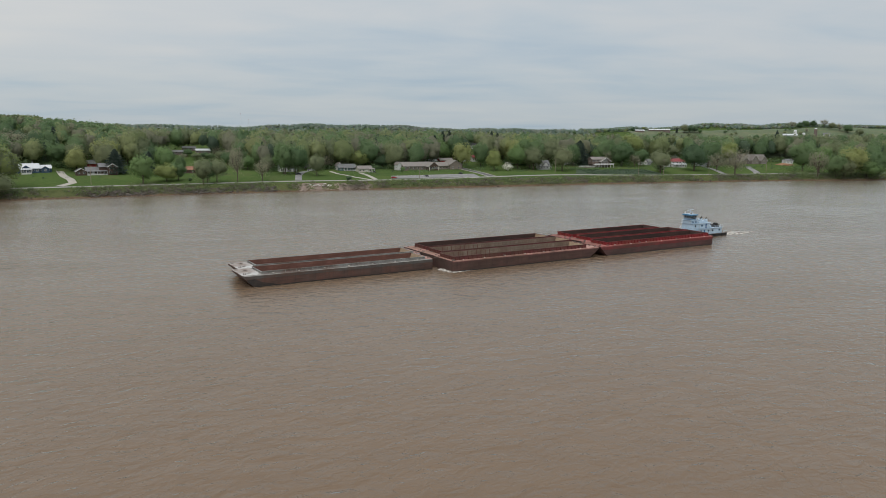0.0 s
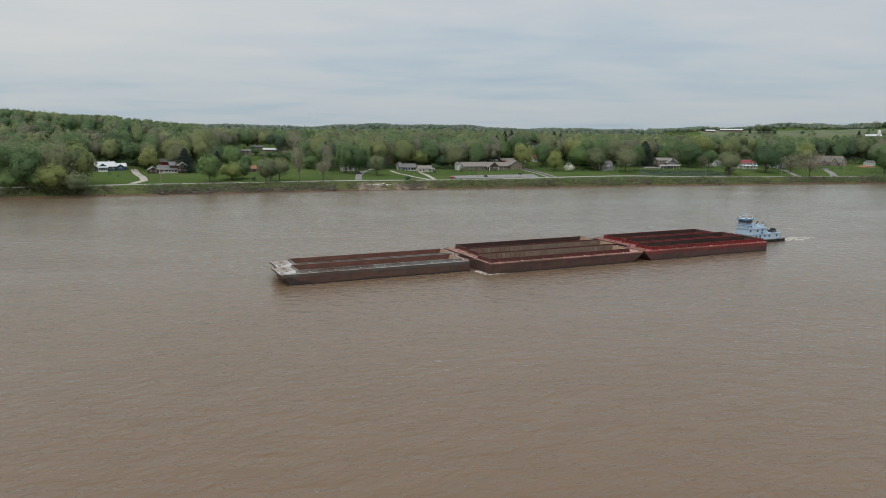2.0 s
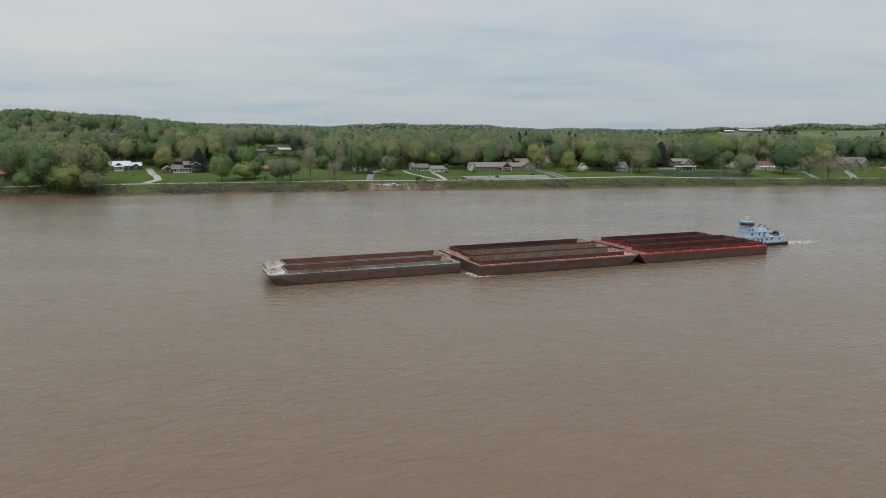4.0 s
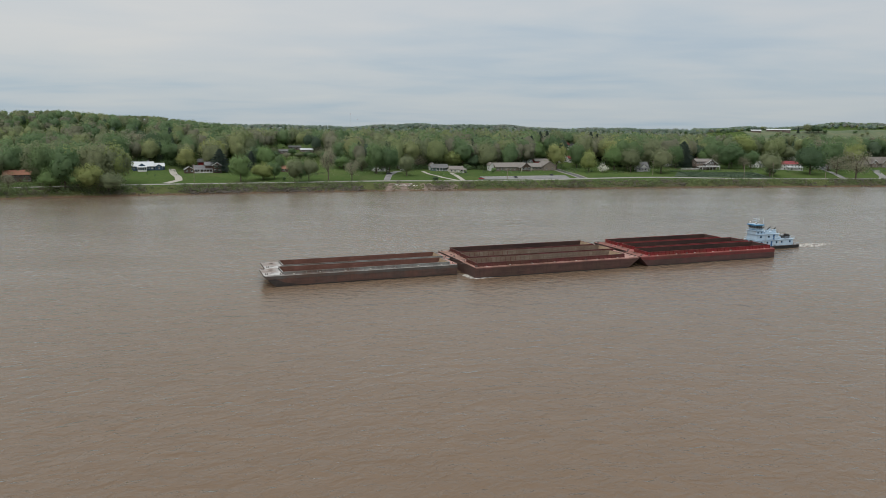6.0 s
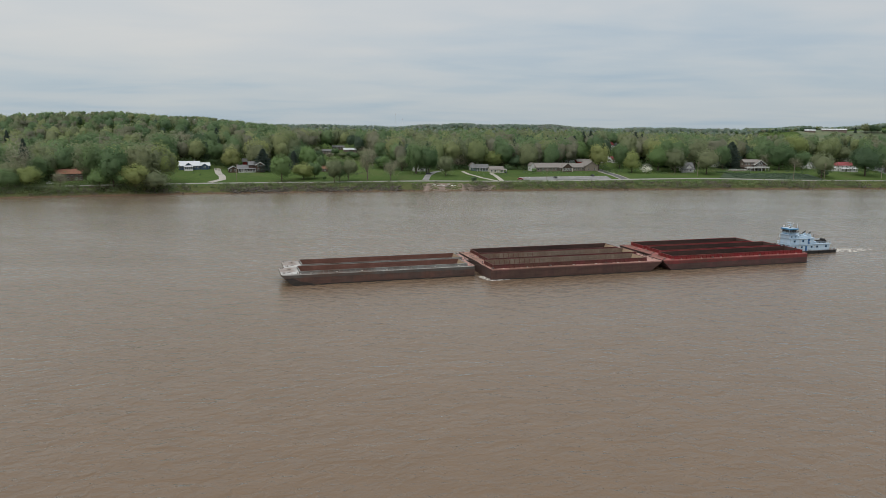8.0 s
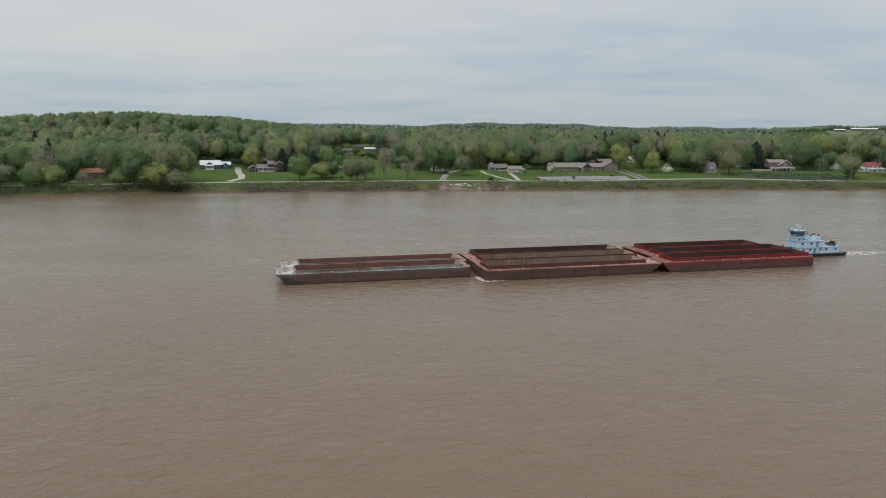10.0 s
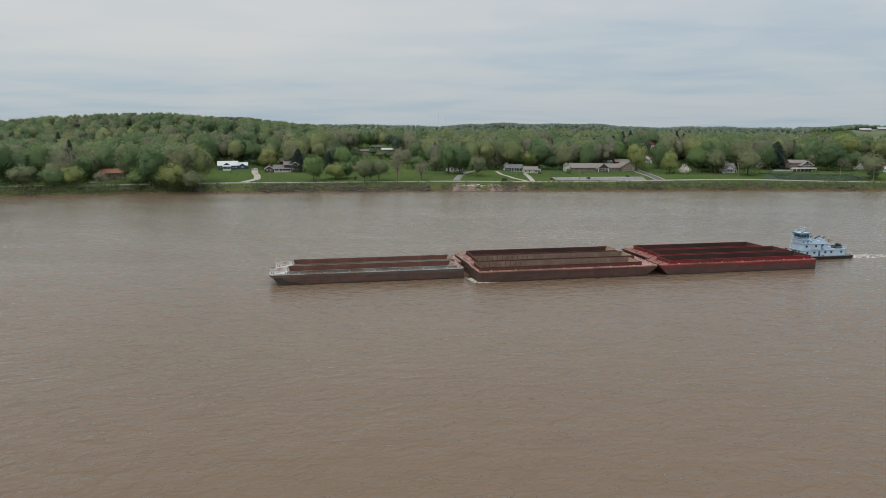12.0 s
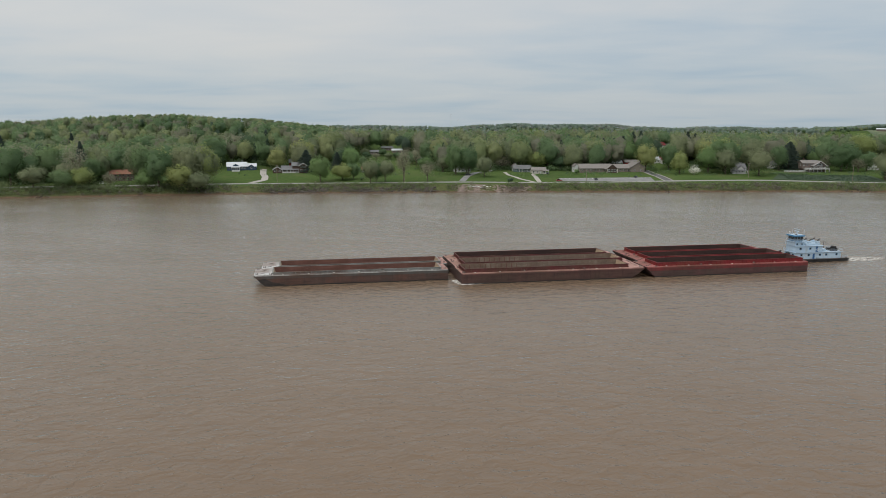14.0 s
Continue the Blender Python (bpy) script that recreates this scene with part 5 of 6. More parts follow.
g = site("house", 339, 704, 8, "grey-roofed white cottage by the trees")
gable_block(g, -3, 9.5, 0, 8, 0, 3.2, 2.6, M_GREYWALL, M_ROOFGREY, True, 0.5, windows=4)
gable_block(g, -5.5, 1.5, -2.5, 3, 0, 3.6, 3.0, M_WHITE, M_ROOFGREY, False, 0.5, windows=2)

g = site("house", 358, 676, 8, "white two-storey house with hipped red roof")
gable_block(g, -8, 12, 0, 9, 0, 5.4, 3.0, M_WHITE, M_ROOFRED, True, 0.7, windows=5, storeys=2, hip=True, door=DOOR_D)
gable_block(g, -15, -8.1, 1, 8, 0, 3.0, 1.6, M_WHITE, M_ROOFWHITE, True, 0.4, windows=2)
porch(g, -4, 12, 0, 2.4, 0, 2.6, M_ROOFWHITE, 7)

g = site("house", 408, 702, 6, "low pale house with white porch among trees")
gable_block(g, -12, 7, 0, 8, 0, 2.9, 2.2, M_GREYWALL, M_ROOFGREY, True, 0.6, windows=6, door=DOOR_W)
gable_block(g, -12.5, -7, -2, 1.5, 0, 3.0, 2.2, M_WHITE, M_ROOFGREY, False, 0.5)

g = site("house", 486, 728, 4, "large stone house with many grey gables")
gable_block(g, -18, 16, 0, 12, 0, 4.0, 6.0, M_STONE, M_ROOFSTONE, True, 0.6, windows=8, door=DOOR_D)
gable_block(g, -6, 3, -3, 3, 0, 4.2, 5.4, M_STONE, M_ROOFSTONE, False, 0.5, windows=2)
gable_block(g, 5, 13, -4.5, 3, 0, 3.6, 4.8, M_STONE, M_ROOFSTONE, False, 0.5, windows=2)
gable_block(g, -30, -18.1, 1, 10, 0, 3.0, 3.6, M_STONE, M_ROOFSTONE, True, 0.5, windows=2)
gable_block(g, -16.5, -9.5, -1.6, 4, 0, 3.8, 3.6, M_TAUPE, M_ROOFSTONE, False, 0.5, windows=2)
for x0, x1, y, z, rise in ((-6, 3, -3, 4.2, 5.4), (5, 13, -4.5, 3.6, 4.8), (-16.5, -9.5, -1.6, 3.8, 3.6)):
    gable_trim(g, x0, x1, y, z, rise, 0.5)
    window_at(g, pose((x0 + x1) / 2, y, z + 0.8), 1.5, 1.7)
g = site("shed", 528, 724, 4, "small white garden shed", "shed")
gable_block(g, -4.6, 4.6, 0, 7, 0, 3.2, 2.0, M_WHITE, M_ROOFGREY, True, 0.4, windows=2)

# hilltop farm
g = site("barn", 411, 806, -20, "long white metal farm barn on the ridge", "barn", "farm buildings")
gable_block(g, -12, 12, 0, 9, 0, 1.9, 0.9, M_TAUPE, M_ROOFWHITE, True, 0.5)
g = site("barn", 385, 805, -20, "short white metal farm barn on the ridge", "barn", "farm buildings")
gable_block(g, -5, 5, 0, 9, 0, 1.9, 0.9, M_TAUPE, M_ROOFWHITE, True, 0.5)
for x, y, w in ((585, 800, 8), (601, 792, 8)):
    g = site("barn", x, y, -36, "low white roofed farm barn on the hillside", "barn", "farm buildings")
    gable_block(g, -w, w, 0, 8, 0, 2.2, 1.6, M_GREYWALL, M_ROOFWHITE, True, 0.4)
g = site("house", 635, 797, -36, "white farmhouse on the hilltop field")
gable_block(g, -3.8, 3.8, 0, 6, 0, 3.0, 1.8, M_WHITE, M_ROOFGREY, True, 0.3, windows=2)
for x, y, h, r, mt, lab in ((617, 795, 11.5, 1.9, M_TAUPE, "tall round brown farm silo with domed cap"), (592, 800, 7.4, 1.9, M_WHITE, "white round farm silo with domed cap"), (602, 797, 5.4, 1.7, M_WHITE, "short white farm silo with domed cap")):
    z = float(ground_z(x, y))
    g = thing("silo", Matrix.Translation((x, y, z)), lab, "silo", "farm buildings")
    part("shaft", rod(B(), (0, 0, -1), (0, 0, h), r, r, 20), mt, g)
    bm = B()
    rod(bm, (0, 0, h), (0, 0, h + 0.8), r * 1.02, r * 0.75, 20)
    rod(bm, (0, 0, h + 0.8), (0, 0, h + 1.3), r * 0.75, r * 0.2, 20)
    part("dome", bm, M_ROOFWHITE, g)
strip("farm_road", ((632, 800), (625, 786), (612, 772), (606, 760), (590, 752), (572, 748)), 3.6, M_DRIVE, "pale farm track winding down the hill", "road")


# ---- poles, parked cars, rubble ----
def utility_pole(x, y, h):
    z = float(ground_z(x, y))
    g = thing("utility_pole", Matrix.Translation((x, y, z)) @ pose(0, 0, 0, 0, 0, 15), "weathered wooden utility pole beside the river road", "utility pole", "poles along the road")
    part("pole", rod(B(), (0, 0, -0.6), (0, 0, h), 0.2, 0.14, 8), M_POLE, g)
    part("crossarm", box(B(), -1.2, -0.08, h - 0.9, 1.2, 0.08, h - 0.72), M_POLE, g)
    for x2 in (-1.05, -0.4, 0.4, 1.05):
        part("insulator", rod(B(), (x2, 0, h - 0.72), (x2, 0, h - 0.5), 0.06, 0.04, 6), M_GREYWALL, g)


for x, y, h in ((-154, 526, 13), (-62, 551, 11), (76, 578, 9), (282, 608, 14), (309, 612, 14), (359, 618, 13), (425, 625, 13), (208, 622, 12), (-230, 492, 12)):
    utility_pole(x, y, h)


def parked_car(x, y, rot, mat, label):
    z = float(ground_z(x, y)) + 0.12
    g = thing("car", Matrix.Translation((x, y, z)) @ pose(0, 0, 0, 0, 0, rot), label, "car", "parked cars")
    bm = B()
    slab(bm, ((-2.25, 0.35), (2.25, 0.35), (2.3, 0.75), (1.4, 0.95), (-1.9, 1.0), (-2.28, 0.9)), -0.88, 0.88)
    part("body", bm, mat, g)
    bm = B()
    slab(bm, ((1.0, 0.95), (0.45, 1.48), (-1.2, 1.5), (-1.75, 0.98)), -0.74, 0.74)
    part("cabin", bm, M_GLASS, g)
    part("roof_panel", box(B(), -1.2, -0.72, 1.5, 0.42, 0.72, 1.55), mat, g)
    for wx in (-1.4, 1.45):
        for wy in (-0.9, 0.74):
            part("wheel", rod(B(), (wx, wy, 0.33), (wx, wy + 0.16, 0.33), 0.33, 0.33, 12), M_BLACK, g)


for x, y, r, mt, lab in ((-267, 484, 25, M_CARWHITE, "white car parked beside the river road"), (-7, 636, 5, M_CARWHITE, "white car parked by a drive"), (-3, 638, 8, M_CARSILVER, "silver car parked by a drive"), (-18, 596, 20, M_CARDARK, "dark car under trees"), (47, 630, 80, M_CARDARK, "dark car parked under a carport"), (55, 575, 12, M_CARRED, "dark red car at the edge of the lot"), (84, 588, 102, M_CARDARK, "dark car standing alone on the lot"), (117, 607, 102, M_CARDARK, "dark car on the parking lot")):
    parked_car(x, y, r, mt, lab)

rng = np.random.default_rng(11)


def boulder_field(name, mat, n, x0, x1, d0, d1, s0, s1, label):
    """Broken rocks lying on the bank, joined."""
    V, F = [], []
    bm = B()
    bmesh.ops.create_icosphere(bm, subdivisions=1, radius=1)
    base = np.array([v.co[:] for v in bm.verts])
    tri = np.array([[v.index for v in f.verts] for f in bm.faces])
    bm.free()
    for i in range(n):
        x, d = rng.uniform(x0, x1), rng.uniform(d0, d1)
        y = float(bank_y(x)) + d
        s = rng.uniform(s0, s1) * np.array((1.3, 1.0, 0.6)) * rng.uniform(0.6, 1.4, 3)
        p = base * s * rng.uniform(0.75, 1.2, (len(base), 1))
        a = rng.uniform(0, 6.28)
        p = p @ np.array([[math.cos(a), -math.sin(a), 0], [math.sin(a), math.cos(a), 0], [0, 0, 1]])
        V.append(p + (x, y, float(ground_z(x, y)) + s[2] * 0.25))
        F.append(tri + i * len(base))
    me = np_mesh(name, np.concatenate(V), np.concatenate(F))
    me.materials.append(mat)
    return tagged(new(name, me), label, "rocks", kind="stuff")


boulder_field("riprap", M_ROCK, 520, -150, -35, 0.3, 8, 0.35, 1.1, "dark broken rock dumped along the bank")
boulder_field("riprap", M_PALEROCK, 260, -20, 14, 0.3, 11, 0.3, 0.8, "brownish rubble beside a washed-out ramp")
boulder_field("riprap", M_ROCK, 500, -320, 560, 0.2, 3.5, 0.25, 0.7, "scattered stones along the waterline")
M_RAMP = plain("bare_pinkish_soil", (0.235, 0.175, 0.145), 0.95, 0, 0.25, 0.35, 3, 0.06, (0.32, 0.26, 0.225))
draped("washed_out_ramp", tuple((x, float(bank_y(x)) + d) for x, d in ((-19, 0.2), (12, 0.2), (9, 12), (-17, 13))), M_RAMP, 0.1, "bare pinkish soil of a washed-out boat ramp", "ramp", 20)
boulder_field("riprap", M_PALEROCK, 150, 14, 34, 0.3, 9, 0.3, 0.9, "pale broken rubble heaped on the bank")
for i in range(9):
    x = -13 + i * 2.1 + rng.uniform(-0.5, 0.5)
    y = float(bank_y(x)) + rng.uniform(7, 11)
    bm = B()
    box(bm, -1.1, -0.6, -0.15, 1.1, 0.6, 0.2, 0.05)
    ob = part("concrete_slab", bm, M_LINE)
    ob.matrix_basis = Matrix.Translation((x, y, float(ground_z(x, y)) + 0.2)) @ pose(0, 0, 0, rng.uniform(-20, 20), rng.uniform(-20, 20), rng.uniform(0, 90))
    tagged(ob, "broken white concrete slab lying on the bank", "slab", "slabs on the ramp")

bm = B()
bmesh.ops.create_icosphere(bm, subdivisions=3, radius=1)
for v in bm.verts:
    k = 1 + 0.25 * noise.noise(v.co * 2.1) + 0.12 * noise.noise(v.co * 5)
    v.co = Vector((v.co.x * 9 * k, v.co.y * 3.5 * k, max(-0.3, v.co.z * 2.2 * k)))
M_CLAY = plain("orange_clay_soil", (0.30, 0.17, 0.10), 0.95, 0, 0.2, 0.5, 3, 0.05)
ob = part("soil_heap", bm, M_CLAY)
ob.matrix_basis = Matrix.Translation((512, 712, float(ground_z(512, 712)))) @ pose(0, 0, 0, 0, 0, -35)
tagged(ob, "low heap of orange clay soil beside a new house", "soil heap")

TREES = {}
TREES['pine'] = (
    (-293, 500, 28.0, 8.1),
    (-150, 584, 18.0, 18.5),
    (-130, 605, 15.5, 12.0),
    (553, 782, 17.0, 10.5),
    (-388, 540, 23.6, 13.9),
    (-352, 578, 19.9, 9.6),
    (260, 690, 24.5, 25.0),
)
TREES['green'] = (
    (-92, 694, 6.8, 8.5),
    (-136, 672, 12.5, 11.0),
    (-76, 668, 11.0, 10.0),
    (-113, 710, 7.0, 8.0),
    (-278, 486, 17.7, 21.7),
    (-242, 492, 27.8, 17.0),
    (-299, 569, 15.6, 21.9),
    (-232, 591, 24.5, 24.6),
    (-216, 613, 15.4, 22.1),
    (-195, 608, 16.8, 19.8),
    (-103, 555, 12.5, 10.5),
    (-82, 541, 15.6, 9.3),
    (-107, 605, 13.1, 7.6),
    (-94, 545, 3.5, 2.6),
    (-20, 606, 21.6, 16.9),
    (108, 700, 23.8, 16.4),
    (248, 677, 21.6, 14.5),
    (302, 683, 24.1, 23.1),
    (398, 681, 28.0, 24.4),
    (487, 606, 23.1, 20.8),
    (479, 642, 28.0, 25.4),
    (527, 605, 27.0, 25.2),
    (-319, 459, 27.5, 18.0),
    (-308, 485, 25.4, 18.4),
    (-279, 456, 13.1, 14.6),
    (-289, 575, 22.1, 20.5),
    (198, 662, 28.0, 24.1),
    (316, 708, 22.5, 21.6),
    (323, 683, 16.7, 14.6),
    (154, 676, 22.8, 16.1),
    (-28, 598, 24.6, 14.8),
    (-18, 601, 22.8, 15.4),
    (-221, 477, 28.0, 17.5),
)
TREES['olive'] = (
    (-104, 696, 6.5, 8.5),
    (-82, 692, 10.0, 10.5),
    (-141, 654, 13.5, 12.0),
    (-129, 704, 9.5, 9.0),
    (219, 633, 22.5, 20.7),
    (-283, 471, 17.4, 17.1),
    (-209, 494, 28.0, 20.0),
    (-199, 503, 26.1, 19.3),
    (-196, 482, 14.4, 18.6),
    (-292, 521, 23.6, 20.4),
    (-160, 600, 23.1, 18.3),
    (-76, 545, 17.8, 13.6),
    (-41, 622, 13.8, 11.6),
    (-4, 589, 16.7, 12.8),
    (195, 643, 21.2, 18.7),
    (313, 625, 22.0, 20.5),
    (496, 606, 18.6, 20.7),
    (-297, 452, 15.5, 17.4),
    (224, 682, 28.0, 22.8),
    (383, 734, 18.0, 21.8),
    (264, 720, 21.6, 16.6),
    (-84, 530, 18.6, 12.4),
    (-245, 495, 27.0, 18.8),
    (-222, 500, 21.6, 17.3),
    (-215, 502, 28.0, 20.2),
)
TREES['bright'] = (
    (-229, 474, 13.8, 13.9),
    (-214, 479, 14.9, 15.5),
    (-123, 533, 19.5, 15.3),
    (-120, 613, 18.3, 14.5),
    (-58, 635, 12.0, 12.8),
    (-29, 603, 22.4, 15.9),
    (71, 628, 4.5, 4.4),
    (121, 703, 21.1, 17.6),
    (183, 653, 23.6, 21.0),
    (292, 718, 14.4, 13.1),
    (521, 605, 20.6, 26.0),
    (490, 632, 24.5, 22.8),
    (126, 710, 19.2, 16.7),
    (-123, 623, 18.2, 14.2),
)
TREES['yellow'] = (
    (-236, 512, 23.2, 22.7),
    (-207, 478, 18.1, 17.7),
    (-268, 462, 14.0, 14.5),
    (-179, 596, 18.6, 16.4),
    (-110, 548, 12.4, 15.6),
    (37, 663, 14.9, 16.4),
    (132, 661, 23.4, 16.7),
    (158, 645, 19.9, 15.4),
    (192, 765, 23.0, 21.4),
    (203, 683, 27.0, 24.2),
    (508, 610, 28.0, 26.0),
    (192, 685, 27.7, 23.7),
    (297, 728, 14.3, 13.4),
    (335, 725, 26.0, 24.0),
    (447, 723, 23.5, 24.5),
    (37, 666, 13.9, 17.1),
    (-200, 505, 27.8, 18.9),
    (-163, 614, 23.5, 19.6),
)
TREES['bare'] = (
    (-115, 690, 6.5, 8.5),
    (-74, 680, 14.0, 11.0),
    (-88, 712, 11.0, 10.0),
    (-70, 652, 15.0, 9.0),
    (-251, 467, 11.3, 8.2),
    (-280, 472, 28.0, 17.0),
    (-226, 611, 22.4, 22.2),
    (-62, 547, 25.7, 7.7),
    (-45, 554, 15.4, 12.1),
    (7, 655, 13.2, 15.2),
    (96, 689, 12.9, 9.7),
    (314, 678, 11.8, 15.0),
    (361, 754, 17.4, 12.9),
    (388, 650, 16.7, 17.5),
    (383, 613, 24.5, 22.8),
    (468, 607, 26.1, 17.9),
    (-334, 491, 27.2, 19.1),
    (418, 705, 26.6, 21.7),
    (294, 691, 14.4, 16.3),
    (-42, 621, 10.8, 12.0),
)
TREES['dark'] = (
    (-213, 621, 21.5, 16.3),
    (-132, 625, 17.2, 14.9),
    (18, 557, 4.0, 4.3),
    (58, 667, 12.1, 13.5),
    (360, 645, 28.0, 25.1),
    (320, 638, 6.2, 9.9),
    (-62, 643, 9.9, 11.5),
    (59, 667, 10.9, 13.4),
    (-126, 694, 7.5, 9.0),
    (-98, 706, 6.0, 8.0),
)
TREES['white'] = (
    (169, 640, 7.8, 10.2),
    (390, 734, 6.6, 11.6),
)


# ---- trees ----
def frames_of(n):
    """Two unit vectors square to each normal."""
    h = np.where(np.abs(n[:, 2:3]) < 0.9, (0, 0, 1.0), (1.0, 0, 0))
    a = np.cross(h, n)
    a /= np.linalg.norm(a, axis=1, keepdims=True)
    return a, np.cross(n, a)


def leaf_quads(rng, centres, radii, n, size, squash=1.05, shell=(0.74, 1.16)):
    """Clumps of leaves over the outside of a set of lobes, each clump a small tilted quad."""
    w = radii ** 2
    k = rng.choice(len(radii), n, p=w / w.sum())
    u = rng.normal(size=(n, 3))
    u[:, 2] += 0.2
    u /= np.linalg.norm(u, axis=1, keepdims=True)
    p = centres[k] + u * (radii[k] * rng.uniform(*shell, n))[:, None] * (1, 1, squash)
    nn = u + rng.normal(size=(n, 3)) * 0.4
    nn /= np.linalg.norm(nn, axis=1, keepdims=True)
    a, b = frames_of(nn)
    s, t = rng.uniform(0.5, 1.4, (2, n, 1)) * size * 0.5
    th = rng.uniform(0, 6.28, (n, 1))
    a, b = a * np.cos(th) + b * np.sin(th), b * np.cos(th) - a * np.sin(th)
    v = np.stack([p - a * s - b * t * 0.5, p + a * s * 0.6 - b * t, p + a * s + b * t * 0.5, p - a * s * 0.5 + b * t], 1)
    out = p - centres.mean(0)
    out /= np.linalg.norm(out, axis=1, keepdims=True) + 1e-6
    soft = u * 0.3 + out * 0.75 + nn * 0.15 + (0, -0.1, 0.25)
    soft /= np.linalg.norm(soft, axis=1, keepdims=True)
    return v.reshape(-1, 3), np.repeat(soft, 4, 0)


def leaf_mesh(name, v, nrm, mat, tint=None):
    """Leaf quads as a mesh whose shading follows the roundness of the crown."""
    me = np_mesh(name, v, np.arange(len(v)).reshape(-1, 4), True)
    me.normals_split_custom_set_from_vertices(np.asarray(nrm, np.float32))
    if tint is not None:
        at = me.attributes.new("tint", "FLOAT", "POINT")
        at.data.foreach_set("value", np.asarray(tint, np.float32))
    me.materials.append(mat)
    return me


def cube_sphere(n):
    """Corners of the quads of a round ball, n x n quads a side, as directions."""
    g = np.tan(np.linspace(-1, 1, n + 1) * math.pi / 4)
    quads = []
    for ax in range(3):
        for side in (-1, 1):
            for i in range(n):
                for j in range(n):
                    c = [(g[i], g[j]), (g[i + 1], g[j]), (g[i + 1], g[j + 1]), (g[i], g[j + 1])]
                    for p, q in (c if side > 0 else c[::-1]):
                        quads.append(np.roll(np.array((side, p, q)), ax))
    d = np.array(quads)
    return d / np.linalg.norm(d, axis=1, keepdims=True)


def lumps(rng, n=9):
    """A bumpy radius over the directions of a ball: boughs that stand out of a crown."""
    k, f, amp = rng.normal(size=(n, 3)), rng.uniform(0, 6.28, n), rng.uniform(0.03, 0.095, n)
    k = k / np.linalg.norm(k, axis=1, keepdims=True) * rng.uniform(2.2, 9.0, (n, 1))
    return lambda u: 1 + (np.sin(u @ k.T + f) * amp).sum(1)


def shape_of(u, half, narrow, bumps):
    """Places on a crown's outside, in the directions u: an egg that narrows upwards, with bumps."""
    slim = 1 - narrow * 0.3 * np.clip(u[:, 2], -0.4, 1)
    return u * half * bumps(u)[:, None] * np.stack([slim, slim, np.ones(len(u))], 1)


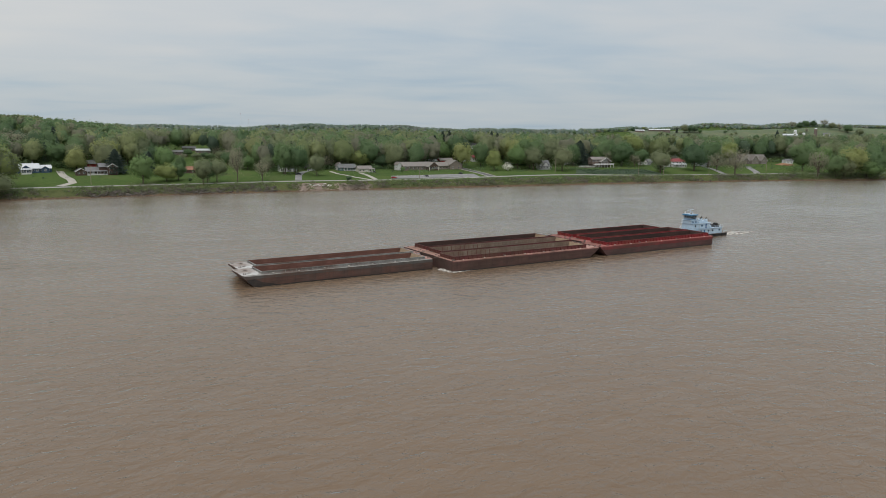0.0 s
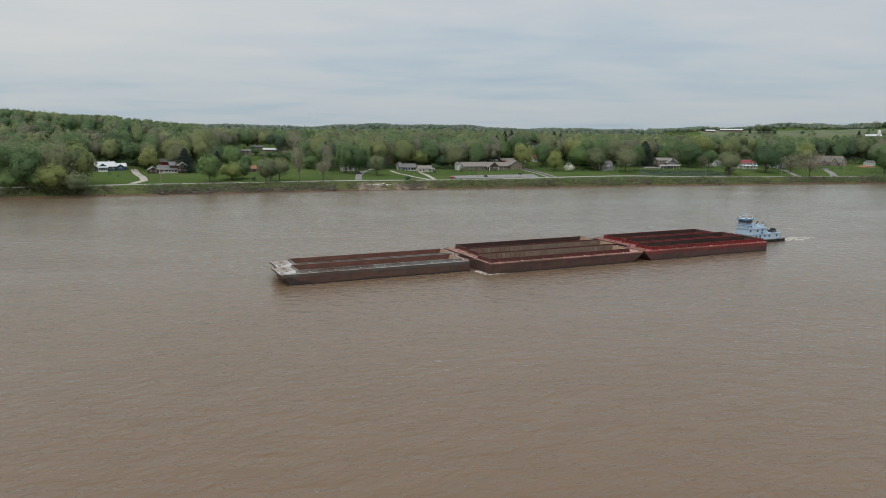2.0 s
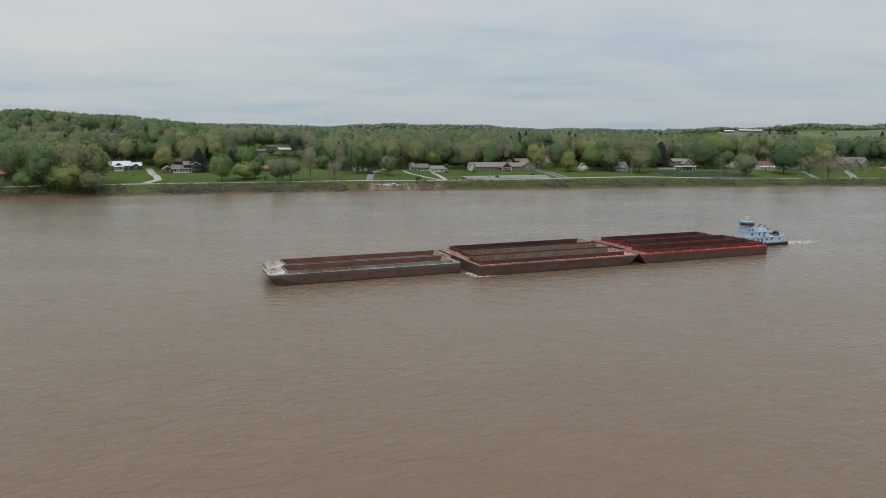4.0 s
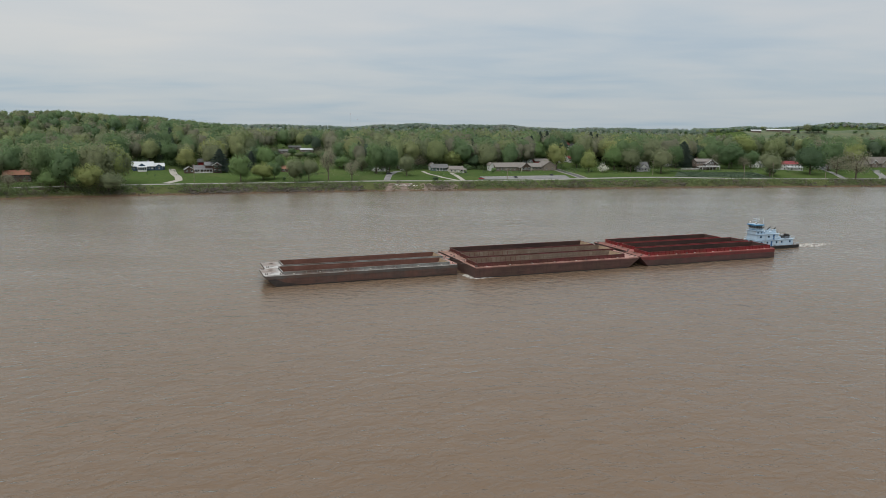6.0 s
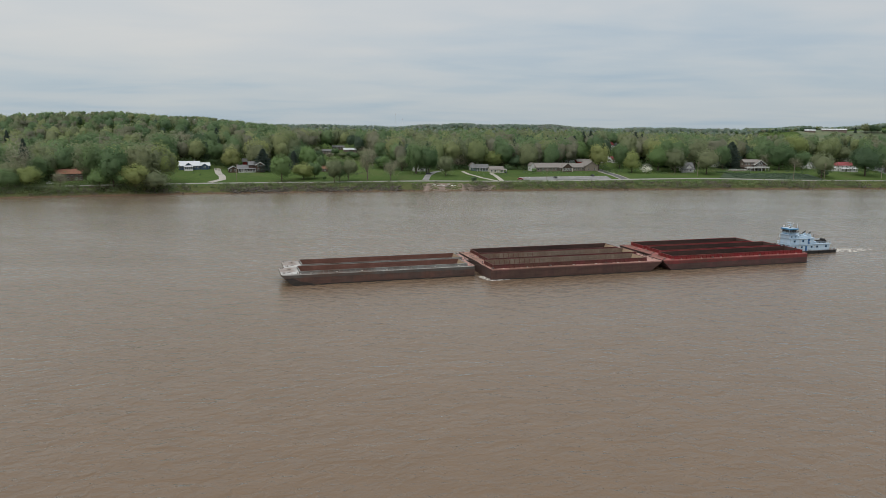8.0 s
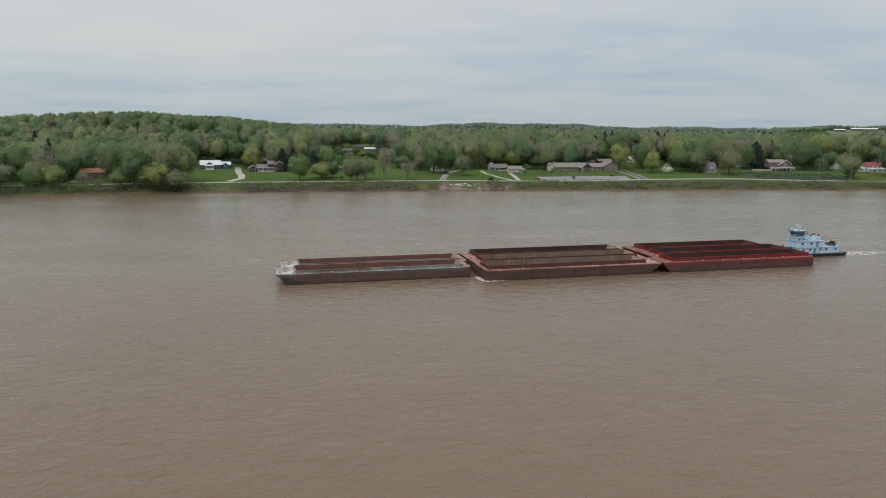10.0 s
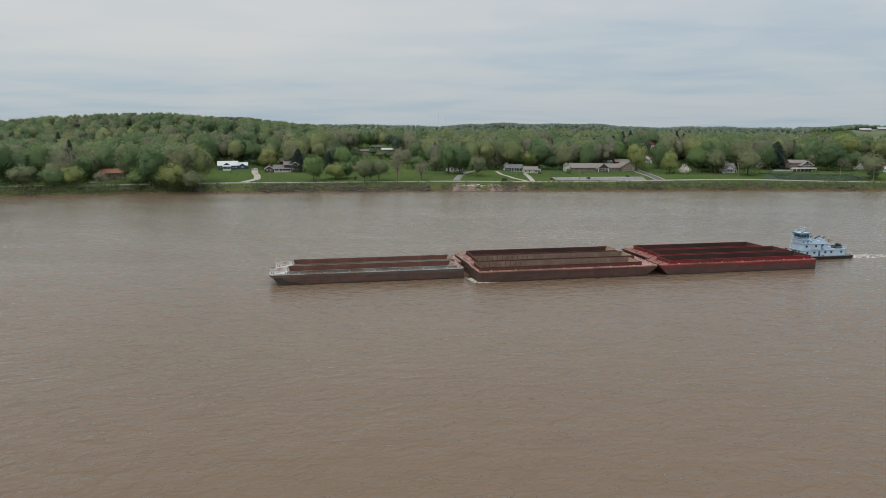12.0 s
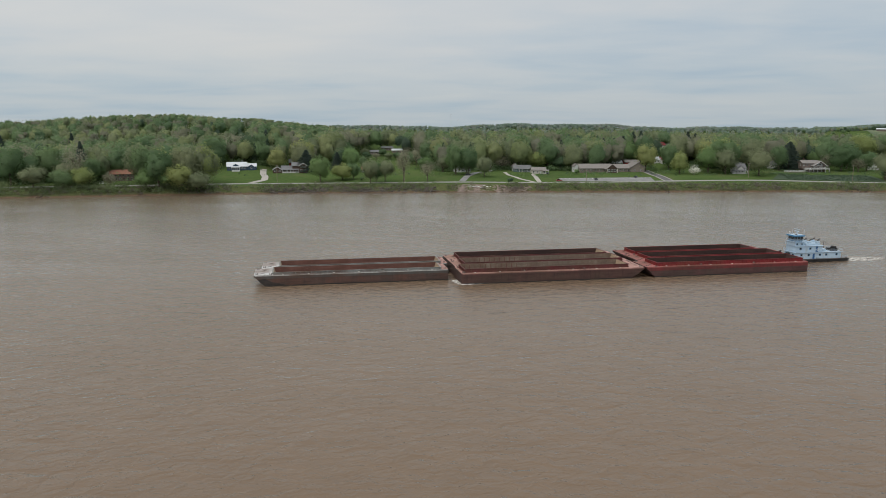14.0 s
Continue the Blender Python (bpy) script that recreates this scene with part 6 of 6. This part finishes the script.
def crown_and_trunk(kind, seed, leaf_n, leaf_s, limbs=True, boughs=5, inner=3, low=None, narrow=None):
    """Vertices of the leaf quads and a bmesh of the trunk, for a tree 15 m high and 12 m wide.
    boughs: side masses round the main one; inner: how finely the dense inside of each mass is cut, 0 for an airy crown."""
    rng = np.random.default_rng(seed)
    bm = B()
    if kind == "pine":
        H, n = 15.0, leaf_n
        t = rng.uniform(0, 1, n) ** 0.75
        z = 1.2 + (H - 1.2) * (1 - t)
        a = rng.uniform(0, 6.28, n)
        tier = 0.78 + 0.22 * np.sin(z * 4.4 + np.sin(a * 3 + seed) * 1.1)
        rad = (6.2 * np.minimum(t * 1.12, 1.0) ** 0.66 + 0.12) * rng.uniform(0.3, 1.08, n) ** 0.7 * tier
        p = np.stack([np.cos(a) * rad, np.sin(a) * rad, z - rad * 0.22], 1)
        nn = np.stack([np.cos(a) * 0.5, np.sin(a) * 0.5, np.full(n, 0.9)], 1) + rng.normal(size=(n, 3)) * 0.35
        nn /= np.linalg.norm(nn, axis=1, keepdims=True)
        e, f = frames_of(nn)
        s = rng.uniform(0.4, 1.1, (n, 1)) * leaf_s
        v = np.stack([p - e * s, p - f * s * 0.5, p + e * s, p + f * s * 0.5], 1).reshape(-1, 3)
        out = np.stack([np.cos(a), np.sin(a), np.full(n, 0.35)], 1) + nn * 0.5
        out /= np.linalg.norm(out, axis=1, keepdims=True)
        rod(bm, (0, 0, -0.6), (0, 0, H * 0.93), 0.32, 0.05, 7)
        return (v, np.repeat(out, 4, 0)), bm
    low = {"bare": 3.0, "white": 1.2}.get(kind, 2.0) if low is None else low
    narrow = rng.uniform(-0.2, 0.8) if narrow is None else narrow
    mid, tall = np.array((0, 0, (15 + low) / 2)), (15 - low) / 2
    masses = [(mid, np.array((5.2, 5.2, tall)))]
    for i in range(boughs):
        a, z = i * 2.4 + rng.uniform(-0.6, 0.6), rng.uniform(-0.65, 0.6)
        reach = rng.uniform(0.55, 0.8) * 5.2 * math.sqrt(1 - z * z) * (1 - 0.3 * narrow * max(0.0, z))
        size = rng.uniform(0.34, 0.56)
        masses.append((mid + (math.cos(a) * reach, math.sin(a) * reach, z * tall * 0.85), np.array((5.2, 5.2, min(tall, 6.0))) * size))
    area = np.array([m[1][0] * m[1][2] for m in masses])
    V, N = [], []
    for (c, half), part_n in zip(masses, (leaf_n * area / area.sum()).astype(int)):
        bumps = lumps(rng)
        u = rng.normal(size=(part_n, 3))
        u /= np.linalg.norm(u, axis=1, keepdims=True)
        deep = rng.uniform(0.55, 1.08, part_n) if not inner else rng.uniform(0.72 if limbs else 0.82, 1.08, part_n)
        p = c + shape_of(u, half, narrow, bumps) * deep[:, None]
        nn = u + rng.normal(size=(part_n, 3)) * 0.45
        nn /= np.linalg.norm(nn, axis=1, keepdims=True)
        e, f = frames_of(nn)
        s, t = rng.uniform(0.5, 1.4, (2, part_n, 1)) * leaf_s * 0.5
        th = rng.uniform(0, 6.28, (part_n, 1))
        e, f = e * np.cos(th) + f * np.sin(th), f * np.cos(th) - e * np.sin(th)
        V.append(np.stack([p - e * s - f * t * 0.5, p + e * s * 0.6 - f * t, p + e * s + f * t * 0.5, p - e * s * 0.5 + f * t], 1).reshape(-1, 3))
        N.append(np.repeat(u * 0.35 + (p - mid) / 7.0 * 0.6 + nn * 0.14, 4, 0))
        if inner:
            d = cube_sphere(inner)
            q = c + shape_of(d, half, narrow, bumps) * (0.66 if limbs else 0.77)
            V.append(q)
            N.append(d * 0.35 + (q - mid) / 7.0 * 0.65)
    v, nrm = np.concatenate(V), np.concatenate(N) + (0, -0.1, 0.22)
    nrm /= np.linalg.norm(nrm, axis=1, keepdims=True) + 1e-6
    wide = np.percentile(np.abs(v[:, :2]), 98)
    v[:, :2] *= 6.0 / wide
    top = np.percentile(v[:, 2], 99.3)
    v[:, 2] = np.maximum(0.2, (v[:, 2] - low) * (15.0 - low) / (top - low) + low)
    rod(bm, (0, 0, -0.6), (0, 0, 5.0), 0.36, 0.27, 8)
    if limbs:
        for i, (c, half) in enumerate(masses):
            rod(bm, (0, 0, 2.6 + 0.3 * i), tuple(c * (0.85, 0.85, 1)), 0.2, 0.06, 6)
            for k in range({"bare": 12, "olive": 5}.get(kind, 2)):
                e = c + rng.normal(size=3) * half * 0.5
                rod(bm, tuple(c * (0.7, 0.7, 0.92)), tuple(e), 0.07, 0.02, 4)
    return (v, nrm), bm


SHAPES = {}
for ki, kind in enumerate(LEAF):
    for var in range(4):
        n, s, fill = {"bare": (1500, 0.40, 0), "pine": (2600, 0.8, 0), "white": (1500, 0.5, 0), "olive": (2000, 0.5, 2)}.get(kind, (2300, 0.55, 3))
        (v, nrm), bm = crown_and_trunk(kind, 100 + ki * 10 + var, n, s, boughs=7, inner=fill)
        SHAPES[kind, var] = leaf_mesh("crown", v, nrm, LEAF[kind]), mesh_of("trunk", bm, M_BARK)
TREE_WORDS = {
    "green": "spring-green leafy tree on the river shore", "bright": "bright green leafy tree on the shore lawn", "olive": "olive-green budding tree on the shore",
    "yellow": "yellow-green tree in new leaf on the shore", "dark": "dense dark green round tree", "bare": "half-bare brown tree with budding twigs", "white": "small tree covered in white blossom", "pine": "tall dark conical evergreen tree"}


def plant(kind, var, x, y, h, w, turn):
    m = Matrix.Translation((x, y, float(ground_z(x, y)))) @ pose(0, 0, 0, 0, 0, turn) @ Matrix.Diagonal((w / 12, w / 12, h / 15, 1))
    g = thing("evergreen_tree" if kind == "pine" else "tree", m, TREE_WORDS[kind], "tree", "trees on the far shore")
    crown, trunk = SHAPES[kind, var]
    piece("trunk", trunk, g)
    piece("crown", crown, g)


rng = np.random.default_rng(5)
planted = []
for kind, rows_ in TREES.items():
    for i, (x, y, h, w) in enumerate(rows_):
        plant(kind, i % 4, x, y, h, max(w, h * 0.45), rng.uniform(0, 360))
        planted.append((x, y, w))
planted = np.array(planted)

# single trees on the farm hill
for i, (x, y, h, k) in enumerate(((622, 845, 10.5, "bare"), (630, 840, 8.5, "dark"), (636, 836, 9.5, "green"), (642, 831, 9.5, "dark"), (652, 823, 11, "bare"), (659, 817, 9.0, "olive"), (666, 812, 10, "bare"), (673, 806, 11, "green"), (684, 798, 9, "olive"), (433, 805, 7.0, "pine"), (444, 806, 10.5, "olive"), (450, 805, 9.5, "dark"), (457, 806, 8.5, "dark"), (380, 813, 5.5, "dark"), (604, 806, 5, "olive"), (618, 812, 6, "bare"), (464, 805, 5, "green"))):
    plant(k, i % 4, x, y, h, h * (0.55 if k == "pine" else 0.95), i * 47)
# dark evergreens standing among the woods
for i, (x, y, h) in enumerate(((118, 716, 25), (110, 722, 23), (128, 724, 26), (100, 718, 24), (136, 730, 24), (178, 722, 24), (186, 728, 23), (88, 724, 23), (-205, 640, 20), (60, 715, 22), (226, 716, 22))):
    plant("pine", i % 4, x, y, h, h * 0.55, i * 61)

# ---- woods behind the houses ----
START_X = (-900, -420, -330, -240, -222, -190, -165, -146, -128, -66, -44, 10, 60, 145, 190, 240, 300, 400, 440, 540, 560, 700, 1100)
START_D = (22, 24, 36, 64, 126, 126, 116, 146, 166, 164, 104, 118, 114, 128, 128, 126, 128, 130, 128, 140, 110, 44, 30)
# clearings: middle, half length and half width
GAPS = ((152, 688, 11, 22), (160, 728, 15, 14), (-112, 724, 18, 14), (-108, 690, 27, 31), (-88, 684, 16, 24), (-120, 662, 20, 20), (-171, 625, 8, 30), (-134, 662, 10, 20), (-194, 650, 9, 20), (124, 690, 16, 10), (216, 676, 8, 9), (261, 692, 8, 10), (486, 726, 34, 22), (263, 684, 10, 12))


def woods_points(step, d_near, d_far, b_lo=-0.9, b_hi=1.05, keep=None):
    """Jittered grid of places for trees behind the lawns, leaving out clearings, fields and houses."""
    out = []
    for x in np.arange(-760, 1000, step):
        for d in np.arange(d_near, d_far, step):
            px, pd = x + rng.uniform(-0.48, 0.48) * step, d + rng.uniform(-0.48, 0.48) * step
            edge = float(np.interp(px, START_X, START_D)) + rng.uniform(-4, 8)
            y = float(bank_y(px)) + pd
            b = px / max(y, 250.0)
            if pd < edge or y < 220 or not b_lo < b < b_hi:
                continue
            if keep and not keep(px, y, pd, pd - edge, b):
                continue
            if any(((px - gx_) / p) ** 2 + ((y - gy_) / q) ** 2 < 1 for gx_, gy_, p, q in GAPS):
                continue
            if b > 0.462 + 0.01 * math.sin(pd * 0.1) and 192 + 8 * math.sin(px * 0.05) + 7 * math.sin(px * 0.13) < pd < 262 and noise.noise(Vector((px * 0.03, y * 0.03, 0))) < 0.42:
                continue
            if pd < 160 and np.min(np.hypot(planted[:, 0] - px, planted[:, 1] - y)) < 6:
                continue
            out.append((px, y, pd))
    return np.array(out)


def canopy_top(x, y):
    """The woods keep below the crest behind them, and more so over the plain and before the farm."""
    b = x / max(y, 250.0)
    return 46 + (float(np.interp(b, CREST_T, CREST_Z)) - 39) * math.hypot(x, y) / 900 - float(np.interp(b, (-0.34, -0.2, 0.36, 0.43, 0.55, 0.66), (0, 7.0, 7.0, 7.4, 9.5, 14.0)))


def woods(kinds, pts, leaf_n, leaf_s, name, label, height, trunks=False, foliage=WOOD_LEAF, boughs=4, inner=3, wide=(0.5, 0.72), low=2.0):
    """Trees joined into one mesh for each kind of foliage. height: a function of place for the trees' height."""
    shapes = {}
    pick = [k for k, share in kinds for _ in range(share)]
    for k in set(pick):
        shapes[k] = []
        for var in range(6):
            n = int(leaf_n * (0.72 if k == "bare" else 1))
            v, bm = crown_and_trunk("pine" if k == "dark" and var < 3 and leaf_n > 60 else "woods", 300 + var + 7 * len(k), n, leaf_s * (0.8 if k == "bare" else 1), False, boughs, inner - (k == "bare"), low)
            bm.free()
            shapes[k].append(v)
    got = {k: [] for k in shapes}
    stems = []
    for x, y, d in pts:
        patch = noise.noise(Vector((x * 0.018, y * 0.018, 3)))
        k = pick[int(min(0.999, max(0, 0.5 + patch * 0.55 + rng.normal() * 0.33)) * len(pick))]
        h = height(x, y, d) * rng.uniform(0.8, 1.14) * (1 + 0.16 * noise.noise(Vector((x * 0.03, y * 0.03, 9))))
        h = max(4.5, min(h, canopy_top(x, y) + rng.uniform(-2.5, 0.8) - float(ground_z(x, y))))
        h *= 0.85 if k == "dark" else 1
        w = max(h, 7) * rng.uniform(*wide) * (0.8 if k == "dark" else 1)
        a = rng.uniform(0, 6.28)
        turn = np.array([[math.cos(a), math.sin(a), 0], [-math.sin(a), math.cos(a), 0], [0, 0, 1]])
        v, nrm = shapes[k][rng.integers(6)]
        v = (v * (w / 12, w / 12, h / 15)) @ turn + (x, y, float(ground_z(x, y)))
        got[k].append((v.astype(np.float32), (nrm @ turn).astype(np.float32), np.full(len(v), rng.uniform(), np.float32)))
        if trunks:
            stems.append((x, y, h))
    for k, vs in got.items():
        if vs:
            me = leaf_mesh(name, *(np.concatenate([q[i] for q in vs]) for i in (0, 1)), foliage[k], np.concatenate([q[2] for q in vs]))
            tagged(new(name, me), label[k], "woods", kind="stuff")
    if stems:
        V, F = [], []
        for i, (x, y, h) in enumerate(stems):
            z = float(ground_z(x, y))
            ring = [(math.cos(q * 1.2566), math.sin(q * 1.2566)) for q in range(5)]
            V += [(x + c * 0.34, y + s * 0.34, z - 0.5) for c, s in ring] + [(x + c * 0.14, y + s * 0.14, z + h * 0.7) for c, s in ring]
            F += [(i * 10 + q, i * 10 + (q + 1) % 5, i * 10 + 5 + (q + 1) % 5, i * 10 + 5 + q) for q in range(5)]
        me = np_mesh("tree_trunks", V, F)
        me.materials.append(M_BARK)
        tagged(new("tree_trunks", me), "bare trunks at the edge of the woods", "trunks", kind="stuff")


KINDS = (("bare", 3), ("olive", 4), ("yellow", 2), ("green", 6), ("dark", 2))
LAB = {"green": "dense spring-green deciduous woods", "olive": "olive budding deciduous woods", "yellow": "yellow-green woods in new leaf", "bare": "brownish half-bare woods in bud", "dark": "dark evergreens among the woods"}


def tall_woods(x, y, d):
    """Tall on the plain and at the hill's foot, shorter up the wooded hill."""
    hill = float(np.interp(x / max(y, 250.0), (-0.36, -0.2), (1, 0)))
    return (1 - hill) * 25.5 + hill * float(np.interp(d, (60, 130, 200, 345), (21, 18, 13, 8.0)))


def in_front(x, y, d, past, b):
    return past < 42


def behind_front(x, y, d, past, b):
    return past >= 42 and (b < -0.2 or b > 0.36 or d < 305)


woods(KINDS, woods_points(10.5, 20, 200, keep=in_front), 790, 0.70, "woods", LAB, tall_woods, True, wide=(0.52, 0.8), low=2.4)
woods(KINDS, woods_points(11.6, 60, 310, -0.22, 1.0, behind_front), 215, 1.02, "back_woods", LAB, tall_woods, boughs=2, inner=2, wide=(0.52, 0.8), low=4.0)
woods(KINDS, woods_points(9.4, 60, 360, -0.85, -0.22, behind_front), 145, 1.16, "hill_woods", LAB, tall_woods, boughs=2, inner=2, wide=(0.7, 1.0), low=1.0)


def on_crest(x, y, d, past, b):
    c = float(crest_d(x, y))
    return (-0.24 < b < 0.41 and c - 62 < d < c + 30) or (b >= 0.39 and c + 18 < d < c + 100)


# crest woods wear the leaf colours paled for haze
woods((("bare", 3), ("olive", 4), ("yellow", 1), ("green", 8), ("dark", 2)), woods_points(6.6, 225, 440, keep=on_crest), 34, 2.3, "ridge_woods", LAB, lambda x, y, d: 5.8, foliage=HAZED_RIDGE_LEAF, boughs=0, inner=2, wide=(0.6, 1.0), low=0.4)

# ---- shrubs and scrub on the face of the bank ----
def shrubs(name, mat, n, d0, d1, s0, s1, label, lean, x0=-420, x1=640, everywhere=False):
    vs = []
    for _ in range(n):
        x = rng.uniform(x0, x1)
        if not everywhere and noise.noise(Vector((x * 0.045, lean, 0))) < -0.12 + rng.normal() * 0.12:
            continue
        if -24 < x < 16 and rng.uniform() < 0.85:
            continue
        y = float(bank_y(x)) + rng.uniform(d0, d1)
        s = rng.uniform(s0, s1)
        c = rng.normal(size=(4, 3)) * (0.5, 0.4, 0.2) * s + (0, 0, s * 0.42)
        v, nrm = leaf_quads(rng, c, np.full(4, s * 0.5), 42, 0.38 * min(1.6, max(0.7, s * 0.6)))
        vs.append((v + (x, y, float(ground_z(x, y))), nrm, np.full(len(v), rng.uniform())))
    me = leaf_mesh(name, *(np.concatenate([q[i] for q in vs]) for i in (0, 1)), mat, np.concatenate([q[2] for q in vs]))
    tagged(new(name, me), label, "shrubs", kind="stuff")


edge = []
for _ in range(640):
    x = rng.uniform(-430, 640)
    y = float(bank_y(x)) + float(np.interp(x, START_X, START_D)) + rng.uniform(-5, 6)
    if any(((x - gx_) / a) ** 2 + ((y - gy_) / b) ** 2 < 1 for gx_, gy_, a, b in GAPS):
        continue
    s = rng.uniform(2.2, 5.0)
    c = rng.normal(size=(5, 3)) * (0.55, 0.45, 0.25) * s + (0, 0, s * 0.45)
    v, nrm = leaf_quads(rng, c, np.full(5, s * 0.42), 46, 0.9)
    edge.append((v + (x, y, float(ground_z(x, y))), nrm, np.full(len(v), rng.uniform())))
me = leaf_mesh("undergrowth", *(np.concatenate([q[i] for q in edge]) for i in (0, 1)), WOOD_LEAF["green"], np.concatenate([q[2] for q in edge]))
tagged(new("undergrowth", me), "leafy undergrowth along the edge of the woods", "shrubs", kind="stuff")

shrubs("bank_shrubs", M_SHRUB, 3000, 3.0, 15, 0.9, 2.4, "green shrubs and tall weeds on the river bank", 1)
shrubs("bank_scrub", M_SCRUB, 2500, 1.5, 14, 0.7, 2.2, "brown tangled scrub along the bank's foot", 40)
shrubs("bank_thicket", M_SHRUB, 420, 3, 20, 2.5, 5.5, "tall leafy thicket at the water's edge", 80, -420, -200)
shrubs("bank_thicket", M_SHRUB, 300, 3, 18, 2.5, 6, "tall leafy thicket at the water's edge", 90, 430, 640)
draped("ivy_bed", ((225, float(bank_y(225)) + 40), (312, float(bank_y(312)) + 27.5), (312, float(bank_y(312)) + 60), (238, float(bank_y(238)) + 66)), M_IVY, 0.22, "dense dark green ground cover on a slope", "ground cover")
shrubs("ground_cover", WOOD_LEAF["dark"], 650, 34, 64, 0.5, 0.95, "dense dark green ground cover on the slope below a house", 5, 238, 308, True)
shrubs("hedge", WOOD_LEAF["green"], 60, 66, 68, 1.2, 1.7, "clipped hedge at the top of the slope", 5, 232, 262, True)
shrubs("garden_shrubs", WOOD_LEAF["green"], 460, 58, 112, 0.8, 2.2, "garden shrubs scattered round the houses", 60, -60, 560)
shrubs("garden_shrubs", WOOD_LEAF["dark"], 280, 62, 116, 0.8, 2.0, "dark garden shrubs beside the houses", 66, -220, 560)


def radio_mast(x, y, h):
    """A thin guyed lattice mast on the ridge."""
    g = thing("radio_mast", Matrix.Translation((x, y, float(ground_z(x, y)))), "thin pale lattice radio mast on the ridge", "mast", "masts on the ridge")
    bm = B()
    for i in range(3):
        a = i * math.tau / 3
        rod(bm, (0.45 * math.cos(a), 0.45 * math.sin(a), 0), (0.3 * math.cos(a), 0.3 * math.sin(a), h), 0.03, 0.025, 4)
    for k in range(int(h / 2)):
        for i in range(3):
            a, b = i * math.tau / 3, (i + 1) * math.tau / 3
            rod(bm, (0.42 * math.cos(a), 0.42 * math.sin(a), k * 2), (0.42 * math.cos(b), 0.42 * math.sin(b), k * 2 + 2), 0.018, 0.018, 3)
    part("lattice", bm, M_WHITE, g)
    part("beacon", rod(B(), (0, 0, h), (0, 0, h + 1.2), 0.12, 0.08, 6), M_REDWALL, g)


radio_mast(-76, 965, 20)
radio_mast(-67, 968, 13)
